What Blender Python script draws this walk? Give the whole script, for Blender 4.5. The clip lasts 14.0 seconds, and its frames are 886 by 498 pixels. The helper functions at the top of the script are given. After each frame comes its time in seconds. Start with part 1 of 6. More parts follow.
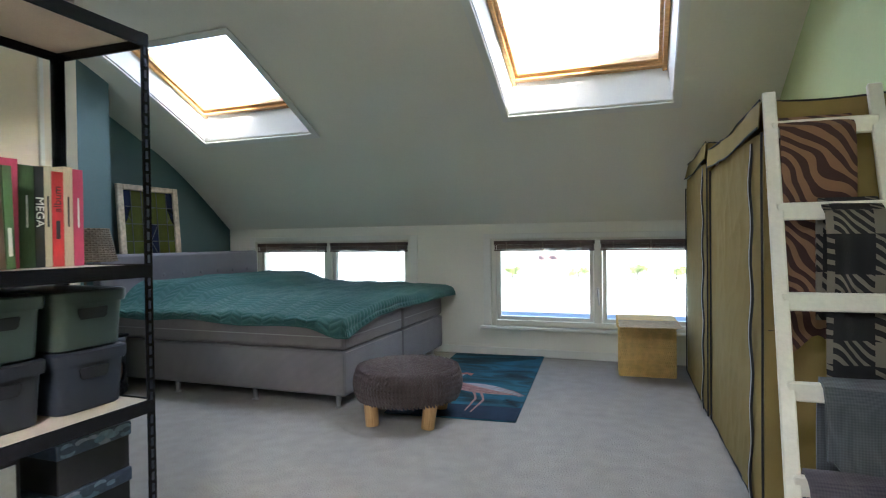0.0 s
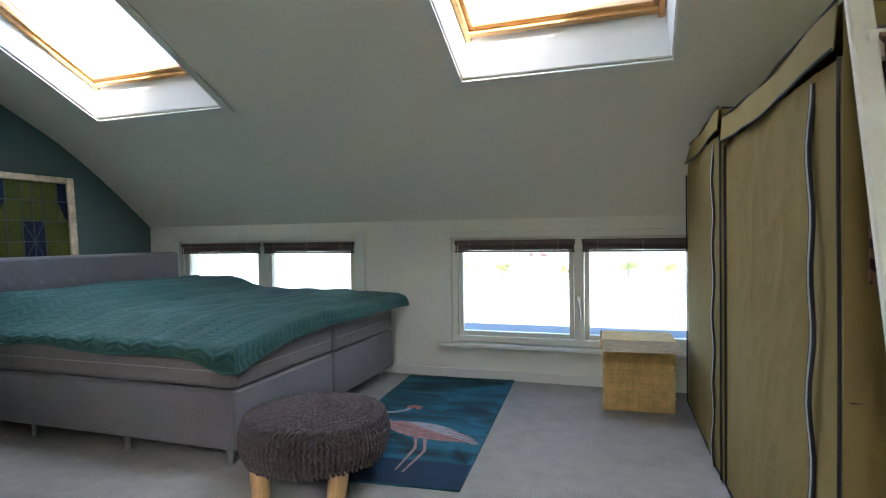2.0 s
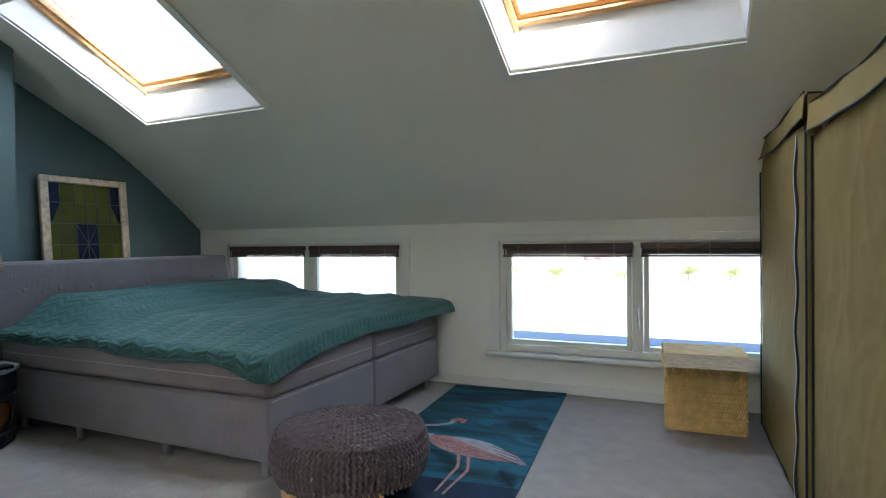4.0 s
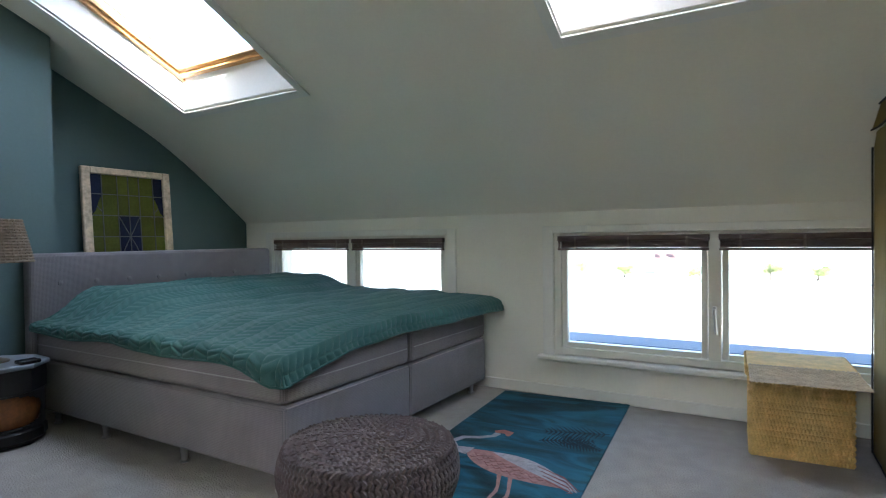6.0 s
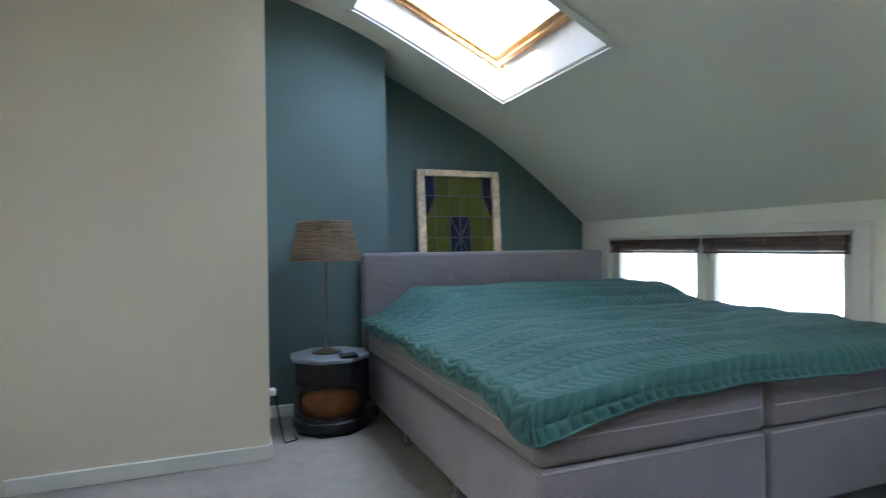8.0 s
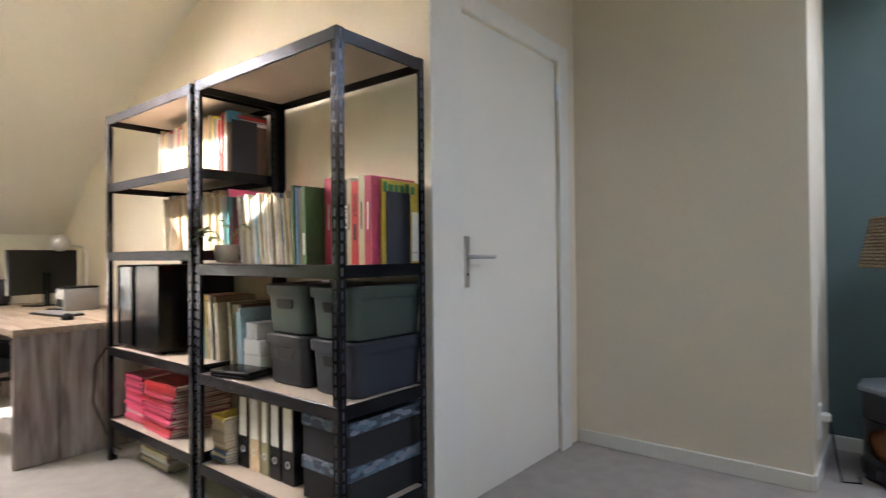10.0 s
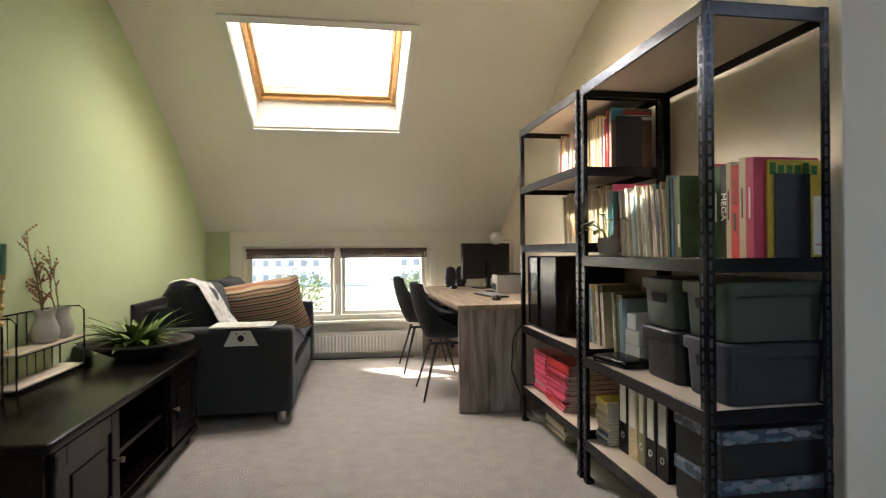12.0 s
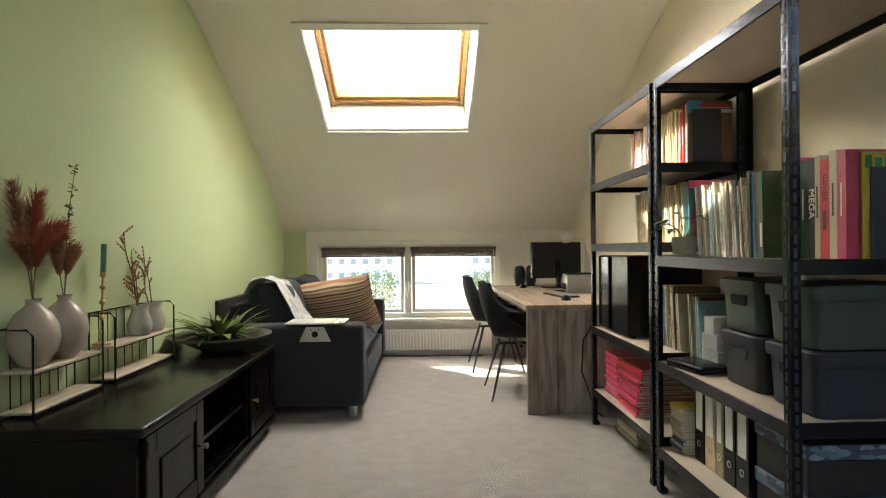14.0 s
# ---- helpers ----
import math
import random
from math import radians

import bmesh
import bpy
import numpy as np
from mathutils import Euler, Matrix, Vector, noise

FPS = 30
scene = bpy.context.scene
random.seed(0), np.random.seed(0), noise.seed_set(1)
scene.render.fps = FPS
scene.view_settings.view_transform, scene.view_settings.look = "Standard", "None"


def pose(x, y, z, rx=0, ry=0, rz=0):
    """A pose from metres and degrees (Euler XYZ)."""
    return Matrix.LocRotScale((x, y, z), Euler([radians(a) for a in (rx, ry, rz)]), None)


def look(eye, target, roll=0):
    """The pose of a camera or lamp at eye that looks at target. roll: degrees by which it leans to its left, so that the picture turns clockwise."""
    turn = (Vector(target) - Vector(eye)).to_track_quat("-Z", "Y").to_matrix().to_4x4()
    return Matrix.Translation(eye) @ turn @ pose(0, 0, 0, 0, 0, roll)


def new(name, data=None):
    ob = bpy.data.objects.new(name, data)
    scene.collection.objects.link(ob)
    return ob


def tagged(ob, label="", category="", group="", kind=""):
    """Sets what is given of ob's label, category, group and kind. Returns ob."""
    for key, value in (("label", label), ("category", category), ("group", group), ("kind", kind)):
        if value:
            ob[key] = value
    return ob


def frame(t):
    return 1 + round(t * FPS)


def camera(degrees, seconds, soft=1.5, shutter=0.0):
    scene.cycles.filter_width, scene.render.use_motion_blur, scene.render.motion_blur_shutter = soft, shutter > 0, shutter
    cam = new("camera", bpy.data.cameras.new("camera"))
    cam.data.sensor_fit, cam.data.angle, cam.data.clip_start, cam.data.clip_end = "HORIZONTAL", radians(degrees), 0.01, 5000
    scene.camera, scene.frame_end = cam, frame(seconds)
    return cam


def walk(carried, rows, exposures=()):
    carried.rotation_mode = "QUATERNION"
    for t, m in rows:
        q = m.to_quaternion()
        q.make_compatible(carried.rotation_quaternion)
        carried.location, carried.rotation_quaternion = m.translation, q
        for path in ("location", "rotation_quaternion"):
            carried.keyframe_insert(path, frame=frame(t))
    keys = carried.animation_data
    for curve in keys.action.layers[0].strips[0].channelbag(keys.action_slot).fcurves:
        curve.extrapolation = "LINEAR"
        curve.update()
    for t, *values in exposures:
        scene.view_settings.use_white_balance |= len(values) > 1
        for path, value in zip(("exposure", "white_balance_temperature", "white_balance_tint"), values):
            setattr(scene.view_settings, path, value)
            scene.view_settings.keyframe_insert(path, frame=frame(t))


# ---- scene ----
cam = camera(76.8, 14.0, soft=1.1, shutter=0.3)
PATH = [
    (0, (1.575, -1.468, 1.105), (0.906, 0.417, 1.077), -0.7),
    (0.5, (1.593, -1.262, 1.11), (0.934, 0.625, 1.073), -0.8),
    (1, (1.594, -1.019, 1.114), (0.953, 0.875, 1.071), -0.9),
    (1.5, (1.566, -0.744, 1.127), (0.93, 1.151, 1.081), -0.9),
    (2, (1.58, -0.487, 1.123), (0.939, 1.407, 1.083), -0.8),
    (2.5, (1.572, -0.351, 1.135), (0.918, 1.539, 1.097), -0.8),
    (3, (1.561, -0.314, 1.129), (0.876, 1.565, 1.099), -0.7),
    (3.5, (1.552, -0.295, 1.121), (0.811, 1.562, 1.096), -0.7),
    (4, (1.548, -0.288, 1.124), (0.734, 1.539, 1.098), -0.7),
    (6.5, (1.47, 0.337, 1.083), (0.32, 1.973, 1.048), -0.9),
    (7, (1.404, 0.611, 1.096), (0.041, 2.074, 1.066), -1.1),
    (7.5, (1.287, 0.769, 1.068), (-0.368, 1.892, 1.049), -0.9),
    (8, (1.182, 0.895, 1.064), (-0.68, 1.624, 1.057), -0.7),
    (8.5, (1.208, 1.098, 1.115), (-0.784, 1.274, 1.086), -0.8),
    (9, (1.254, 1.197, 1.1), (-0.717, 0.857, 1.088), -0.9),
    (11.3, (1.066, 1.567, 1.068), (0.422, -0.326, 1.072), -0.6),
    (11.5, (1.061, 1.554, 1.073), (0.534, -0.375, 1.074), -0.7),
    (12, (1.045, 1.526, 1.072), (0.724, -0.448, 1.076), -0.5),
    (12.5, (1.037, 1.522, 1.073), (0.827, -0.466, 1.075), -0.6),
    (13, (1.03, 1.523, 1.072), (0.888, -0.472, 1.075), -0.5),
    (13.5, (1.023, 1.524, 1.071), (0.93, -0.474, 1.074), -0.5),
    (14, (1.022, 1.531, 1.078), (0.955, -0.468, 1.078), -0.5),
]
walk(cam, [(t, look(eye, target, roll)) for t, eye, target, roll in PATH],
     ((0.0, 3.07, 5550, 11), (3.5, 3.0, 5550, 12), (7.0, 3.25, 5500, 13), (8.0, 3.42, 5450, 14), (9.0, 3.55, 5750, 20), (11.3, 2.38, 6350, 17), (14.0, 2.42, 6300, 10)))

# ---- world, sun, exposure ----
SUN_WAY = Vector((1.33, -1.30, 1.0)).normalized()
world = bpy.data.worlds.new("sky")
scene.world = world
world.use_nodes = True
wn = world.node_tree.nodes
sky = wn.new("ShaderNodeTexSky")
sky.sky_type = "NISHITA"
sky.sun_disc = False
sky.sun_elevation = math.asin(SUN_WAY.z)
sky.sun_rotation = math.atan2(SUN_WAY.x, SUN_WAY.y)
world.node_tree.links.new(sky.outputs["Color"], wn["Background"].inputs["Color"])
wn["Background"].inputs["Strength"].default_value = 0.15
sun_data = bpy.data.lights.new("sun", "SUN")
sun_data.energy, sun_data.angle, sun_data.color = 5.0, radians(0.5), (1.0, 0.9, 0.76)
sun = new("sun", sun_data)
sun.matrix_world = look((20 * SUN_WAY.x, 20 * SUN_WAY.y, 20 * SUN_WAY.z), (0, 0, 0))


# area lamps added above the roof windows to strengthen the sky's light
for x, y, z, way, watts in ((-1.647, 2.10, 2.62, 1, 2.1), (1.214, 2.10, 2.62, 1, 2.1), (1.228, -2.50, 2.64, -1, 10)):
    d = bpy.data.lights.new("skylight_boost_lamp", "AREA")
    d.shape, d.size, d.size_y, d.energy, d.color = "RECTANGLE", 0.95, 1.0, watts, (0.86, 0.94, 1.0) if way > 0 else (1.0, 0.93, 0.82)
    new("skylight_boost_lamp", d).matrix_world = look((x, y + 0.12 * way, z + 0.24), (x, y - 0.3 * way, z - 0.6))

# ---- plan ----
X_GABLE, X_EAST, X_CHIM, X_CREAM, X_OFFICE = -2.90, 2.44, -2.50, -1.78, -0.50
Y_NORTH, Y_SOUTH, Y_DOOR, Y_CREAM, Y_CHIM = 3.795, -4.17, -0.03, 1.10, 1.93
PROFILE = ((-0.4, 0.93), (0, 1.265), (0.5, 1.665), (0.87, 1.92), (1.12, 2.055), (1.72, 2.35), (2.14, 2.54), (2.6, 2.68), (3.2, 2.80), (3.98, 2.88))


def roof(y):
    """Height of the ceiling above y."""
    d = min(Y_NORTH - y, y - Y_SOUTH)
    for i in range(len(PROFILE) - 1):
        (d0, z0), (d1, z1) = PROFILE[i], PROFILE[i + 1]
        if d <= d1 or i == len(PROFILE) - 2:
            m0 = (z1 - PROFILE[i - 1][1]) / (d1 - PROFILE[i - 1][0]) if i else (z1 - z0) / (d1 - d0)
            m1 = (PROFILE[i + 2][1] - z0) / (PROFILE[i + 2][0] - d0) if i + 2 < len(PROFILE) else 0.0
            h = d1 - d0
            s = (d - d0) / h
            return (2 * s**3 - 3 * s**2 + 1) * z0 + (s**3 - 2 * s**2 + s) * h * m0 + (3 * s**2 - 2 * s**3) * z1 + (s**3 - s**2) * h * m1


# ---- material makers ----
def rgb(c):
    return (c[0], c[1], c[2], 1.0)


def mat(name, color, rough=0.6, metal=0.0, vary=0.12, scale=3.0, fine=60.0, bump=0.0, bump_scale=120.0, per_object=0.0, spec=0.5, sheen=0.0, emit=0.0):
    """Principled surface whose colour varies at two scales, with fine relief."""
    m = bpy.data.materials.new(name)
    m.use_nodes = True
    n, link = m.node_tree.nodes, m.node_tree.links.new
    p = n["Principled BSDF"]
    p.inputs["Roughness"].default_value = rough
    p.inputs["Metallic"].default_value = metal
    p.inputs["Specular IOR Level"].default_value = spec
    p.inputs["Sheen Weight"].default_value = sheen
    co = n.new("ShaderNodeTexCoord")
    a = n.new("ShaderNodeTexNoise"); a.inputs["Scale"].default_value = scale; a.inputs["Detail"].default_value = 4
    b = n.new("ShaderNodeTexNoise"); b.inputs["Scale"].default_value = fine; b.inputs["Detail"].default_value = 2
    link(co.outputs["Object"], a.inputs["Vector"]); link(co.outputs["Object"], b.inputs["Vector"])
    mix = n.new("ShaderNodeMath"); mix.operation = "MULTIPLY_ADD"; mix.inputs[1].default_value = 0.45
    link(b.outputs["Fac"], mix.inputs[0]); 
    half = n.new("ShaderNodeMath"); half.operation = "MULTIPLY"; half.inputs[1].default_value = 0.55
    link(a.outputs["Fac"], half.inputs[0]); link(half.outputs[0], mix.inputs[2])
    ramp = n.new("ShaderNodeValToRGB")
    ramp.color_ramp.elements[0].position, ramp.color_ramp.elements[1].position = 0.3, 0.7
    ramp.color_ramp.elements[0].color = rgb([c * (1 - vary) for c in color])
    ramp.color_ramp.elements[1].color = rgb([min(1, c * (1 + vary)) for c in color])
    link(mix.outputs[0], ramp.inputs["Fac"])
    out = ramp.outputs["Color"]
    if per_object:
        info = n.new("ShaderNodeObjectInfo")
        hsv = n.new("ShaderNodeHueSaturation")
        rng = n.new("ShaderNodeMapRange")
        rng.inputs["To Min"].default_value, rng.inputs["To Max"].default_value = 1 - per_object, 1 + per_object
        link(info.outputs["Random"], rng.inputs["Value"]); link(rng.outputs["Result"], hsv.inputs["Value"])
        link(out, hsv.inputs["Color"]); out = hsv.outputs["Color"]
    link(out, p.inputs["Base Color"])
    if bump:
        t = n.new("ShaderNodeTexNoise"); t.inputs["Scale"].default_value = bump_scale; t.inputs["Detail"].default_value = 3
        link(co.outputs["Object"], t.inputs["Vector"])
        bp = n.new("ShaderNodeBump"); bp.inputs["Strength"].default_value = bump; bp.inputs["Distance"].default_value = 0.01
        link(t.outputs["Fac"], bp.inputs["Height"]); link(bp.outputs["Normal"], p.inputs["Normal"])
    if emit:
        p.inputs["Emission Color"].default_value = rgb(color); p.inputs["Emission Strength"].default_value = emit
    return m


def wood(name, dark, light, along=0, scale=6.0, rough=0.5, stretch=12.0, bump=0.15, per_object=0.15):
    """Wood with grain that runs along one axis (0 x, 1 y, 2 z)."""
    m = bpy.data.materials.new(name)
    m.use_nodes = True
    n, link = m.node_tree.nodes, m.node_tree.links.new
    p = n["Principled BSDF"]; p.inputs["Roughness"].default_value = rough
    co = n.new("ShaderNodeTexCoord"); mp = n.new("ShaderNodeMapping")
    s = [scale * stretch] * 3; s[along] = scale
    mp.inputs["Scale"].default_value = s
    link(co.outputs["Object"], mp.inputs["Vector"])
    t = n.new("ShaderNodeTexNoise"); t.inputs["Scale"].default_value = 1.0; t.inputs["Detail"].default_value = 6; t.inputs["Distortion"].default_value = 0.8
    link(mp.outputs["Vector"], t.inputs["Vector"])
    ramp = n.new("ShaderNodeValToRGB")
    ramp.color_ramp.elements[0].position, ramp.color_ramp.elements[1].position = 0.32, 0.68
    ramp.color_ramp.elements[0].color, ramp.color_ramp.elements[1].color = rgb(dark), rgb(light)
    link(t.outputs["Fac"], ramp.inputs["Fac"])
    info = n.new("ShaderNodeObjectInfo"); hsv = n.new("ShaderNodeHueSaturation"); rng = n.new("ShaderNodeMapRange")
    rng.inputs["To Min"].default_value, rng.inputs["To Max"].default_value = 1 - per_object, 1 + per_object
    link(info.outputs["Random"], rng.inputs["Value"]); link(rng.outputs["Result"], hsv.inputs["Value"]); link(ramp.outputs["Color"], hsv.inputs["Color"])
    link(hsv.outputs["Color"], p.inputs["Base Color"])
    bp = n.new("ShaderNodeBump"); bp.inputs["Strength"].default_value = bump; bp.inputs["Distance"].default_value = 0.004
    link(t.outputs["Fac"], bp.inputs["Height"]); link(bp.outputs["Normal"], p.inputs["Normal"])
    return m


def weave(name, c1, c2, size=0.004, rough=0.95, bump=0.5):
    """Woven cloth: two crossing threads over a soft mottling."""
    m = mat(name, c1, rough, vary=0.18, scale=5, fine=1 / size, sheen=0.15)
    n, link = m.node_tree.nodes, m.node_tree.links.new
    p = n["Principled BSDF"]; co = n.new("ShaderNodeTexCoord")
    waves = []
    for axis in ("X", "Y", "Z"):
        w = n.new("ShaderNodeTexWave"); w.bands_direction = axis; w.inputs["Scale"].default_value = 0.314 / size; w.inputs["Distortion"].default_value = 0.6
        link(co.outputs["Object"], w.inputs["Vector"]); waves.append(w)
    add = n.new("ShaderNodeMath"); link(waves[0].outputs["Fac"], add.inputs[0]); link(waves[1].outputs["Fac"], add.inputs[1])
    add2 = n.new("ShaderNodeMath"); link(add.outputs[0], add2.inputs[0]); link(waves[2].outputs["Fac"], add2.inputs[1])
    third = n.new("ShaderNodeMath"); third.operation = "MULTIPLY"; third.inputs[1].default_value = 0.33; link(add2.outputs[0], third.inputs[0])
    base = p.inputs["Base Color"].links[0].from_socket
    mx = n.new("ShaderNodeMix"); mx.data_type = "RGBA"; mx.inputs["B"].default_value = rgb(c2)
    link(third.outputs[0], mx.inputs["Factor"]); link(base, mx.inputs["A"]); link(mx.outputs["Result"], p.inputs["Base Color"])
    bp = n.new("ShaderNodeBump"); bp.inputs["Strength"].default_value = bump; bp.inputs["Distance"].default_value = 0.002
    link(third.outputs[0], bp.inputs["Height"]); link(bp.outputs["Normal"], p.inputs["Normal"])
    return m


def banded(name, colors, axis=2, scale=20.0, distortion=2.0, rough=0.9, detail=2.0):
    """Cloth or print with bands of several colours."""
    m = mat(name, colors[0], rough, bump=0.2, bump_scale=300)
    n, link = m.node_tree.nodes, m.node_tree.links.new
    p = n["Principled BSDF"]; co = n.new("ShaderNodeTexCoord")
    w = n.new("ShaderNodeTexWave"); w.bands_direction = ("X", "Y", "Z", "DIAGONAL")[axis]; w.wave_profile = "SAW"
    w.inputs["Scale"].default_value = scale; w.inputs["Distortion"].default_value = distortion; w.inputs["Detail"].default_value = detail; w.inputs["Detail Scale"].default_value = 0.7
    link(co.outputs["Object"], w.inputs["Vector"])
    ramp = n.new("ShaderNodeValToRGB"); ramp.color_ramp.interpolation = "CONSTANT"
    while len(ramp.color_ramp.elements) < len(colors):
        ramp.color_ramp.elements.new(0.5)
    for i, c in enumerate(colors):
        ramp.color_ramp.elements[i].position = i / len(colors)
        ramp.color_ramp.elements[i].color = rgb(c)
    link(w.outputs["Fac"], ramp.inputs["Fac"]); link(ramp.outputs["Color"], p.inputs["Base Color"])
    return m


def glass(name, color=(1, 1, 1)):
    m = bpy.data.materials.new(name)
    m.use_nodes = True
    p = m.node_tree.nodes["Principled BSDF"]
    p.inputs["Base Color"].default_value = rgb(color); p.inputs["Transmission Weight"].default_value = 1.0
    p.inputs["Roughness"].default_value = 0.0; p.inputs["IOR"].default_value = 1.45
    return m


M_WHITE = mat("white_wall_paint", (0.80, 0.78, 0.69), 0.85, vary=0.03, scale=1.5, bump=0.12, bump_scale=220)
M_CEIL = mat("ceiling_paint", (0.80, 0.77, 0.665), 0.9, vary=0.03, scale=1.2, bump=0.1, bump_scale=200)
M_CREAM = mat("cream_wall_paint", (0.78, 0.70, 0.56), 0.85, vary=0.03, scale=1.5, bump=0.12, bump_scale=220)
M_GREEN = mat("green_wall_paint", (0.50, 0.58, 0.315), 0.85, vary=0.03, scale=1.5, bump=0.12, bump_scale=220)
M_TEAL = mat("teal_wall_paint", (0.090, 0.138, 0.134), 0.8, vary=0.06, scale=1.2, bump=0.12, bump_scale=220)
M_TRIM = mat("white_gloss_trim", (0.76, 0.75, 0.69), 0.4, vary=0.03, scale=2, bump=0.04)
M_DOOR = mat("white_door_paint", (0.78, 0.76, 0.68), 0.45, vary=0.02, scale=2, bump=0.03)
M_CARPET = mat("beige_carpet_pile", (0.36, 0.33, 0.295), 0.98, vary=0.16, scale=11, fine=140, bump=1.0, bump_scale=110, sheen=0.1)
M_PINE = wood("varnished_pine", (0.42, 0.22, 0.07), (0.62, 0.37, 0.14), along=0, rough=0.35)
M_GLASS = glass("window_glass")
M_DARK = mat("outer_dark", (0.12, 0.11, 0.10), 0.9)
M_CHROME = mat("brushed_steel", (0.62, 0.62, 0.62), 0.28, 1.0, vary=0.05)
M_BLACK = mat("black_powder_coat", (0.006, 0.0065, 0.009), 0.22, vary=0.2, fine=200, bump=0.05, bump_scale=400, spec=0.35)
M_BOARD = mat("hardboard_shelf", (0.44, 0.37, 0.29), 0.75, vary=0.1, scale=4, fine=180, bump=0.08, bump_scale=250)


# ---- mesh makers ----
def bx(x0, x1, y0, y1, z0, z1, b=0.0, seg=1):
    bm = bmesh.new()
    bmesh.ops.create_cube(bm, size=1, matrix=Matrix.LocRotScale(((x0 + x1) / 2, (y0 + y1) / 2, (z0 + z1) / 2), None, (abs(x1 - x0), abs(y1 - y0), abs(z1 - z0))))
    if b:
        bmesh.ops.bevel(bm, geom=list(bm.edges), offset=b, segments=seg, affect="EDGES", profile=0.5)
    return bm


def join(*bms):
    out = bmesh.new()
    for b in bms:
        me = bpy.data.meshes.new("tmp")
        b.to_mesh(me); b.free()
        out.from_mesh(me)
        bpy.data.meshes.remove(me)
    return out


def moved(bm, m):
    bmesh.ops.transform(bm, matrix=m, verts=bm.verts)
    return bm


def lathe(profile, n=32, cap=True):
    """A turned body about z from (radius, height) pairs."""
    bm = bmesh.new()
    rings = [[bm.verts.new((r * math.cos(2 * math.pi * i / n), r * math.sin(2 * math.pi * i / n), z)) for i in range(n)] for r, z in profile]
    for a, b in zip(rings, rings[1:]):
        for i in range(n):
            bm.faces.new((a[i], a[(i + 1) % n], b[(i + 1) % n], b[i]))
    if cap:
        bm.faces.new(rings[0][::-1]); bm.faces.new(rings[-1])
    return bm


def tube(points, r, n=6, closed=False):
    """A rod along points; r is a radius or one for each point."""
    bm = bmesh.new()
    pts = [Vector(p) for p in points]
    rs = r if isinstance(r, (list, tuple)) else [r] * len(pts)
    rings = []
    for i, p in enumerate(pts):
        a = pts[i - 1] if (i or closed) else p
        b = pts[(i + 1) % len(pts)] if (i + 1 < len(pts) or closed) else p
        d = (b - a).normalized()
        u = d.cross(Vector((0, 0, 1)) if abs(d.z) < 0.9 else Vector((1, 0, 0))).normalized()
        v = d.cross(u)
        rings.append([bm.verts.new(p + (u * math.cos(2 * math.pi * k / n) + v * math.sin(2 * math.pi * k / n)) * rs[i]) for k in range(n)])
    pairs = list(zip(rings, rings[1:])) + ([(rings[-1], rings[0])] if closed else [])
    for a, b in pairs:
        for k in range(n):
            bm.faces.new((a[k], a[(k + 1) % n], b[(k + 1) % n], b[k]))
    if not closed:
        bm.faces.new(rings[0][::-1]); bm.faces.new(rings[-1])
    bmesh.ops.recalc_face_normals(bm, faces=bm.faces)
    return bm


def grid(nu, nv, f):
    """A sheet whose corner (i, j) lies at f(i / nu, j / nv)."""
    bm = bmesh.new()
    vs = [[bm.verts.new(f(i / nu, j / nv)) for j in range(nv + 1)] for i in range(nu + 1)]
    for i in range(nu):
        for j in range(nv):
            bm.faces.new((vs[i][j], vs[i + 1][j], vs[i + 1][j + 1], vs[i][j + 1]))
    return bm


def solid(bm, t):
    bmesh.ops.recalc_face_normals(bm, faces=bm.faces)
    bmesh.ops.solidify(bm, geom=list(bm.faces), thickness=t)
    return bm


def prism(outline, axis, a, b):
    """An outline of 2D points drawn out along an axis from a to b; the other two axes in x, y, z order."""
    bm = bmesh.new()
    def at(p, c):
        q = list(p); q.insert(axis, c); return q
    lo = [bm.verts.new(at(p, a)) for p in outline]; hi = [bm.verts.new(at(p, b)) for p in outline]
    bm.faces.new(lo); bm.faces.new(hi)
    for i in range(len(lo)):
        bm.faces.new((lo[i], lo[(i + 1) % len(lo)], hi[(i + 1) % len(lo)], hi[i]))
    bmesh.ops.recalc_face_normals(bm, faces=bm.faces)
    return bm


def cushion(w, d, h, n=14, power=4.0, sag=0.0):
    """A stuffed pad, w by d by h about its centre."""
    def top(sgn):
        def f(u, v):
            x, y = 2 * u - 1, 2 * v - 1
            e = max(0.0, (1 - abs(x) ** power)) ** 0.5 * max(0.0, (1 - abs(y) ** power)) ** 0.5
            pin = 1 - 0.06 * (1 - abs(x)) * abs(y) - 0.06 * (1 - abs(y)) * abs(x)
            return (x * w / 2 * pin, y * d / 2 * pin, sgn * h / 2 * e - sag * (1 - x * x) * (1 - y * y))
        return grid(n, n, f)
    bm = join(top(1), top(-1))
    bmesh.ops.remove_doubles(bm, verts=bm.verts, dist=1e-4)
    bmesh.ops.recalc_face_normals(bm, faces=bm.faces)
    return bm


def link_mesh(name, bm, material, smooth=False):
    me = bpy.data.meshes.new(name)
    bmesh.ops.recalc_face_normals(bm, faces=bm.faces)
    bm.to_mesh(me); bm.free()
    if material:
        me.materials.append(material)
    if smooth:
        for p in me.polygons:
            p.use_smooth = True
        me.set_sharp_from_angle(angle=radians(40))
    return new(name, me)


def setting(name, bm, material, label, category="", smooth=False):
    return tagged(link_mesh(name, bm, material, smooth), label, category or name.split("_")[0], kind="structure")


def thing(name, label, category, m=None, group=""):
    ob = new(name)
    ob.empty_display_size = 0.05
    ob.matrix_world = m or Matrix()
    return tagged(ob, label, category, group)


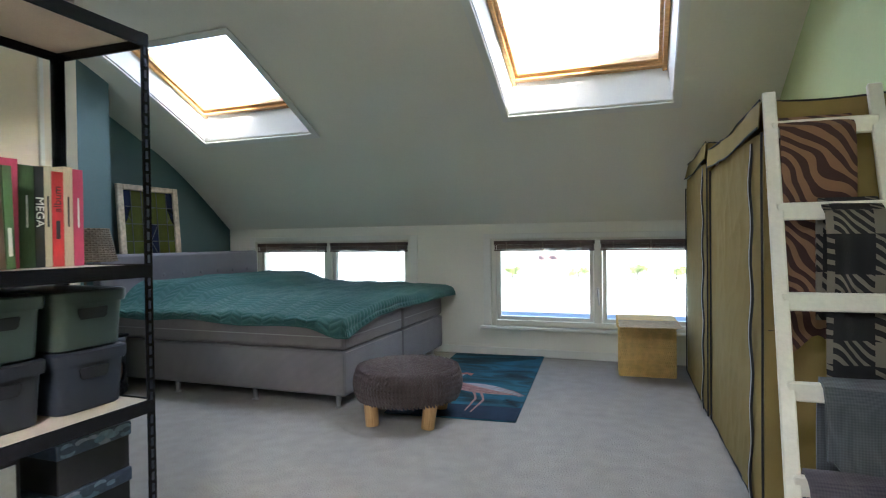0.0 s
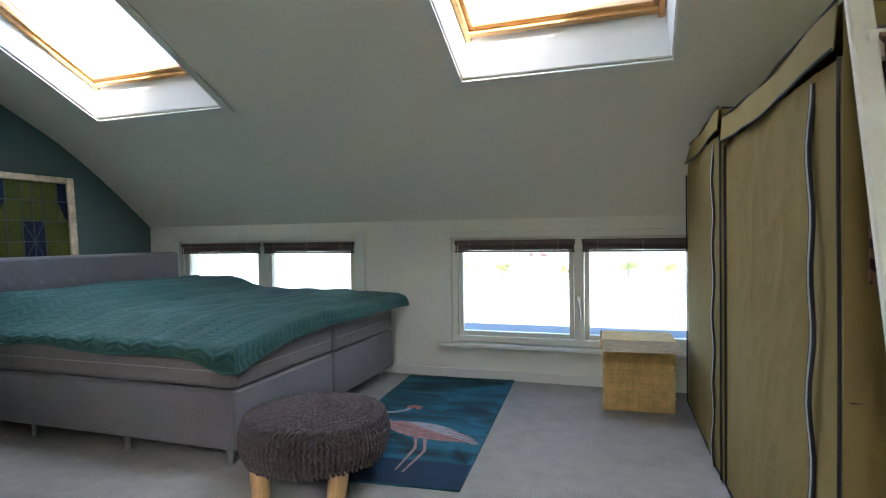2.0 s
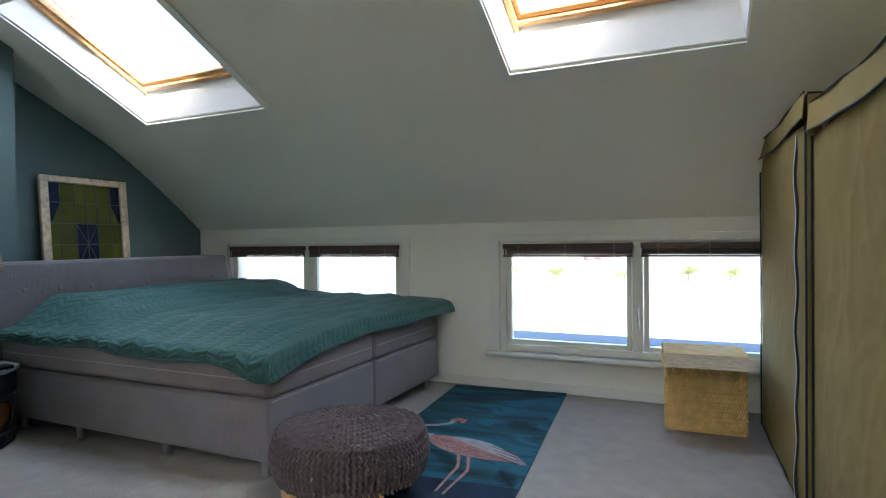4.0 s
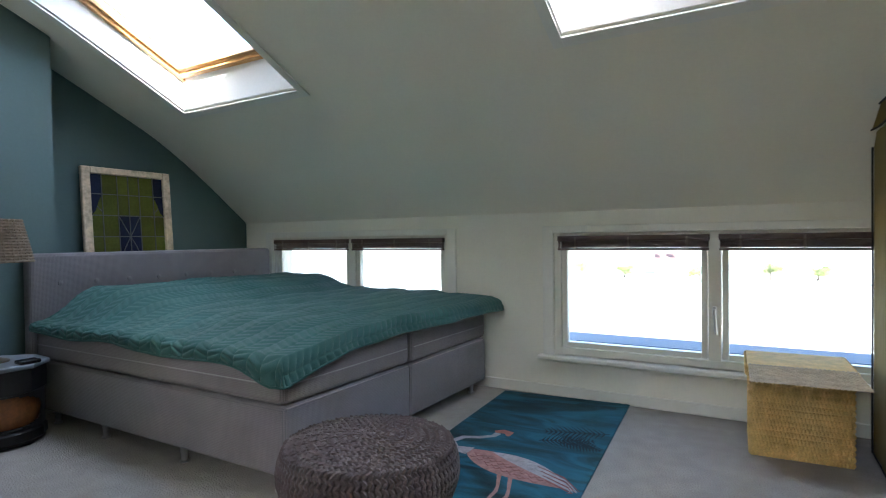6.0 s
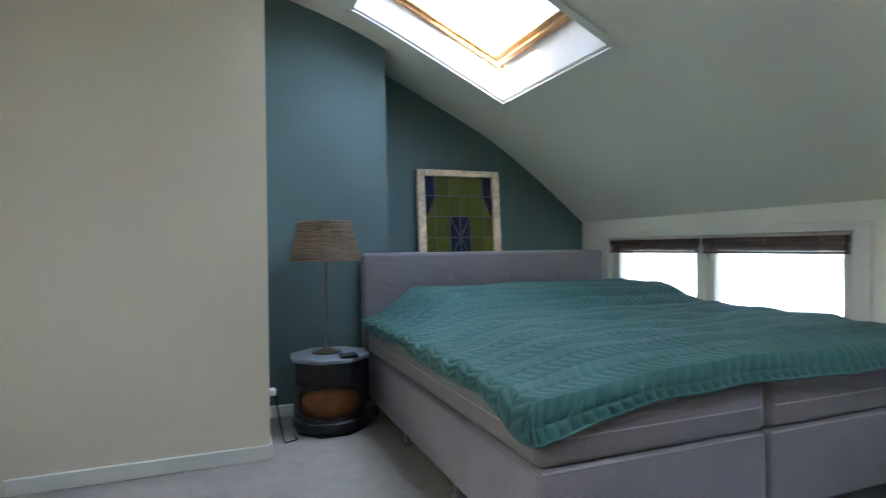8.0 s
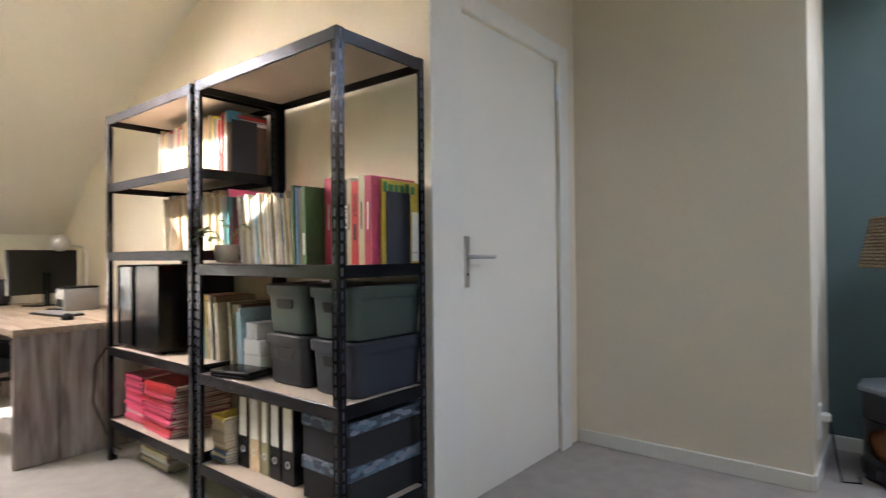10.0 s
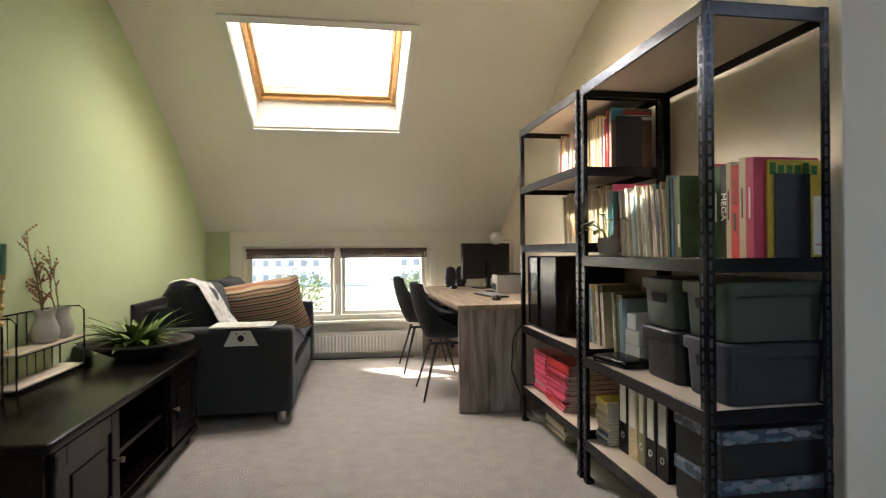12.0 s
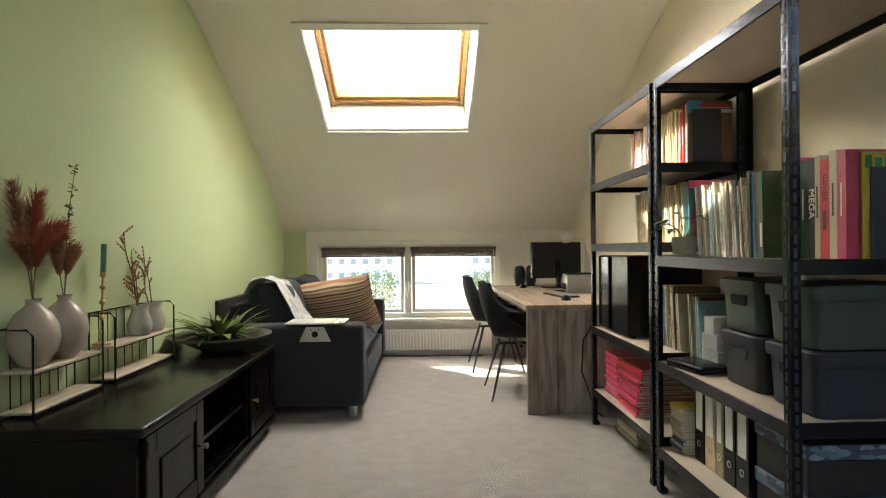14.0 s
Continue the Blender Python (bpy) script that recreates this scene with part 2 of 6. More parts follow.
def part(name, bm, material, parent, label="", smooth=False, m=None):
    ob = link_mesh(name, bm, material, smooth)
    ob.parent = parent
    if m:
        ob.matrix_local = m
    return tagged(ob, label)


def again(ob, parent, m):
    """Another part on the same mesh."""
    o = ob.copy(); scene.collection.objects.link(o); o.parent = parent; o.matrix_local = m
    return o


def letters(text, size, depth=0.0005):
    c = bpy.data.curves.new("t", "FONT"); c.body = text; c.size = size; c.extrude = depth; c.align_x = "CENTER"; c.align_y = "CENTER"
    o = bpy.data.objects.new("t", c)
    scene.collection.objects.link(o)
    me = bpy.data.meshes.new_from_object(o.evaluated_get(bpy.context.evaluated_depsgraph_get()))
    bm = bmesh.new(); bm.from_mesh(me)
    bpy.data.objects.remove(o); bpy.data.meshes.remove(me); bpy.data.curves.remove(c)
    return bm


# ---- structure ----
setting("floor", bx(X_GABLE - 0.3, X_EAST + 0.3, Y_SOUTH - 0.3, Y_NORTH + 0.3, -0.2, 0.0), M_CARPET, "beige cut-pile carpet over the whole attic floor")

SKYLIGHTS = ((-2.215, -1.079, 1.65, 2.68), (0.641, 1.788, 1.65, 2.68), (0.655, 1.80, -3.05, -2.10))


def build_ceiling():
    xs = sorted({X_GABLE - 0.3, X_EAST + 0.3, *(v for s in SKYLIGHTS for v in s[:2])})
    ys = {v for s in SKYLIGHTS for v in s[2:]} | {Y_SOUTH - 0.3, Y_NORTH + 0.3}
    ys |= {Y_SOUTH - 0.3 + (Y_NORTH - Y_SOUTH + 0.6) * i / 72 for i in range(73)}
    ys = sorted(ys)
    ys = [y for i, y in enumerate(ys) if i == 0 or y - ys[i - 1] > 0.012 or any(abs(y - v) < 1e-6 for s in SKYLIGHTS for v in s[2:])]
    bm = bmesh.new()
    cache = {}
    def v(i, j, k):
        if (i, j, k) not in cache:
            cache[i, j, k] = bm.verts.new((xs[i], ys[j], roof(ys[j]) + 0.24 * k))
        return cache[i, j, k]
    def hole(i, j):
        if not (0 <= i < len(xs) - 1 and 0 <= j < len(ys) - 1):
            return True
        x, y = (xs[i] + xs[i + 1]) / 2, (ys[j] + ys[j + 1]) / 2
        return any(s[0] < x < s[1] and s[2] < y < s[3] for s in SKYLIGHTS)
    for i in range(len(xs) - 1):
        for j in range(len(ys) - 1):
            if hole(i, j):
                continue
            bm.faces.new((v(i, j, 0), v(i, j + 1, 0), v(i + 1, j + 1, 0), v(i + 1, j, 0)))
            bm.faces.new((v(i, j, 1), v(i + 1, j, 1), v(i + 1, j + 1, 1), v(i, j + 1, 1)))
            for (a, b), (p, q) in (((i - 1, j), ((i, j), (i, j + 1))), ((i + 1, j), ((i + 1, j), (i + 1, j + 1))), ((i, j - 1), ((i, j), (i + 1, j))), ((i, j + 1), ((i, j + 1), (i + 1, j + 1)))):
                if hole(a, b):
                    bm.faces.new((v(*p, 0), v(*q, 0), v(*q, 1), v(*p, 1)))
    return bm


setting("ceiling", build_ceiling(), M_CEIL, "sloping off-white attic ceiling that bends towards the eaves", smooth=True)


def gable(x0, x1, y0, y1, name, material, label):
    """A wall along y under the curved ceiling."""
    n = max(4, int((y1 - y0) / 0.12))
    ys = [y0 + (y1 - y0) * i / n for i in range(n + 1)]
    return setting(name, prism([(y0, 0), (y1, 0)] + [(y, roof(y) + 0.02) for y in reversed(ys)], 0, x0, x1), material, label, "wall")


gable(X_GABLE - 0.2, X_GABLE, Y_CREAM - 0.1, Y_NORTH, "wall_west_gable", M_TEAL, "dark teal painted gable wall behind the bed")
gable(X_GABLE, X_CHIM, Y_CREAM - 0.1, Y_CHIM, "wall_chimney_breast", M_TEAL, "dark teal chimney breast beside the bed")
gable(X_CHIM, X_CREAM, Y_DOOR - 0.1, Y_CREAM, "wall_cream_block", M_CREAM, "smooth cream painted wall block by the door")
gable(X_EAST, X_EAST + 0.2, Y_SOUTH, Y_NORTH, "wall_east", M_GREEN, "light green painted side wall")
gable(X_OFFICE - 0.12, X_OFFICE, Y_SOUTH, Y_DOOR, "wall_office_side", M_CREAM, "pale cream partition wall behind the shelving racks")


def wall_with_windows(name, y0, y1, wins, label):
    bits, x = [], X_GABLE - 0.2
    if y1 < 0:
        x = X_OFFICE - 0.12
    for a, b, z0, z1 in wins:
        bits += [bx(x, a, y0, y1, 0, 1.30), bx(a, b, y0, y1, 0, z0), bx(a, b, y0, y1, z1, 1.30)]
        x = b
    bits.append(bx(x, X_EAST + 0.2, y0, y1, 0, 1.30))
    return setting(name, join(*bits), M_WHITE, label, "wall")


WIN_A, WIN_B, WIN_C = (-2.54, -0.64, 0.285, 1.12), (0.20, 2.12, 0.285, 1.12), (0.255, 2.10, 0.38, 1.12)
wall_with_windows("wall_north", Y_NORTH, Y_NORTH + 0.25, (WIN_A, WIN_B), "low white painted knee wall with two windows")
wall_with_windows("wall_south", Y_SOUTH - 0.25, Y_SOUTH, (WIN_C,), "low white painted knee wall with one window")
setting("wall_corner_strip", bx(2.215, X_EAST, Y_SOUTH, Y_SOUTH + 0.012, 0, 1.27), M_GREEN, "bright green painted strip of the knee wall", "wall")

# door wall with its opening
D0, D1, DH = -1.585, -0.68, 2.115
setting("wall_door", join(bx(X_CREAM, D0 - 0.02, Y_DOOR - 0.12, Y_DOOR, 0, 2.85), bx(D1 + 0.02, X_OFFICE - 0.12, Y_DOOR - 0.12, Y_DOOR, 0, 2.85),
        bx(D0 - 0.02, D1 + 0.02, Y_DOOR - 0.12, Y_DOOR, DH + 0.03, 2.85)), M_CREAM, "cream painted partition wall around the door")
setting("wall_landing", bx(X_CREAM, X_OFFICE - 0.12, Y_DOOR - 0.5, Y_DOOR - 0.4, 0, 2.85), M_CREAM, "plain cream wall behind the closed door")
trim_bits = [bx(D0 - 0.09, D0 + 0.015, Y_DOOR, Y_DOOR + 0.018, 0, DH + 0.09, 0.003), bx(D1 - 0.015, X_OFFICE + 0.01, Y_DOOR, Y_DOOR + 0.018, 0, DH + 0.09, 0.003),
             bx(D0 + 0.015, D1 - 0.015, Y_DOOR, Y_DOOR + 0.018, DH - 0.005, DH + 0.09, 0.003)]
setting("door_frame", join(*trim_bits), M_TRIM, "white painted wooden door casing", "door frame")
door = thing("door_1", "closed flush white door with a steel lever handle", "door", pose(0, 0, 0))
door["kind"] = "structure"
part("door_leaf", bx(D0 + 0.018, D1 - 0.018, Y_DOOR - 0.045, Y_DOOR - 0.006, 0.008, DH - 0.008, 0.002), M_DOOR, door)
plate = part("handle_plate", bx(D1 - 0.075, D1 - 0.038, Y_DOOR - 0.006, Y_DOOR + 0.004, 0.93, 1.15, 0.004, 2), M_CHROME, door, "long steel back plate")
part("lever", join(tube([(D1 - 0.056, Y_DOOR + 0.002, 1.06), (D1 - 0.056, Y_DOOR + 0.05, 1.06), (D1 - 0.075, Y_DOOR + 0.058, 1.06), (D1 - 0.19, Y_DOOR + 0.055, 1.06)], [0.011, 0.01, 0.01, 0.009], 10)), M_CHROME, plate, "brushed steel lever", True)
part("keyhole", lathe([(0.006, 0), (0.006, 0.002)], 12), M_BLACK, plate, m=pose(D1 - 0.056, Y_DOOR + 0.006, 0.985, 90))
for z in (0.25, 1.9):
    part("hinge", lathe([(0.008, 0), (0.008, 0.09)], 10), M_CHROME, door, m=pose(D0 + 0.014, Y_DOOR + 0.002, z))


def skirting(name, x0, x1, y0, y1):
    setting(name, bx(x0, x1, y0, y1, 0, 0.075, 0.004), M_TRIM, "low white painted wooden baseboard", "baseboard")


skirting("baseboard_north", X_GABLE, X_EAST, Y_NORTH - 0.014, Y_NORTH)
skirting("baseboard_cream", X_CREAM, X_CREAM + 0.014, Y_DOOR + 0.02, Y_CREAM)
skirting("baseboard_niche", X_CHIM, X_CREAM, Y_CREAM, Y_CREAM + 0.014)
skirting("baseboard_chimney", X_CHIM, X_CHIM + 0.014, Y_CREAM + 0.015, Y_CHIM)
skirting("baseboard_south", X_OFFICE, 2.21, Y_SOUTH, Y_SOUTH + 0.014)
skirting("baseboard_east", X_EAST - 0.014, X_EAST, Y_SOUTH + 0.015, Y_NORTH - 0.015)


# ---- windows ----
M_BLIND = mat("dark_wood_blind", (0.085, 0.052, 0.042), 0.45, vary=0.2, per_object=0.2)
M_CORD = mat("taupe_ladder_tape", (0.22, 0.17, 0.14), 0.8)
M_PVC = mat("white_window_frame", (0.77, 0.75, 0.66), 0.35, vary=0.02)


def knee_window(name, w, inward, mull, group_label):
    """A low two-light window with casing, sill, sashes and raised blinds. inward: the y of the room side, +1 or -1."""
    x0, x1, z0, z1 = w
    s = inward
    yw = Y_NORTH if s < 0 else Y_SOUTH
    def b(xa, xb, ya, yb, za, zb, bev=0.003):
        return bx(xa, xb, min(yw + s * ya, yw + s * yb), max(yw + s * ya, yw + s * yb), za, zb, bev)
    win = thing(name, group_label, "window")
    win["kind"] = "structure"
    part("casing", join(b(x0 - 0.075, x0, 0, 0.016, z0, z1 + 0.05), b(x1, x1 + 0.075, 0, 0.016, z0, z1 + 0.05), b(x0, x1, 0, 0.016, z1, z1 + 0.05)), M_TRIM, win)
    part("window_sill", b(x0 - 0.10, x1 + 0.10, -0.10, 0.07, z0 - 0.03, z0, 0.006), M_TRIM, win, "white sill board")
    part("window_frame", join(b(x0, x0 + 0.045, -0.09, -0.02, z0, z1), b(x1 - 0.045, x1, -0.09, -0.02, z0, z1), b(x0 + 0.045, x1 - 0.045, -0.09, -0.02, z1 - 0.04, z1),
         b(x0 + 0.045, x1 - 0.045, -0.09, -0.02, z0, z0 + 0.05), b(mull - 0.035, mull + 0.035, -0.09, -0.015, z0 + 0.05, z1 - 0.04)), M_PVC, win)
    for a, c in ((x0 + 0.05, mull - 0.04), (mull + 0.04, x1 - 0.05)):
        za, zb = z0 + 0.055, z1 - 0.045
        sash = part("sash", join(b(a, a + 0.035, -0.085, -0.03, za, zb), b(c - 0.035, c, -0.085, -0.03, za, zb), b(a + 0.035, c - 0.035, -0.085, -0.03, za, za + 0.035), b(a + 0.035, c - 0.035, -0.085, -0.03, zb - 0.035, zb)), M_PVC, win)
        pane = part("pane", b(a + 0.03, c - 0.03, -0.062, -0.056, za + 0.03, zb - 0.03, 0), M_GLASS, sash, "clear glass pane")
        pane.visible_shadow = False
        blind = part("blind", b(a - 0.015, c + 0.015, -0.012, 0.022, z1 - 0.055, z1 - 0.02, 0.002), M_BLIND, win, "raised dark brown venetian blind")
        for k in range(9):
            part("slat", b(a - 0.01 + 0.002 * (k % 2), c + 0.01 - 0.002 * (k % 3), -0.01, 0.02 - 0.002 * (k % 2), z1 - 0.0605 - 0.005 * k, z1 - 0.0560 - 0.005 * k, 0.001), M_BLIND, blind)
        part("bottom_rail", b(a - 0.012, c + 0.012, -0.012, 0.022, z1 - 0.117, z1 - 0.102, 0.002), M_BLIND, blind)
        for q in (0.12, 0.5, 0.88):
            xx = a + (c - a) * q
            part("cord", b(xx - 0.006, xx + 0.006, 0.022, 0.026, z1 - 0.117, z1 - 0.03, 0), M_CORD, blind, "ladder tape")
    part("handle", join(b(mull - 0.012, mull + 0.012, -0.02, -0.004, z0 + 0.30, z0 + 0.38, 0.004), tube([(mull, yw + s * 0.0, z0 + 0.36), (mull, yw + s * 0.03, z0 + 0.36), (mull + 0.012, yw + s * 0.035, z0 + 0.22)], 0.008, 8)), M_CHROME, win, "chrome casement handle", True)
    part("pull_rod", tube([(x0 + 0.06, yw + s * 0.018, z1 - 0.06), (x0 + 0.06, yw + s * 0.02, z1 - 0.34)], 0.004, 6), M_TRIM, win)
    return win


knee_window("window_1", WIN_A, -1, -1.60, "low white two-light window with raised brown blinds")
knee_window("window_2", WIN_B, -1, 1.20, "low white two-light window with raised blinds behind the basket")
knee_window("window_3", WIN_C, 1, 1.19, "sunlit low white two-light window above the radiator")


M_LINING = mat("white_lining_paint", (0.80, 0.79, 0.75), 0.6, vary=0.03, scale=2, bump=0.04)


def skylight(s, south):
    """A tilting roof window set into the ceiling's opening."""
    x0, x1, y0, y1 = s
    up = y1 if south else y0
    lo = y0 if south else y1
    zl, zu = roof(lo) + 0.235, roof(up) + 0.235
    length = math.hypot(up - lo, zu - zl)
    ang = math.degrees(math.atan2(zu - zl, abs(up - lo)))
    win = thing("roof_window", "pine-framed tilting skylight in the sloping ceiling", "skylight", Matrix.Translation((x0, lo, zl)) @ (pose(0, 0, 0, ang) if south else pose(0, 0, 0, 180 - ang) @ pose(0, 0, 0, 0, 0, 0)), "roof windows")
    win["kind"] = "structure"
    w = x1 - x0
    f = 1 if south else -1
    g, g_low = 0.034, 0.012 if south else 0.035
    def b(xa, xb, ya, yb, za, zb, bev=0.003):
        return bx(xa, xb, ya, yb, min(f * za, f * zb), max(f * za, f * zb), bev)
    # splayed lining boards between the ceiling and the narrower frame
    def wedge_side(x, sg):
        bm = bmesh.new()
        rows = []
        for k in range(9):
            y = y0 + 0.001 + (y1 - y0 - 0.002) * k / 8
            z = roof(y)
            rows.append([bm.verts.new(p) for p in ((x + sg * 0.001, y, z + 0.001), (x + sg * 0.006, y, z), (x + sg * (g + 0.004), y, z + 0.205), (x + sg * 0.001, y, z + 0.205))])
        for p, q in zip(rows, rows[1:]):
            for i in range(4):
                bm.faces.new((p[i], p[(i + 1) % 4], q[(i + 1) % 4], q[i]))
        bm.faces.new(rows[0]); bm.faces.new(rows[-1])
        return bm
    sg = 1 if south else -1
    zl0 = roof(lo)
    lower = prism([(lo + sg * 0.001, zl0 + 0.004), (lo + sg * 0.006, zl0 + 0.005), (lo + sg * (g_low + 0.004), zl0 + 0.225), (lo + sg * 0.001, zl0 + 0.205)], 0, x0 + 0.007, x1 - 0.007)
    setting("skylight_lining", join(wedge_side(x0, 1), wedge_side(x1, -1), lower), M_LINING, "white painted splayed lining of a roof window", "trim")
    part("frame", join(b(0.005 + g, 0.036 + g, 0, length, -0.05, 0.05), b(w - 0.036 - g, w - 0.005 - g, 0, length, -0.05, 0.05), b(0.036 + g, w - 0.036 - g, 0.006 + g_low, 0.042 + g_low, -0.05, 0.05), b(0.036 + g, w - 0.036 - g, length - 0.042, length - 0.006, -0.05, 0.05)), M_PINE, win)
    sash = part("sash", join(b(0.039 + g, 0.064 + g, 0.045 + g_low, length - 0.045, -0.03, 0.03), b(w - 0.064 - g, w - 0.039 - g, 0.045 + g_low, length - 0.045, -0.03, 0.03), b(0.064 + g, w - 0.064 - g, 0.045 + g_low, 0.078 + g_low, -0.03, 0.03), b(0.064 + g, w - 0.064 - g, length - 0.085, length - 0.045, -0.03, 0.03)), M_PINE, win)
    pane = part("pane", b(0.06 + g, w - 0.06 - g, 0.072 + g_low, length - 0.075, 0.002, 0.010, 0), M_GLASS, sash, "clear roof glass")
    pane.visible_shadow = False
    # unseen outer strips added to keep light from leaking in round the frame
    part("leak_cover", join(b(-0.1, 0.04 + g, -0.1, length + 0.1, 0.052, 0.08), b(w - 0.04 - g, w + 0.1, -0.1, length + 0.1, 0.052, 0.08), b(0.04 + g, w - 0.04 - g, -0.1, 0.04 + g_low, 0.052, 0.08), b(0.04 + g, w - 0.04 - g, length - 0.04, length + 0.1, 0.052, 0.08)), M_DARK, win)
    # flat trim on the ceiling round the opening
    t = 0.055
    n = 10
    def strip(xa, xb, ya, yb):
        return solid(grid(1, n, lambda u, v: (xa + (xb - xa) * u, ya + (yb - ya) * v, roof(ya + (yb - ya) * v) - 0.010)), 0.009)
    setting("skylight_trim", join(strip(x0 - t, x0 - 0.001, y0 - t, y1 + t), strip(x1 + 0.001, x1 + t, y0 - t, y1 + t), strip(x0, x1, y0 - t, y0 - 0.001), strip(x0, x1, y1 + 0.001, y1 + t)), M_TRIM, "flat off-white trim around a roof window", "trim")


for i, s in enumerate(SKYLIGHTS):
    skylight(s, i == 2)

# ---- outside ----
M_GROUND = mat("outside_grass_and_paving", (0.42, 0.43, 0.34), 0.95, vary=0.2, scale=0.05, fine=1.0)
setting("ground", bx(-900, 900, -900, 900, -5.9, -5.6), M_GROUND, "pale grass and paving far below the windows")

# ---- bedroom: bed ----
M_BEDCLOTH = weave("grey_bed_fabric", (0.23, 0.212, 0.222), (0.115, 0.105, 0.114), 0.0075, bump=0.9)
M_MATTRESS = weave("taupe_mattress_fabric", (0.21, 0.182, 0.178), (0.11, 0.094, 0.094), 0.0075, bump=0.9)
M_PIPING = mat("pale_piping", (0.30, 0.275, 0.27), 0.8)
BX0, BX1, BY0, BY1, BYM = -2.385, -0.26, 1.755, 3.66, 2.705
bed = thing("bed", "grey upholstered box-spring double bed with buttoned headboard", "bed", pose(BX0, BY0, 0))
L, W, WM = BX1 - BX0, BY1 - BY0, BYM - BY0
for y0, y1 in ((0, WM - 0.004), (WM + 0.004, W)):
    base = part("box_base", bx(0, L, y0, y1, 0.085, 0.385, 0.022, 3), M_BEDCLOTH, bed, smooth=True)
    part("seam", bx(L - 0.10, L + 0.001, y0 + 0.02, y1 - 0.02, 0.376, 0.380, 0.001), M_PIPING, base)
    mt = part("mattress", bx(0, L, y0, y1, 0.389, 0.575, 0.035, 4), M_MATTRESS, bed, "taupe woven mattress", True)
    part("piping", join(tube([(0.04, y0 + 0.002, 0.478), (L - 0.03, y0 + 0.002, 0.478)], 0.004, 6), tube([(L - 0.002, y0 + 0.03, 0.478), (L - 0.002, y1 - 0.03, 0.478)], 0.004, 6)), M_PIPING, mt, "pale piping cord")
headboard = part("headboard", bx(-0.105, -0.003, -0.02, W - 0.03, 0.06, 1.03, 0.03, 4), M_BEDCLOTH, bed, "buttoned grey headboard", True)
button = None
for k in range(8):
    at = pose(-0.002, 0.15 + k * (W - 0.36) / 7, 0.84, 0, 90, 0)
    if button:
        again(button, headboard, at)
    else:
        button = part("button", lathe([(0.016, 0), (0.014, 0.006), (0.006, 0.009)], 14), M_BEDCLOTH, headboard, "", True, at)
foot = None
for x, y in ((L - 0.08, 0.05), (L - 0.75, 0.05), (L - 1.45, 0.05), (0.15, 0.05), (L - 0.08, W - 0.08), (0.15, W - 0.08), (L - 0.08, WM - 0.06), (L - 0.08, WM + 0.06)):
    if foot:
        again(foot, bed, pose(x, y, 0))
    else:
        foot = part("foot", lathe([(0.022, 0), (0.024, 0.008), (0.014, 0.012), (0.02, 0.085), (0.024, 0.088)], 18), M_CHROME, bed, "tapered chrome foot", True, pose(x, y, 0))

# quilt spread over the bed
M_QUILT = mat("sea_green_quilt", (0.027, 0.100, 0.090), 0.75, vary=0.15, scale=4, fine=300, bump=0.15, bump_scale=500, sheen=0.1)


def ease(t):
    t = max(0.0, min(1.0, t))
    return t * t * (3 - 2 * t)


def quilt_point(u, v):
    """Corner (u, v) of the quilt: u from the headboard to the foot end, v from the open side to the wall."""
    over = 0.12
    a = -2.34 + u * (BX1 + over + 2.34)
    b = BY0 - over + v * (BY1 + 0.05 - BY0 + over)
    fa, fb = max(0.0, (a - BX1) / over), max(0.0, (BY0 - b) / over)
    x, y = min(a, BX1), max(b, BY0)
    # soft bedding underneath, fuller away from the open corner
    far = ease((y - BY0) / 0.9)
    inner = (0.25 + 0.75 * ease((BX1 - x) / 0.45)) * (1 - far) + far * (0.80 + 0.20 * ease((BX1 - x) / 0.3))
    z = 0.605 + 0.088 * inner * (0.10 + 0.90 * ease((y - BY0 + 0.03) / 0.42))
    z += 0.022 * noise.noise((a * 1.3, b * 1.3, 3)) * ease((y - BY0) / 0.3) + 0.015 * noise.noise((a * 3.2, b * 3.2, 8)) + 0.005 * noise.noise((a * 8, b * 8, 4))
    z += 0.105 * ease((-1.42 - a) / 0.5) * ease((y - BY0 - 0.02) / 0.32) + 0.008 * math.sin((a * 2.0 + b) * 9) * math.exp(-((a + 1.1) / 0.4) ** 2)
    # height of the free edges
    south = 0.560 - 0.018 * ease((a + 1.6) / 1.0) - 0.050 * ease((a + 0.52) / 0.26) + 0.010 * math.sin(a * 7.5 + 0.4)
    east = 0.49 + 0.085 * ease((b - BY0) / 0.42) + 0.015 * ease((b - BY0 - 0.4) / 1.0) + 0.006 * math.sin(b * 8)
    jut = 0.030 + 0.075 * ease((b - 2.6) / 0.9)
    if fa or fb:
        edge = min(south if fb >= fa else east, z) if not (fa and fb) else 0.487
        f = max(fa, fb)
        z += (edge - z) * (0.25 * f + 0.75 * f ** 1.6)
        x += jut * math.sin(1.57 * min(1, fa * 1.2)) + 0.008 * math.sin(b * 19) * fa
        y -= 0.036 * math.sin(1.57 * min(1, fb * 1.4)) + 0.006 * math.sin(a * 13 + 2 * noise.noise((a * 3, 0, 0))) * fb
    # herringbone stitching: columns of slanting leaves
    col = a / 0.088
    ci = math.floor(col)
    cf = col - ci
    slant = b / 0.046 + (1 if ci % 2 else -1) * cf * 1.0
    sf = slant - math.floor(slant)
    puff = 0.0072 * (1 - math.exp(-(min(min(sf, 1 - sf) * 0.046, min(cf, 1 - cf) * 0.088) / 0.008) ** 1.3))
    fold = max(fa, fb)
    return (x + 1.2 * puff * ease(fa * 2), y - 1.2 * puff * ease(fb * 2), z + puff * (1 - 0.6 * fold))


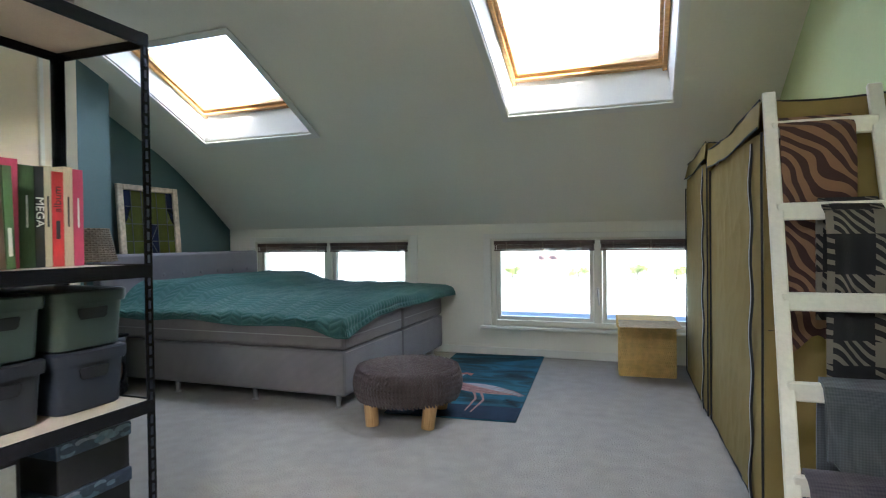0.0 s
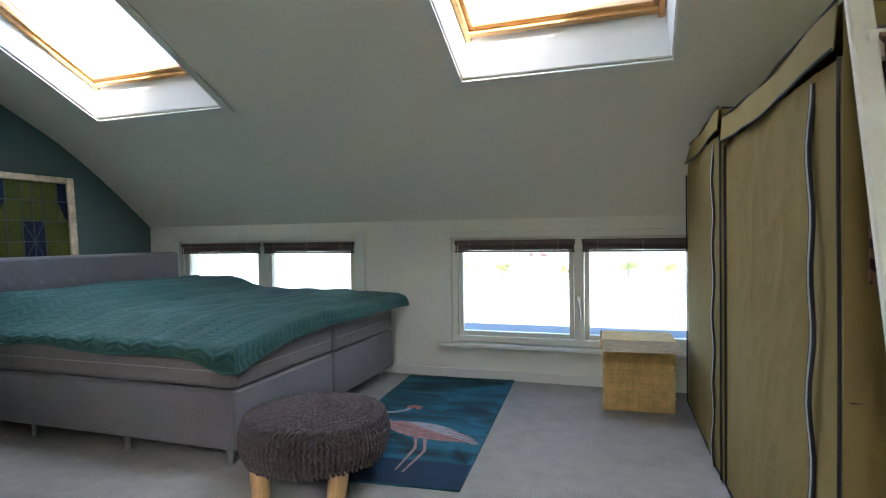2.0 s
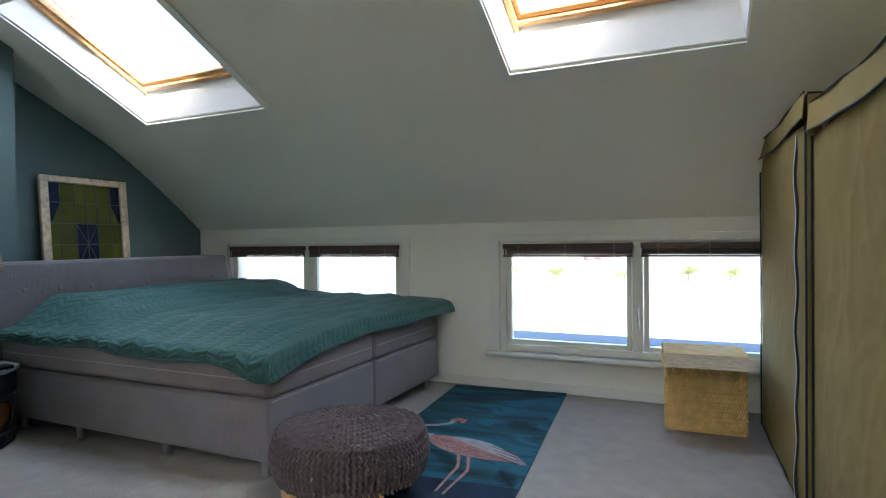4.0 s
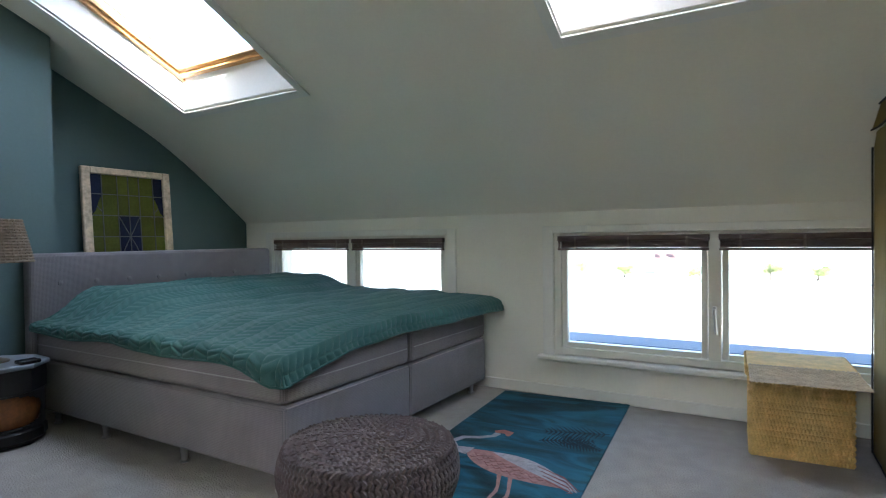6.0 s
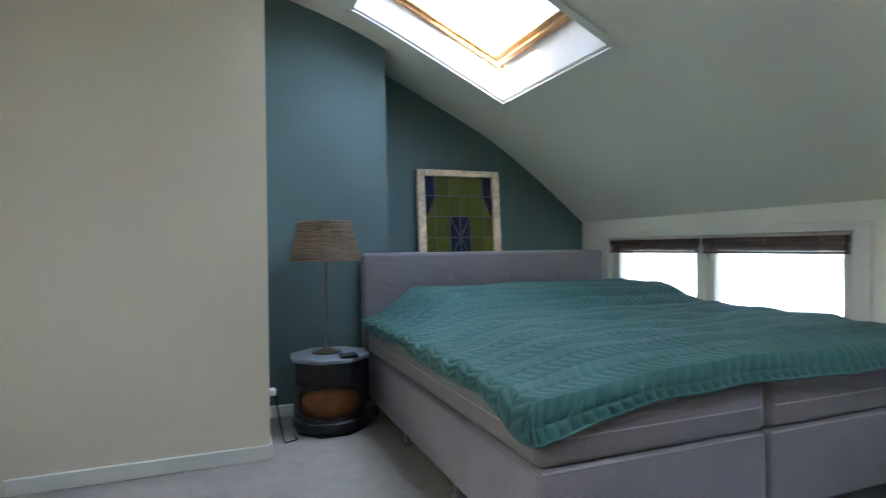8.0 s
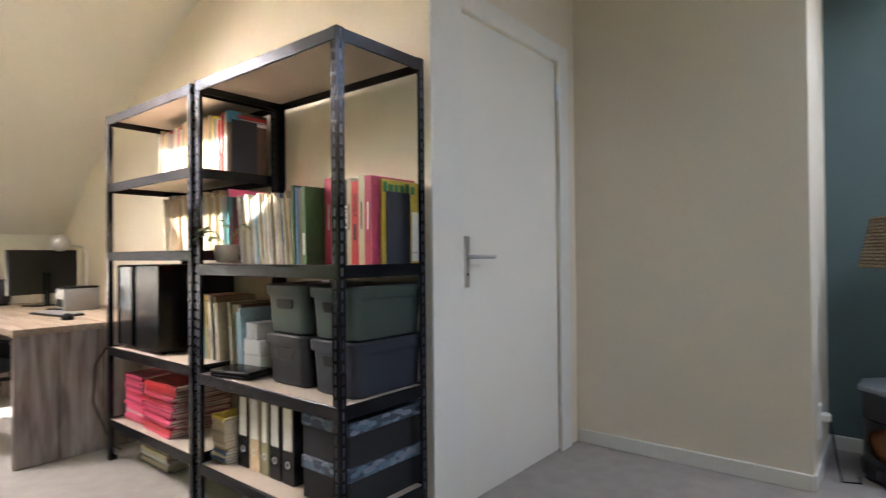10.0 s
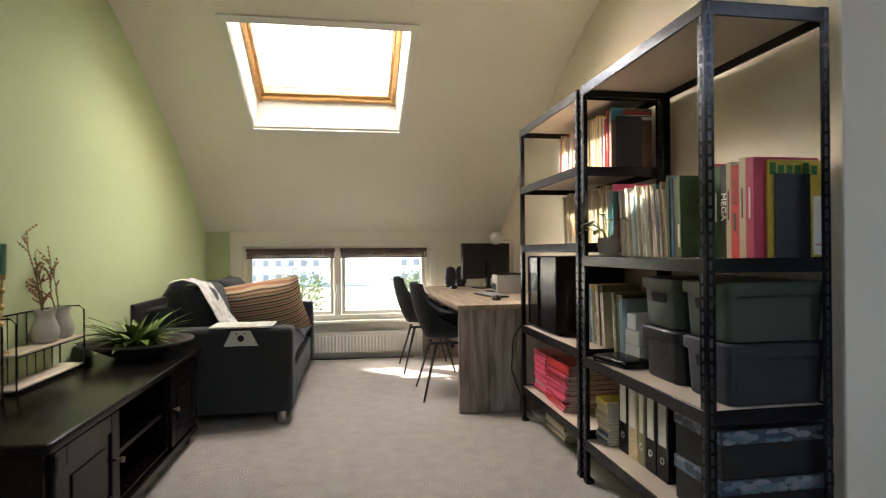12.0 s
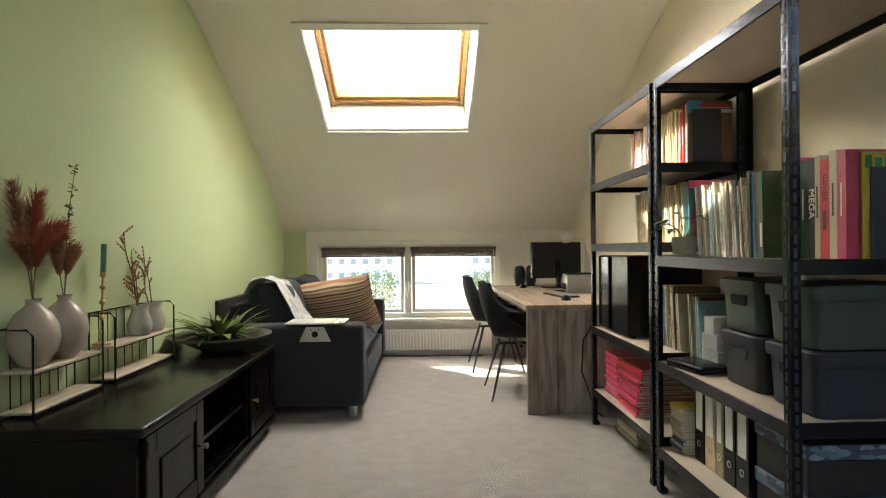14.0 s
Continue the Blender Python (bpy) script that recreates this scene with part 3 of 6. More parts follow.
quilt = link_mesh("quilt", solid(grid(300, 320, quilt_point), 0.006), M_QUILT, True)
hem_pts = [quilt_point(i / 60, 0) for i in range(61)] + [quilt_point(1, i / 60) for i in range(1, 61)] + [quilt_point(1 - i / 60, 1) for i in range(1, 61)] + [quilt_point(0, 1 - i / 60) for i in range(1, 60)]
part("hem", tube([(p[0], p[1], p[2] - 0.003) for p in hem_pts], 0.0055, 6, True), M_QUILT, quilt, "stitched rolled hem", True)
tagged(quilt, "sea-green quilted bedspread draped unevenly over the bed", "bedspread")

# ---- stained glass panel behind the headboard ----
M_WORN = mat("worn_cream_wood", (0.52, 0.42, 0.30), 0.75, vary=0.45, scale=9, fine=40, bump=0.4, bump_scale=60)
M_LEAD = mat("grey_lead", (0.10, 0.10, 0.11), 0.5, 0.6)
M_GGREEN = mat("green_cathedral_glass", (0.075, 0.085, 0.016), 0.15, vary=0.3, scale=6, per_object=0.25)
M_GBLUE = mat("blue_cathedral_glass", (0.010, 0.014, 0.04), 0.15, vary=0.3, scale=6, per_object=0.3)
panel = thing("stained_glass_panel", "old stained-glass window in a worn cream wooden frame", "stained glass", Matrix.Translation((-2.735, 2.255, 0)) @ pose(0, 0, 0, 0, -4, 0))
PW, PH = 0.69, 1.66
part("frame", join(bx(0, 0.035, 0, 0.062, 0, PH, 0.005), bx(0, 0.035, PW - 0.062, PW, 0, PH, 0.005), bx(0, 0.035, 0.062, PW - 0.062, PH - 0.05, PH, 0.005), bx(0, 0.035, 0.062, PW - 0.062, 0, 0.12, 0.005)), M_WORN, panel, "flaking cream paint on bare wood")
ys = [0.062, 0.145, 0.26, 0.345, 0.43, 0.545, 0.628]
zs = [0.12, 0.4, 0.66, 0.82, 0.98, 1.14, 1.30, 1.46, 1.61]
for i in range(6):
    for j in range(8):
        side = i in (0, 5)
        mat_ = M_GBLUE if (side and j == 7) or (i in (2, 3) and j in (4, 5)) else M_GGREEN
        part("pane", bx(0.014, 0.018, ys[i] + 0.002, ys[i + 1] - 0.002, zs[j] + 0.002, zs[j + 1] - 0.002), mat_, panel)
lead = [bx(0.010, 0.022, y - 0.003, y + 0.003, 0.12, 1.61) for y in ys[1:-1]] + [bx(0.0105, 0.0215, 0.062, 0.628, z - 0.003, z + 0.003) for z in zs[1:-1]]
for y0, z0, y1, z1 in ((0.26, 0.98, 0.345, 1.14), (0.43, 0.98, 0.345, 1.14), (0.26, 1.30, 0.345, 1.14), (0.43, 1.30, 0.345, 1.14), (0.075, 1.40, 0.15, 1.32), (0.615, 1.40, 0.54, 1.32), (0.30, 1.06, 0.39, 1.22), (0.39, 1.06, 0.30, 1.22)):
    lead.append(tube([(0.017, y0, z0), (0.017, y1, z1)], 0.0032, 6))
for y_, sg in ((0.062, 1), (0.628, -1)):
    part("corner_pane", prism([(y_ + sg * 0.002, 1.30), (y_ + sg * 0.030, 1.33), (y_ + sg * 0.055, 1.40), (y_ + sg * 0.081, 1.455), (y_ + sg * 0.002, 1.457)], 0, 0.0185, 0.0205), M_GBLUE, panel, "curved navy corner glass")
part("lead_net", join(*lead), M_LEAD, panel, "grey lead cames")

# ---- night table and lamp ----
M_TABLEBLACK = mat("black_lacquered_wood", (0.012, 0.012, 0.014), 0.35, vary=0.3)
M_DRUM = mat("amber_drum_skin", (0.21, 0.075, 0.02), 0.5, vary=0.4, scale=9)
table = thing("night_table", "black octagonal night table around an amber wooden drum", "side table", pose(-2.17, 1.475, 0, 0, 0, 20))
part("tabletop", lathe([(0.235, 0.415), (0.24, 0.42), (0.24, 0.435), (0.235, 0.44)], 8), mat("grey_slate_top", (0.20, 0.22, 0.25), 0.35, vary=0.15), table, "greyish glossy octagonal top")
part("base", lathe([(0.20, 0.012), (0.222, 0.03), (0.222, 0.075), (0.20, 0.098)], 16), M_TABLEBLACK, table)
part("skirt", lathe([(0.205, 0.275), (0.222, 0.29), (0.225, 0.36), (0.222, 0.414)], 8), M_TABLEBLACK, table, "black faceted skirt")
part("barrel", lathe([(0.165, 0.085), (0.185, 0.13), (0.194, 0.18), (0.188, 0.24), (0.170, 0.29)], 40), M_DRUM, table, "amber stained wooden barrel", True)
def oval_shell():
    """A drum wall with two wide oval openings."""
    bm = grid(96, 22, lambda u, v: (0.213 * math.cos(2 * math.pi * u), 0.213 * math.sin(2 * math.pi * u), 0.09 + 0.195 * v))
    bmesh.ops.remove_doubles(bm, verts=bm.verts, dist=1e-5)
    gone = []
    for fc in bm.faces:
        c = fc.calc_center_median()
        q = math.atan2(c.y, c.x)
        q = min(abs(q), math.pi - abs(q))
        if (q / 1.0) ** 2 + ((c.z - 0.187) / 0.088) ** 2 < 1:
            gone.append(fc)
    bmesh.ops.delete(bm, geom=gone, context="FACES")
    return solid(bm, 0.006)


part("shell", oval_shell(), M_TABLEBLACK, table, "black shell with oval openings", True, pose(0, 0, 0, 0, 0, -30))
part("foot_ring", lathe([(0.21, 0), (0.215, 0.011)], 8), M_TABLEBLACK, table)
M_WICKER = mat("greyish_wicker", (0.20, 0.145, 0.095), 0.8, vary=0.3, scale=14, fine=120, bump=0.3)
lamp = thing("table_lamp", "slim metal table lamp with a woven wicker shade", "lamp", pose(-2.2, 1.46, 0.4405))
M_BRONZE = mat("aged_bronze", (0.20, 0.15, 0.10), 0.35, 0.8, vary=0.2)
part("lamp_base", lathe([(0.085, 0), (0.085, 0.008), (0.06, 0.016), (0.02, 0.03), (0.012, 0.05), (0.009, 0.07), (0.009, 0.60), (0.014, 0.61), (0.014, 0.64)], 24), M_BRONZE, lamp, "turned bronze stem", True)
rings = []
for k in range(15):
    f = k / 14
    r, z = 0.198 + (0.148 - 0.198) * f, 0.555 + 0.225 * f
    rings.append(tube([((r + 0.0045 * (-1) ** (i + k)) * math.cos(i * math.pi / 28), (r + 0.0045 * (-1) ** (i + k)) * math.sin(i * math.pi / 28), z + 0.001 * math.sin(i * 1.7 + k)) for i in range(56)], 0.0078, 6, True))
shade = part("shade", solid(grid(40, 4, lambda u, v: ((0.190 - 0.049 * v) * math.cos(2 * math.pi * u), (0.190 - 0.049 * v) * math.sin(2 * math.pi * u), 0.556 + 0.222 * v)), 0.002), M_WICKER, lamp, "woven wicker drum shade", True)
cane = part("cane", tube([(0.199, 0, 0.552), (0.149, 0, 0.784)], 0.004, 5), M_WICKER, shade, "", True)
for k in range(1, 28):
    again(cane, shade, pose(0, 0, 0, 0, 0, k * 360 / 28))
for ring in rings:
    part("strand", ring, M_WICKER, shade, "", True)
part("spider", join(tube([(-0.148, 0, 0.77), (0.148, 0, 0.77)], 0.003, 6), tube([(0, -0.148, 0.77), (0, 0.148, 0.77)], 0.003, 6), tube([(0, 0, 0.63), (0, 0, 0.77)], 0.004, 6)), M_BRONZE, lamp)
part("bulb", lathe([(0.012, 0.64), (0.014, 0.66), (0.028, 0.70), (0.026, 0.73), (0.01, 0.745)], 16), mat("white_bulb", (0.8, 0.8, 0.78), 0.3), lamp, "", True)
tagged(link_mesh("black_case", bx(-2.03, -1.95, 1.50, 1.60, 0.4405, 0.462, 0.008, 3), M_BLACK, True), "small black case on the night table", "case")
socket = thing("wall_socket", "white plug socket with plug low on the wall", "socket", pose(-2.02, Y_CREAM, 0.22))
part("plate", bx(-0.04, 0.04, 0, 0.012, -0.04, 0.12, 0.004), M_TRIM, socket)
part("plug", bx(-0.02, 0.02, 0.012, 0.05, 0.04, 0.08, 0.008), M_TRIM, socket)
cable = tube([(-2.02, Y_CREAM + 0.045, 0.27), (-2.0, Y_CREAM + 0.07, 0.1), (-1.97, Y_CREAM + 0.09, 0.006), (-2.0, 1.26, 0.006), (-2.08, 1.25, 0.006)], 0.004, 6)
tagged(link_mesh("lamp_cable", cable, M_BLACK, True), "thin black lamp cable trailing down to the carpet", "cable")

# ---- stool, rug, basket ----
M_YARN = mat("mauve_brown_yarn", (0.105, 0.076, 0.074), 0.95, vary=0.3, scale=20, fine=400, bump=0.5, bump_scale=500, sheen=0.1)
M_BEECH = wood("pale_beech", (0.50, 0.28, 0.11), (0.66, 0.42, 0.19), along=2, rough=0.5)
stool = thing("knitted_stool", "round mauve-brown knitted pouffe on stubby wooden legs", "stool", pose(0.185, 1.76, 0, 0, 0, 8))


def stitches():
    """Rows of slanting yarn loops over a round pad."""
    verts, faces = [], []
    def bead(p, d, nrm, ln, r):
        d = Vector(d).normalized(); nrm = Vector(nrm).normalized(); s = d.cross(nrm)
        i0 = len(verts)
        for t, k in ((-0.5, 0.45), (-0.2, 1.0), (0.2, 1.0), (0.5, 0.45)):
            c = Vector(p) + d * ln * t
            for a in range(5):
                q = a * 2 * math.pi / 5
                verts.append(c + (s * math.cos(q) + nrm * math.sin(q)) * r * k)
        for ring in range(3):
            for a in range(5):
                faces.append((i0 + ring * 5 + a, i0 + ring * 5 + (a + 1) % 5, i0 + ring * 5 + 5 + (a + 1) % 5, i0 + ring * 5 + 5 + a))
        faces.append(tuple(i0 + a for a in range(4, -1, -1))); faces.append(tuple(i0 + 15 + a for a in range(5)))
    R, z0, z1 = 0.315, 0.150, 0.318
    rows = []
    for k in range(12):
        f = k / 11
        rows.append((R + 0.022 * math.sin(f * math.pi), z0 + (z1 - z0) * f))
    for k, (r, z) in enumerate(rows):
        n = 92
        for i in range(n):
            a = 2 * math.pi * i / n
            lean = 0.75 if k % 2 else -0.75
            tan = Vector((-math.sin(a), math.cos(a), 0))
            nrm = Vector((math.cos(a), math.sin(a), 0.9 * (k / 11 - 0.5)))
            bead((r * math.cos(a), r * math.sin(a), z + 0.003 * math.sin(i * 2.1)), tan * lean + Vector((0, 0, 1)), nrm, 0.028, 0.0085)
    for k in range(16):
        r = 0.300 - k * 0.0189
        n = max(8, int(2 * math.pi * r / 0.022))
        for i in range(n):
            a = 2 * math.pi * i / n
            lean = 0.75 if k % 2 else -0.75
            tan = Vector((-math.sin(a), math.cos(a), 0)); rad = Vector((math.cos(a), math.sin(a), 0))
            zz = 0.325 + 0.022 * (1 - (r / 0.3) ** 2)
            bead((r * math.cos(a), r * math.sin(a), zz + 0.002 * math.sin(i * 1.9)), tan * lean + rad, Vector((0, 0, 1)) + rad * 0.2, 0.028, 0.0088)
    me = bpy.data.meshes.new("knit"); me.from_pydata([tuple(v) for v in verts], [], faces)
    bm = bmesh.new(); bm.from_mesh(me); bpy.data.meshes.remove(me)
    return bm


part("knitted_cover", stitches(), M_YARN, stool, "chunky knitted cover", True)
part("pad", lathe([(0.28, 0.140), (0.313, 0.158), (0.326, 0.235), (0.313, 0.305), (0.27, 0.328), (0.1, 0.343), (0.01, 0.345)], 48), M_YARN, stool, "", True)
sleg = None
for x, y in ((-0.17, -0.20), (0.17, -0.20), (0.17, 0.19), (-0.17, 0.19)):
    at = Matrix.Translation((x, y, 0)) @ pose(0, 0, 0, 6 * (1 if y > 0 else -1), -6 * (1 if x > 0 else -1) * -1, 0)
    if sleg:
        again(sleg, stool, at)
    else:
        sleg = part("leg", lathe([(0.036, 0.0), (0.04, 0.006), (0.043, 0.150)], 20), M_BEECH, stool, "round pale wooden leg", True, at)


def rug_material():
    m = mat("printed_teal_rug", (0.02, 0.08, 0.12), 0.95, bump=0.3, bump_scale=600)
    n, link = m.node_tree.nodes, m.node_tree.links.new
    p = n["Principled BSDF"]; co = n.new("ShaderNodeTexCoord")
    mp = n.new("ShaderNodeMapping"); mp.inputs["Scale"].default_value = (1.6, 5.0, 1); mp.inputs["Rotation"].default_value = (0, 0, 0.3)
    link(co.outputs["Object"], mp.inputs["Vector"])
    t = n.new("ShaderNodeTexNoise"); t.inputs["Scale"].default_value = 1.1; t.inputs["Detail"].default_value = 5; t.inputs["Distortion"].default_value = 1.2
    link(mp.outputs["Vector"], t.inputs["Vector"])
    r = n.new("ShaderNodeValToRGB")
    cols = ((0.28, (0.004, 0.018, 0.028)), (0.42, (0.008, 0.05, 0.062)), (0.52, (0.012, 0.085, 0.125)), (0.62, (0.02, 0.125, 0.19)), (0.72, (0.01, 0.06, 0.07)))
    while len(r.color_ramp.elements) < len(cols):
        r.color_ramp.elements.new(0.5)
    for e, (q, c) in zip(r.color_ramp.elements, cols):
        e.position, e.color = q, rgb(c)
    link(t.outputs["Fac"], r.inputs["Fac"]); link(r.outputs["Color"], p.inputs["Base Color"])
    return m


M_RUG = rug_material()
rug = thing("rug", "teal and blue printed rug with a pink motif", "rug", Matrix.Translation((-0.14, 3.72, 0)) @ pose(0, 0, 0, 0, 0, 4.3))
RW, RL = 0.85, 1.95
part("rug_body", bx(0, RW, -RL, 0, 0.001, 0.010, 0.003), M_RUG, rug)
part("border", bx(0.003, RW - 0.003, -RL + 0.004, -RL + 0.28, 0.0101, 0.0108), mat("navy_rug_border", (0.008, 0.024, 0.055), 0.95, vary=0.3, bump=0.3, bump_scale=600), rug, "navy lower border")
M_PINK = mat("dusty_pink_print", (0.36, 0.19, 0.17), 0.95, vary=0.4, scale=25, fine=140, bump=0.2, bump_scale=600)
M_LEAFPRINT = mat("dark_leaf_print", (0.003, 0.014, 0.024), 0.95, vary=0.3, bump=0.2, bump_scale=600)


def flat(points, z):
    bm = bmesh.new()
    bm.faces.new([bm.verts.new((x, y, z)) for x, y in points])
    r = bmesh.ops.extrude_face_region(bm, geom=list(bm.faces))
    bmesh.ops.translate(bm, vec=(0, 0, 0.0006), verts=[v for v in r["geom"] if isinstance(v, bmesh.types.BMVert)])
    return bm


def ribbon(pts, w, z):
    """A flat band along points; w a width for each."""
    left, right = [], []
    for i, p in enumerate(pts):
        a, b = Vector(pts[max(0, i - 1)]), Vector(pts[min(len(pts) - 1, i + 1)])
        d = (b - a).normalized(); nrm = Vector((-d.y, d.x))
        left.append(Vector(p) + nrm * w[i] / 2); right.append(Vector(p) - nrm * w[i] / 2)
    bm = bmesh.new()
    lo = [(bm.verts.new((l.x, l.y, z)), bm.verts.new((r.x, r.y, z))) for l, r in zip(left, right)]
    for (a, b), (c, d) in zip(lo, lo[1:]):
        bm.faces.new((a, b, d, c))
    solid(bm, 0.0006)
    return bm


# long-legged bird as a plain flat shape: pale wing over a rose body
M_WING = mat("pale_grey_print", (0.36, 0.34, 0.36), 0.95, vary=0.35, scale=40, fine=140, bump=0.2, bump_scale=600)
M_ROSE = mat("dark_rose_print", (0.22, 0.075, 0.07), 0.95, vary=0.4, scale=40, fine=140, bump=0.2, bump_scale=600)


def lens_shape(p, q, up, down, n=16):
    """A leaf outline from p to q, bulging by up and down."""
    p, q = Vector(p), Vector(q)
    d = q - p
    nrm = Vector((-d.y, d.x)).normalized()
    return [p + d * (i / n) + nrm * up * math.sin(math.pi * (i / n) ** 0.8) for i in range(n + 1)] + [p + d * (i / n) - nrm * down * math.sin(math.pi * (i / n) ** 0.8) for i in range(n - 1, 0, -1)]


motif = part("pink_motif", flat(lens_shape((0.20, -1.13), (0.80, -1.38), 0.095, 0.115), 0.0104), M_PINK, rug, "plain dusty pink shape")
part("motif_wing", flat(lens_shape((0.34, -1.12), (0.83, -1.40), 0.085, 0.012), 0.0112), M_WING, motif, "pale grey upper shape")
for k in range(7):
    part("motif_feather", ribbon([(0.60 + 0.012 * k, -1.20 - 0.022 * k), (0.74 + 0.012 * k, -1.27 - 0.024 * k), (0.835 - 0.008 * k, -1.385 - 0.006 * k)], [0.006, 0.010, 0.003], 0.0119), M_WING if k % 2 else M_ROSE, motif)
for i in range(9):
    for j in range(4):
        cx, cy = 0.27 + 0.045 * i + 0.02 * (j % 2), -1.165 - 0.019 * i - 0.026 * j
        if j < 3 or 1 < i < 7:
            part("motif_scale", ribbon([(cx - 0.016, cy + 0.010), (cx, cy - 0.006), (cx + 0.016, cy + 0.006)], [0.004, 0.006, 0.004], 0.0119), M_ROSE, motif)
part("motif_curve", ribbon([(0.23, -1.15), (0.13, -1.14), (0.085, -1.06), (0.12, -0.98), (0.20, -0.95), (0.26, -0.90), (0.27, -0.85)], [0.10, 0.065, 0.045, 0.040, 0.036, 0.036, 0.04], 0.0112), M_WING, motif)
part("motif_head", ribbon([(0.245, -0.835), (0.285, -0.815), (0.325, -0.825), (0.335, -0.875)], [0.03, 0.062, 0.055, 0.015], 0.0119), mat("coral_print", (0.42, 0.13, 0.10), 0.95, vary=0.3), motif, "coral pink end shape")
part("motif_line", ribbon([(0.46, -1.34), (0.50, -1.47), (0.51, -1.52), (0.50, -1.80)], [0.022, 0.014, 0.018, 0.010], 0.0112), M_PINK, motif)
part("motif_line", ribbon([(0.52, -1.36), (0.56, -1.50), (0.57, -1.55), (0.54, -1.82)], [0.022, 0.014, 0.018, 0.010], 0.0112), M_PINK, motif)


def frond(x, y, ang, ln):
    bits = [ribbon([(0, 0), (ln, 0)], [0.008, 0.003], 0.0102)]
    for i in range(13):
        t = (i + 1) / 14
        s = 0.30 * ln * math.sin(math.pi * (0.15 + 0.8 * t))
        for sg in (1, -1):
            bits.append(ribbon([(t * ln, 0), (t * ln + s * 0.45, sg * s)], [0.012, 0.002], 0.0102))
    return moved(join(*bits), pose(x, y, 0, 0, 0, ang))


rng = random.Random(4)
for x, y, a, ln in ((0.50, -0.86, 20, 0.30), (0.83, -0.62, 195, 0.36), (0.60, -0.84, -8, 0.24), (0.06, -0.26, 8, 0.34), (0.80, -0.14, 175, 0.26), (0.40, -0.30, 195, 0.28), (0.80, -0.86, 150, 0.22), (0.82, -1.66, 120, 0.2), (0.1, -1.62, 60, 0.25)):
    part("leaf_print", frond(x, y, a, ln), M_LEAFPRINT, rug)

M_SEAGRASS = mat("seagrass_strands", (0.78, 0.55, 0.21), 0.8, vary=0.25, scale=18, fine=150, bump=0.3, bump_scale=200)


def woven(w, h, cw, ch, depth):
    """A woven sheet in the xz plane: over-and-under bumps in offset rows."""
    nx, nz = int(w / cw) * 4, int(h / ch) * 4
    def f(u, v):
        x, z = u * w, v * h
        row = int(v * h / ch)
        px = (x / cw + 0.5 * (row % 2)) % 1.0
        pz = (z / ch) % 1.0
        return (x, -depth * math.sin(math.pi * px) ** 0.7 * math.sin(math.pi * pz) ** 0.5, z)
    return grid(nx, nz, f)


def woven_box(w, d, h, z0, cw=0.015, ch=0.027):
    a = moved(woven(w, h, cw, ch, 0.010), Matrix.Translation((0, 0, z0)))
    b = moved(woven(d, h, cw, ch, 0.010), Matrix.Translation((w, 0, z0)) @ pose(0, 0, 0, 0, 0, 90))
    c = moved(woven(w, h, cw, ch, 0.010), Matrix.Translation((w, d, z0)) @ pose(0, 0, 0, 0, 0, 180))
    e = moved(woven(d, h, cw, ch, 0.010), Matrix.Translation((0, d, z0)) @ pose(0, 0, 0, 0, 0, 270))
    return join(a, b, c, e, bx(0.002, w - 0.002, 0.002, d - 0.002, z0 + 0.001, z0 + h))


basket = thing("laundry_basket", "square woven seagrass basket with a fitted lid", "basket", pose(1.405, 3.245, 0, 0, 0, 3))
part("body", woven_box(0.42, 0.36, 0.40, 0.0), M_SEAGRASS, basket)
lid = part("lid", moved(woven_box(0.45, 0.39, 0.055, 0.395), Matrix.Translation((-0.015, -0.015, 0))), M_SEAGRASS, basket, "woven lid with a flat top")
part("lid_top", moved(woven(0.44, 0.38, 0.018, 0.018, 0.008), Matrix.Translation((-0.01, -0.01, 0.451)) @ pose(0, 0, 0, -90) @ Matrix.Diagonal((1, 1, -1, 1))), mat("grey_seagrass", (0.50, 0.41, 0.28), 0.75, vary=0.35, scale=20, fine=150, bump=0.3), lid)

# ---- fabric wardrobes ----
M_KHAKI = mat("khaki_cloth", (0.26, 0.195, 0.072), 0.9, vary=0.12, scale=5, fine=350, bump=0.08, bump_scale=14, spec=0.1)
M_BLACKTRIM = mat("black_binding", (0.012, 0.012, 0.016), 0.7)
M_ZIP = mat("grey_zip", (0.55, 0.55, 0.58), 0.5)


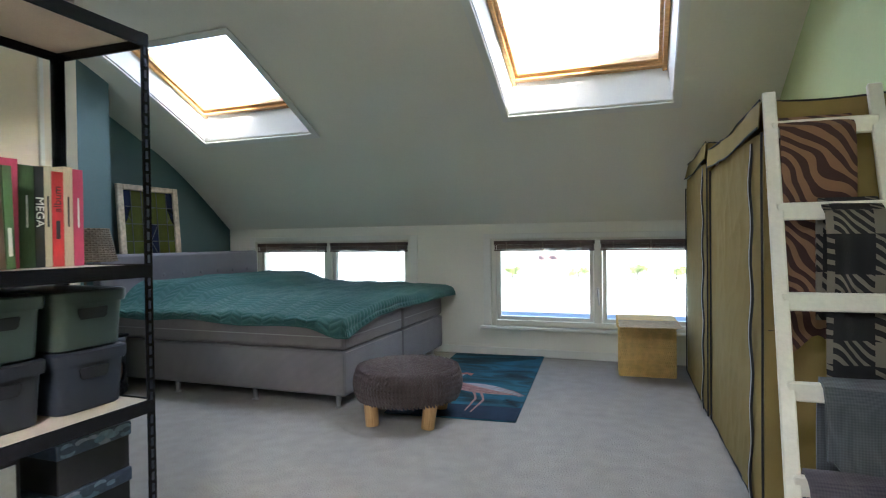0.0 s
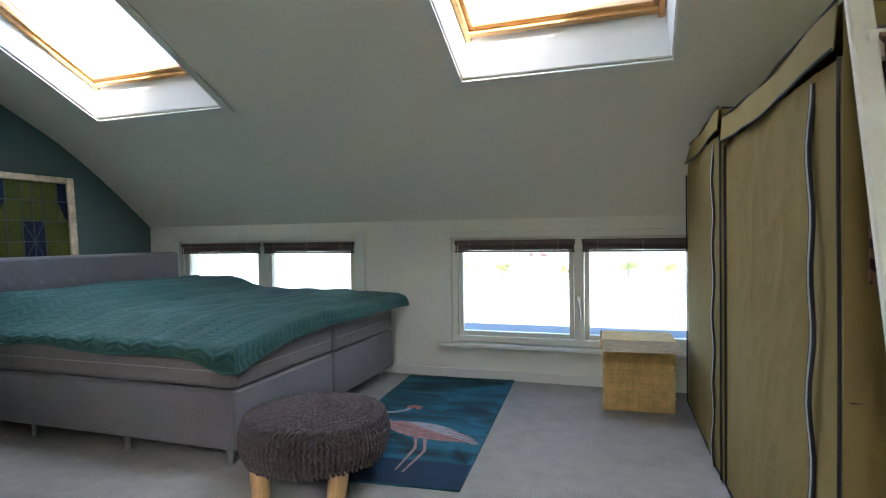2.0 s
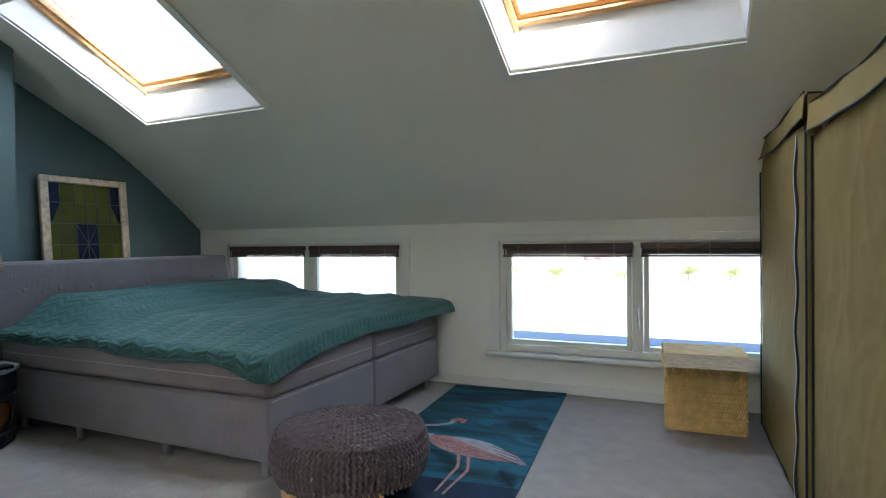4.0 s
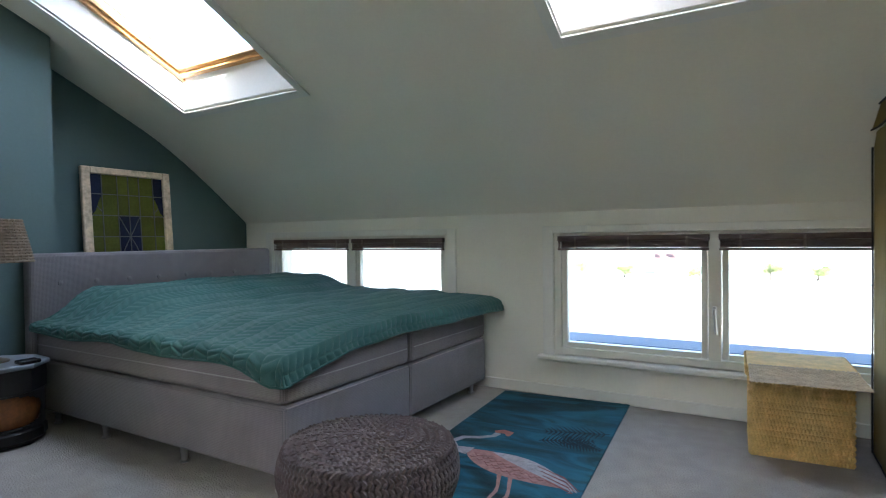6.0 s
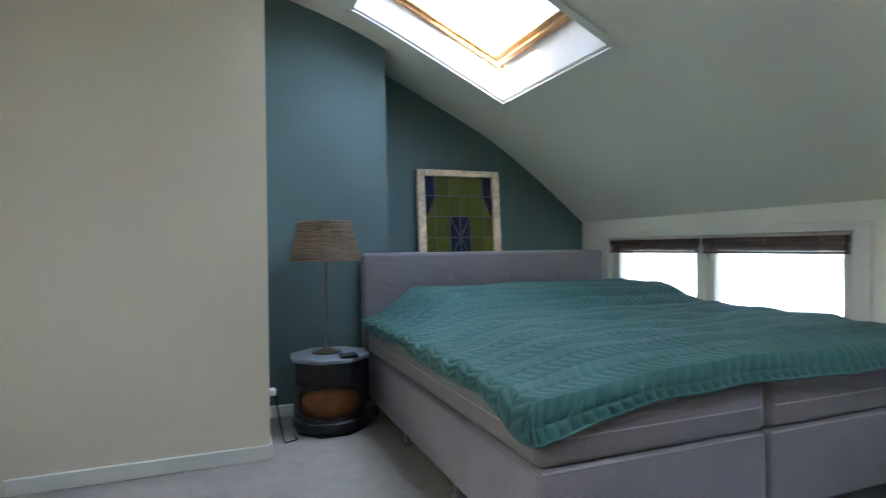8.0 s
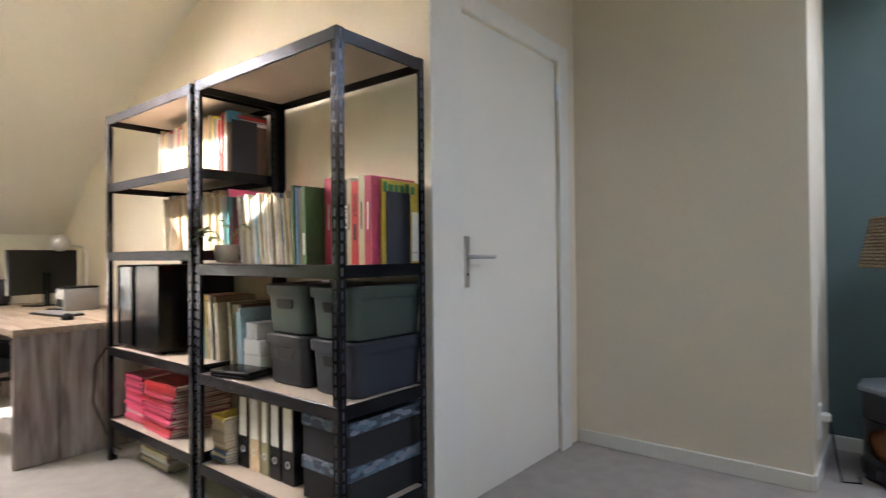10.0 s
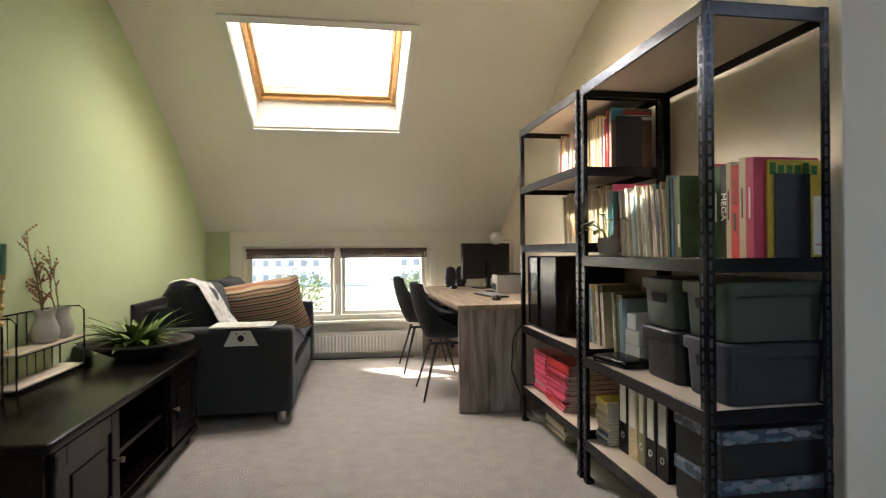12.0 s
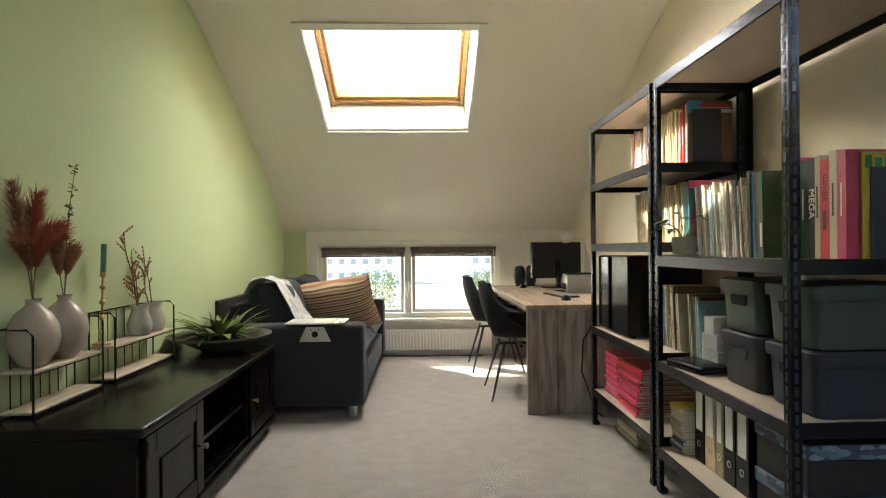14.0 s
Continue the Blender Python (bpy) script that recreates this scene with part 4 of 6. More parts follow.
def wardrobe(m, w, d, h, label):
    """Cloth wardrobe: local x along the front, y into it."""
    wd = thing("fabric_wardrobe", label, "wardrobe", m, "fabric wardrobes")
    def crease(x, z, k):
        return 0.018 * noise.noise((x * 2.0 + k, z * 1.4, k)) + 0.003 * noise.noise((x * 7 + k, z * 6, k + 4)) + 0.005 * abs(noise.noise((x * 4 - z * 2.5, z * 3.4 + x * 2, k + 9))) - 0.004 * (1 - abs(noise.noise((x * 5 + z * 1.5, z * 2.2 - x, k + 15)))) ** 7 - 0.0022 * (1 - abs(noise.noise((x * 8 - z * 6, z * 7 + x * 4, k + 21)))) ** 8
    part("front_cloth", solid(grid(96, 140, lambda u, v: (u * w, crease(u * w, v * h, 1) * min(1, 8 * u, 8 * (1 - u)), 0.02 + v * (h - 0.14))), 0.003), M_KHAKI, wd, "rumpled cloth front", True)
    part("side_cloth", solid(grid(40, 100, lambda u, v: (0.0 + crease(u * d, v * h, 7) * min(1, 8 * u, 8 * (1 - u)), u * d, 0.03 + v * (h - 0.04))), 0.003), M_KHAKI, wd, "", True)
    part("end_cloth", solid(grid(20, 30, lambda u, v: (w + crease(u * d, v * h, 9) * min(1, 8 * u, 8 * (1 - u)), u * d, 0.03 + v * (h - 0.04))), 0.003), M_KHAKI, wd, "", True)
    part("back_cloth", bx(0.01, w - 0.01, d - 0.006, d - 0.002, 0.03, h - 0.02), M_KHAKI, wd)
    def topz(u):
        return h - 0.012 * math.sin(math.pi * u) - 0.014 * abs(math.sin(3 * math.pi * u)) * 0.5 + 0.006 * math.sin(9 * u)
    part("top_cloth", solid(grid(26, 10, lambda u, v: (u * w, v * d, topz(u) - 0.01 * math.sin(math.pi * v))), 0.003), M_KHAKI, wd, "", True)
    part("valance", solid(grid(30, 6, lambda u, v: (u * w, -0.012 - 0.008 * (1 - v) - 0.004 * math.sin(14 * u), topz(u) - 0.105 * (1 - v))), 0.003), M_KHAKI, wd, "cloth flap round the top", True)
    part("binding", join(tube([(w * i / 26, -0.013, topz(i / 26)) for i in range(27)], 0.0045, 6), tube([(w * i / 26, -0.022 - 0.004 * math.sin(14 * i / 26), topz(i / 26) - 0.105) for i in range(27)], 0.0045, 6),
         tube([(0, d * i / 6, h - 0.004 - 0.01 * math.sin(math.pi * i / 6)) for i in range(7)], 0.004, 6),
         *[tube([(x + 0.004 * math.sin(9 * i / 24), -0.006, 0.02 + (h - 0.14) * i / 24) for i in range(25)], 0.0045, 6) for x in (0.004, w - 0.004)],
         tube([(w * i / 20, -0.004, 0.022 + 0.01 * noise.noise((i * 0.7, 0, 0))) for i in range(21)], 0.0045, 6), tube([(0.0, d * 0.03, 0.75), (0.0, d * 0.95, 0.75)], 0.004, 6)), M_BLACKTRIM, wd, "black edge binding")
    for x in (w * 0.13, ):
        pts = [(x + 0.007 * math.sin(i * 0.55) * (1 + max(0, (8 - i)) * 0.5), -0.014 - 0.004 * math.sin(i), 0.02 + (h - 0.16) * i / 30) for i in range(31)]
        zp = part("zip", tube(pts, 0.0045, 6), M_ZIP, wd, "grey zip, half wavy")
        part("zip_tape", join(tube([(a - 0.010, b + 0.002, c) for a, b, c in pts], 0.005, 6), tube([(a + 0.010, b + 0.002, c) for a, b, c in pts], 0.005, 6)), M_BLACKTRIM, zp)
    for x, y in ((0.03, 0.03), (w - 0.03, 0.03), (0.03, d - 0.03), (w - 0.03, d - 0.03)):
        part("pole", tube([(x, y, 0), (x, y, h - 0.03)], 0.009, 8), M_CHROME, wd)
    return wd


# local x runs from the near end to the far end, local y towards the side wall
def along(x0, y0, x1, y1):
    a = math.degrees(math.atan2(y1 - y0, x1 - x0))
    return Matrix.Translation((x0, y0, 0)) @ pose(0, 0, 0, 0, 0, a) @ Matrix.Diagonal((1, -1, 1, 1))


wardrobe(along(2.015, 0.945, 1.968, 2.205), 1.26, 0.41, 1.625, "khaki cloth wardrobe with black binding and wavy zip")
wardrobe(along(1.958, 2.26, 1.925, 3.50), 1.24, 0.47, 1.685, "khaki cloth wardrobe with black binding beside the window")

# ---- blanket ladder ----
M_LADDER = mat("white_ladder_paint", (0.72, 0.70, 0.62), 0.5, vary=0.08, scale=8, bump=0.1)
LB, LT = Vector((1.983, 0.288, 0)), Vector((2.024, 0.899, 1.638))
ladder = thing("blanket_ladder", "white wooden ladder leaning on the wardrobe with blankets", "ladder", Matrix.Translation(LB))
lean = LT - LB
part("rail", moved(bx(-0.022, 0.022, -0.012, 0.012, 0, lean.length, 0.004), lean.to_track_quat("Z", "Y").to_matrix().to_4x4()), M_LADDER, ladder)
lw = 0.325
part("rail", moved(bx(-0.022, 0.022, -0.012, 0.012, 0, lean.length, 0.004), Matrix.Translation((lw, 0, 0)) @ lean.to_track_quat("Z", "Y").to_matrix().to_4x4()), M_LADDER, ladder)
RUNGS = (0.372, 0.627, 0.895, 1.192, 1.492)
for z in RUNGS:
    c = lean * (z / lean.z)
    part("rung", moved(bx(0.0, lw, -0.012, 0.012, -0.03, 0.03, 0.005), Matrix.Translation(c)), M_LADDER, ladder)


def blanket(name, rung, x0, x1, front, back, material, label, thick=0.05, seed=0):
    """A blanket folded over a rung."""
    c = LB + lean * (RUNGS[rung] / lean.z)
    def f(u, v):
        s = (v - 0.5) * 2
        x = c.x + x0 + (x1 - x0) * u
        bulge = 0.022 * noise.noise((u * 3 + seed, v * 3, seed)) + 0.011 * math.sin(u * 9 + seed + 2 * v) * min(1, abs(s) * 2)
        if s < 0:
            y = c.y - thick * (0.5 + 0.5 * min(1, -s * 6)) - bulge; z = c.z + 0.045 - 0.02 * min(1, -6 * s) + s * (front + 0.10 * noise.noise((u * 2.3, seed * 0.37, 0.5)))
        else:
            y = c.y + thick * (0.5 + 0.5 * min(1, s * 6)) * 0.7 + bulge * 0.3; z = c.z + 0.045 - 0.02 * min(1, 6 * s) - s * back
        return (x, y, z)
    ob = link_mesh(name, solid(grid(22, 40, f), 0.010), material, True)
    return tagged(ob, label, "blanket")


M_ZEBRA = banded("brown_striped_blanket", ((0.21, 0.115, 0.062), (0.05, 0.02, 0.018)), 3, 9.0, 8.0, detail=1.0)


def plaid():
    """Large checks of dark and pale wool with a slanting hatch between."""
    m = mat("black_white_plaid", (0.02, 0.02, 0.022), 0.95, bump=0.4, bump_scale=350)
    n, link = m.node_tree.nodes, m.node_tree.links.new
    p = n["Principled BSDF"]; co = n.new("ShaderNodeTexCoord")
    total = None
    for axis, sc in (("X", 1.7), ("Z", 1.5)):
        w = n.new("ShaderNodeTexWave"); w.bands_direction = axis; w.inputs["Scale"].default_value = sc; w.inputs["Distortion"].default_value = 0.4
        link(co.outputs["Object"], w.inputs["Vector"])
        g = n.new("ShaderNodeMath"); g.operation = "GREATER_THAN"; g.inputs[1].default_value = 0.68; link(w.outputs["Fac"], g.inputs[0])
        if total is None:
            total = g
        else:
            a = n.new("ShaderNodeMath"); link(total.outputs[0], a.inputs[0]); link(g.outputs[0], a.inputs[1]); total = a
    h = n.new("ShaderNodeTexWave"); h.bands_direction = "DIAGONAL"; h.inputs["Scale"].default_value = 17.0; h.inputs["Distortion"].default_value = 1.2; link(co.outputs["Object"], h.inputs["Vector"])
    hm = n.new("ShaderNodeMath"); hm.operation = "MULTIPLY"; link(total.outputs[0], hm.inputs[0])
    hs = n.new("ShaderNodeMath"); hs.operation = "GREATER_THAN"; hs.inputs[1].default_value = 0.6; link(h.outputs["Fac"], hs.inputs[0]); link(hs.outputs[0], hm.inputs[1])
    both = n.new("ShaderNodeMath"); both.operation = "GREATER_THAN"; both.inputs[1].default_value = 1.5; link(total.outputs[0], both.inputs[0])
    mx = n.new("ShaderNodeMath"); mx.operation = "MAXIMUM"; link(hm.outputs[0], mx.inputs[0]); link(both.outputs[0], mx.inputs[1])
    r = n.new("ShaderNodeValToRGB"); r.color_ramp.elements[0].color = (0.014, 0.014, 0.017, 1); r.color_ramp.elements[1].color = (0.17, 0.15, 0.12, 1)
    link(mx.outputs[0], r.inputs["Fac"]); link(r.outputs["Color"], p.inputs["Base Color"])
    return m


M_PLAID = plaid()
M_GREYKNIT = weave("slate_grey_knit", (0.09, 0.10, 0.115), (0.05, 0.056, 0.065), 0.008)
M_PURPLE = weave("mauve_knit", (0.09, 0.08, 0.10), (0.05, 0.04, 0.06), 0.008)
blanket("striped_blanket", 4, 0.02, 0.25, 0.82, 0.5, M_ZEBRA, "tan and brown striped blanket hung over the ladder", seed=1)
blanket("plaid_blanket", 3, 0.13, 0.30, 0.85, 0.4, M_PLAID, "black and off-white checked blanket over a rung", seed=5, thick=0.075)
blanket("grey_blanket", 1, 0.09, 0.30, 0.24, 0.3, M_GREYKNIT, "slate grey knitted blanket over a low rung", seed=9, thick=0.07)
blanket("mauve_blanket", 0, 0.03, 0.30, 0.10, 0.08, M_PURPLE, "dark mauve knitted blanket over the lowest rung", seed=12, thick=0.06)

# ---- steel racks ----
def rack(y_north, shelves, label):
    """A bolt-free steel rack, front to the east. Local x runs back from the front, y to the south."""
    rk = thing("shelving_rack", label, "rack", pose(0, y_north, 0), "steel shelving racks")
    W_, D_, H_ = 0.915, 0.43, 1.82
    t = 0.032
    def post(x, y, sx, sy):
        # angle profile with its corner outwards
        p = part("post", join(bx(min(x, x + sx * t), max(x, x + sx * t), min(y, y + sy * 0.003), max(y, y + sy * 0.003), 0.0, H_), bx(min(x, x + sx * 0.003), max(x, x + sx * 0.003), min(y + sy * 0.003, y + sy * t), max(y + sy * 0.003, y + sy * t), 0.0, H_)), M_BLACK, rk)
        slots = []
        for k in range(46):
            z = 0.03 + k * 0.039
            xa, xb = sorted((x + sx * 0.011, x + sx * 0.021)); ya, yb = sorted((y + sy * 0.011, y + sy * 0.021))
            slots.append(bx(xa, xb, y - 0.0016 if sy > 0 else y, y if sy > 0 else y + 0.0016, z, z + 0.027))
            slots.append(bx(x if sx < 0 else x - 0.0016, x + 0.0016 if sx < 0 else x, ya, yb, z, z + 0.027))
        tagged(part("slot_strip", join(*slots), M_SLOT, p, "embossed key slots"), kind="stuff")
        part("post_foot", bx(min(x, x + sx * 0.036) - 0.002, max(x, x + sx * 0.036) + 0.002, min(y, y + sy * 0.036) - 0.002, max(y, y + sy * 0.036) + 0.002, 0, 0.02, 0.003), M_BLACK, p, "black plastic foot")
    for x, sx in ((0.0, -1), (-D_, 1)):
        for y, sy in ((0.0, -1), (-W_, 1)):
            post(x, y, sx, sy)
    for z in shelves:
        zt = min(z, H_ - 0.002)
        part("beam", join(bx(-0.006, 0.002, -W_ + 0.004, -0.004, zt - 0.045, zt, 0.002), bx(-0.016, -0.006, -W_ + 0.034, -0.034, zt - 0.03, zt - 0.022)), M_BLACK, rk, "front steel beam")
        part("beam", bx(-D_ - 0.002, -D_ + 0.006, -W_ + 0.004, -0.004, zt - 0.045, zt, 0.002), M_BLACK, rk)
        part("beam", bx(-D_ + 0.008, -0.008, -0.008, -0.0005, zt - 0.045, zt, 0.002), M_BLACK, rk)
        part("beam", bx(-D_ + 0.008, -0.008, -W_ + 0.0005, -W_ + 0.008, zt - 0.045, zt, 0.002), M_BLACK, rk)
        part("shelf_board", bx(-D_ + 0.009, -0.009, -W_ + 0.010, -0.010, zt - 0.014, zt - 0.004, 0.001), M_BOARD, rk, "bare tan shelf board")
    return rk


M_SLOT = mat("black_slot_edge", (0.03, 0.034, 0.045), 0.3, 0.2, vary=0.2)
rack(0.0, (0.20, 0.58, 1.04, 1.82), "black steel rack with tan boards holding books and boxes")
rack(-0.955, (0.22, 0.60, 1.10, 1.46, 1.82), "black steel rack with five tan shelves of comics")

# ---- books ----
cover_bm = prism([(-1, 0), (0, 0), (0, 1), (-1, 1), (-1, 0.93), (-0.02, 0.93), (-0.02, 0.07), (-1, 0.07)], 2, 0, 1)
_c = link_mesh("book", cover_bm, None); COVER = _c.data; COVER.materials.append(None); bpy.data.objects.remove(_c)
_p = link_mesh("page_block", bx(-0.985, -0.021, 0.075, 0.925, 0.012, 0.985), mat("book_pages", (0.62, 0.56, 0.44), 0.9, vary=0.1, fine=200)); PAGES = _p.data; bpy.data.objects.remove(_p)
INK = {k: mat(k + "_cover", c, 0.32, vary=0.25, scale=12, fine=60, per_object=0.35) for k, c in {
    "cream": (0.52, 0.45, 0.31), "tan": (0.50, 0.38, 0.23), "white": (0.60, 0.60, 0.56), "red": (0.42, 0.03, 0.03), "pink": (0.55, 0.07, 0.14), "green": (0.05, 0.09, 0.035),
    "blue": (0.06, 0.14, 0.28), "teal": (0.04, 0.20, 0.22), "yellow": (0.62, 0.47, 0.05), "black": (0.02, 0.02, 0.022), "brown": (0.10, 0.06, 0.035), "olive": (0.20, 0.19, 0.10), "sky": (0.30, 0.45, 0.50)}.items()}


def book(x, y, z, depth, thick, height, ink, lean=0.0, name="book", label="", turn=0.0, tip=0.0):
    ob = new(name, COVER)
    ob.material_slots[0].link = "OBJECT"
    ob.material_slots[0].material = INK[ink]
    ob.matrix_world = Matrix.Translation((x, y, z)) @ pose(0, 0, 0, lean, tip, turn) @ Matrix.Diagonal((depth, thick, height, 1))
    pg = new("page_block", PAGES); pg.parent = ob
    return tagged(ob, label or f"{ink} covered book standing upright on a shelf", "book", "books on the racks")


def row(x, y0, y1, z, inks, thick, height, depth=0.215, lean=0.0, seed=1, label=""):
    """Books side by side from y0 northwards to y1."""
    r = random.Random(seed)
    y = y0
    while y < y1 - thick[0]:
        t = r.uniform(*thick)
        t = min(t, y1 - y)
        h = r.uniform(*height)
        a = lean + r.uniform(-0.6, 0.6) if lean else 0.0
        ink = r.choice(inks)
        bk = book(x - r.uniform(0, 0.018), y, z + 0.001, depth * r.uniform(0.96, 1.0), t * 0.96, h, ink, a, label=label)
        if r.random() < 0.6:
            sp = new("spine_print", SPINE[0 if ink in ("cream", "white", "tan", "yellow") else 1]); sp.parent = bk
            sp.matrix_local = Matrix.Translation((0, 0, r.uniform(0.02, 0.35))) @ Matrix.Diagonal((1, 1, r.uniform(0.7, 1.4), 1))
        y += t


SPINE = []
for m_ in (mat("dark_spine_print", (0.08, 0.06, 0.06), 0.6), mat("pale_spine_print", (0.6, 0.58, 0.52), 0.6)):
    _s = link_mesh("spine_print", bx(0.0, 0.002, 0.28, 0.72, 0.1, 0.42), m_); SPINE.append(_s.data); bpy.data.objects.remove(_s)
ALBUM = ("cream", "cream", "white", "tan", "white", "sky", "olive", "cream", "tan", "white", "white", "sky", "cream", "white", "tan", "red", "blue", "cream", "white")
row(-0.13, -0.80, -0.43, 1.037, ALBUM, (0.0045, 0.009), (0.25, 0.298), lean=5.5, seed=3, label="slim comic album standing among others on a shelf")
row(-0.135, -0.43, -0.342, 1.037, ("green", "olive", "brown", "blue"), (0.014, 0.03), (0.28, 0.31), lean=2.0, seed=8)
M_PRINT_W = mat("white_print", (0.7, 0.7, 0.66), 0.6)
M_PRINT_B = mat("dark_print", (0.03, 0.03, 0.03), 0.6)
M_PRINT_G = mat("green_print", (0.03, 0.16, 0.04), 0.6)
y = -0.338
for k, (ink, t, h) in enumerate((("pink", 0.052, 0.335), ("green", 0.048, 0.32), ("black", 0.030, 0.32), ("cream", 0.024, 0.325), ("red", 0.040, 0.31), ("cream", 0.032, 0.33), ("pink", 0.037, 0.325))):
    b = book(-0.222, y, 1.037, 0.235, t * 0.97, h, ink, label=f"{ink} bound album with lettered spine on the rack")
    inv = b.matrix_world.inverted()
    up = Matrix.Translation((-0.2215, y + t * 0.48, 1.037 + h * 0.55)) @ pose(0, 0, 0, 90, 0, 90) @ pose(0, 0, 0, 0, 0, -90 if ink == "black" else 90)
    if ink == "black":
        o = link_mesh("spine_title", letters("MEGA", 0.036), M_PRINT_W); o.parent = b; o.matrix_local = inv @ up
        tagged(o, "white block letters MEGA")
    elif ink == "red":
        o = link_mesh("spine_title", letters("album", 0.036), M_PRINT_B); o.parent = b; o.matrix_local = inv @ up @ Matrix.Translation((0.05, 0, 0))
        tagged(o, "dark letters album")
        o = link_mesh("spine_bar", bx(-0.06, 0.0, -0.007, 0.007, 0, 0.0006), M_PRINT_B); o.parent = b; o.matrix_local = inv @ up @ Matrix.Translation((-0.02, 0, 0))
    else:
        o = link_mesh("spine_bar", bx(-0.05, 0.05, -0.003, 0.003, 0, 0.0006), M_PRINT_B if ink == "cream" else M_PRINT_W); o.parent = b; o.matrix_local = inv @ up
    y += t


def end_cover(x0, x1, y, z, h, ink, label, print_mat, bars):
    """A magazine at the end of a row with its cover to the north, and a dark bookend before it."""
    mag = thing("magazine", label, "magazine", pose(x0, y, z))
    part("cover", bx(x1 - x0, 0, -0.008, 0, 0, h, 0.001), INK[ink], mag)
    for a, b_, c, d, mm in bars:
        part("cover_print", bx(a, b_, 0.0, 0.0008, c, d), mm, mag, "coloured printed block")
    end = thing("bookend", "plain dark metal bookend holding a row of albums", "bookend", pose(x0, y, z), "bookends")
    part("upright", bx(x1 - x0 + 0.055, -0.02, 0.003, 0.006, 0.0, h * 0.86, 0.001), M_BOOKEND, end)
    part("foot_plate", bx(x1 - x0 + 0.055, -0.02, -0.10, 0.003, 0.0, 0.001), M_BOOKEND, end)


M_BOOKEND = mat("dark_slate_bookend", (0.022, 0.024, 0.036), 0.5, vary=0.1)
P_R, P_B, P_K = mat("red_print", (0.5, 0.03, 0.03), 0.5), mat("blue_print", (0.06, 0.25, 0.42), 0.5), mat("pink_print", (0.65, 0.12, 0.25), 0.5)
end_cover(-0.262, -0.468, -0.064, 1.037, 0.315, "yellow", "yellow comic magazine with a green title on its cover", M_PRINT_G,
          [(-0.03 - 0.030 * k, -0.008 - 0.030 * k, 0.268, 0.298 + (0.008 if k in (0, 4) else 0), M_PRINT_G) for k in range(6)] + [(-0.2, -0.165, 0.01, 0.20, M_PRINT_W), (-0.195, -0.17, 0.04, 0.045, P_R)])
end_cover(-0.19, -0.40, -0.985, 1.097, 0.285, "teal", "pink and blue comic magazine facing out on a shelf", M_PRINT_G,
          [(-0.21, 0.0, 0.25, 0.285, P_K), (-0.17, -0.03, 0.20, 0.24, P_R)])
end_cover(-0.185, -0.395, -0.985, 1.457, 0.29, "brown", "comic album with a starred banner facing out", M_PRINT_G,
          [(-0.21, -0.06, 0.235, 0.25, M_PRINT_W), (-0.21, -0.05, 0.262, 0.275, P_R), (-0.07, 0.0, 0.235, 0.29, P_B), (-0.2, -0.03, 0.255, 0.258, M_PRINT_W), (-0.16, -0.05, 0.205, 0.225, M_PRINT_B)])
row(-0.185, -1.70, -0.998, 1.457, ("cream", "white", "cream", "tan", "red", "cream", "yellow", "white"), (0.006, 0.011), (0.25, 0.298), seed=11, label="pale comic album in a packed row")
row(-0.185, -1.62, -1.03, 1.097, ("cream", "white", "tan", "olive", "cream", "white"), (0.005, 0.010), (0.25, 0.295), lean=4.0, seed=14, label="thin worn comic album leaning in a row")
row(-0.14, -1.25, -0.995, 0.597, ("tan", "cream", "olive", "white", "tan", "yellow", "sky", "brown"), (0.006, 0.012), (0.25, 0.295), lean=5.0, seed=17, label="pale comic album leaning on the middle shelf")


row(-0.15, -0.905, -0.812, 0.577, ("olive", "white", "brown", "tan", "sky"), (0.006, 0.014), (0.24, 0.29), lean=4.0, seed=23, label="pale comic album leaning beside white cartons")


def flat_stack(x, y, z, n, w, d, inks, tr, seed, label, name="magazine"):
    r = random.Random(seed)
    for k in range(n):
        t = r.uniform(*tr)
        ob = new(name, COVER)
        ob.material_slots[0].link = "OBJECT"; ob.material_slots[0].material = INK[r.choice(inks)]
        ob.matrix_world = Matrix.Translation((x + r.uniform(-0.008, 0.004), y + r.uniform(-0.006, 0.006), z)) @ pose(0, 0, 0, 0, 0, r.uniform(-3, 3)) @ Matrix(((d, 0, 0, 0), (0, 0, w, 0), (0, t, 0, 0), (0, 0, 0, 1)))
        pg = new("page_block", PAGES); pg.parent = ob
        tagged(ob, label, "magazine" if name == "magazine" else "book", "stacked magazines")
        z += t + 0.0005
    return z


flat_stack(-0.06, -1.80, 0.217, 17, 0.22, 0.28, ("pink", "pink", "red", "pink", "white"), (0.010, 0.017), 5, "pink and red magazine lying in a stack")
flat_stack(-0.05, -1.55, 0.217, 18, 0.30, 0.30, ("pink", "red", "pink", "red"), (0.010, 0.016), 6, "pink and red magazine lying in a stack")
flat_stack(-0.06, -0.905, 0.197, 15, 0.11, 0.18, ("cream", "tan", "cream", "blue", "tan", "yellow", "cream"), (0.009, 0.015), 9, "worn paperback lying in a stack", "paperback")
flat_stack(-0.10, -1.70, 0.0, 5, 0.30, 0.26, ("white", "cream", "olive"), (0.014, 0.02), 21, "pale magazine lying on the carpet under the rack")

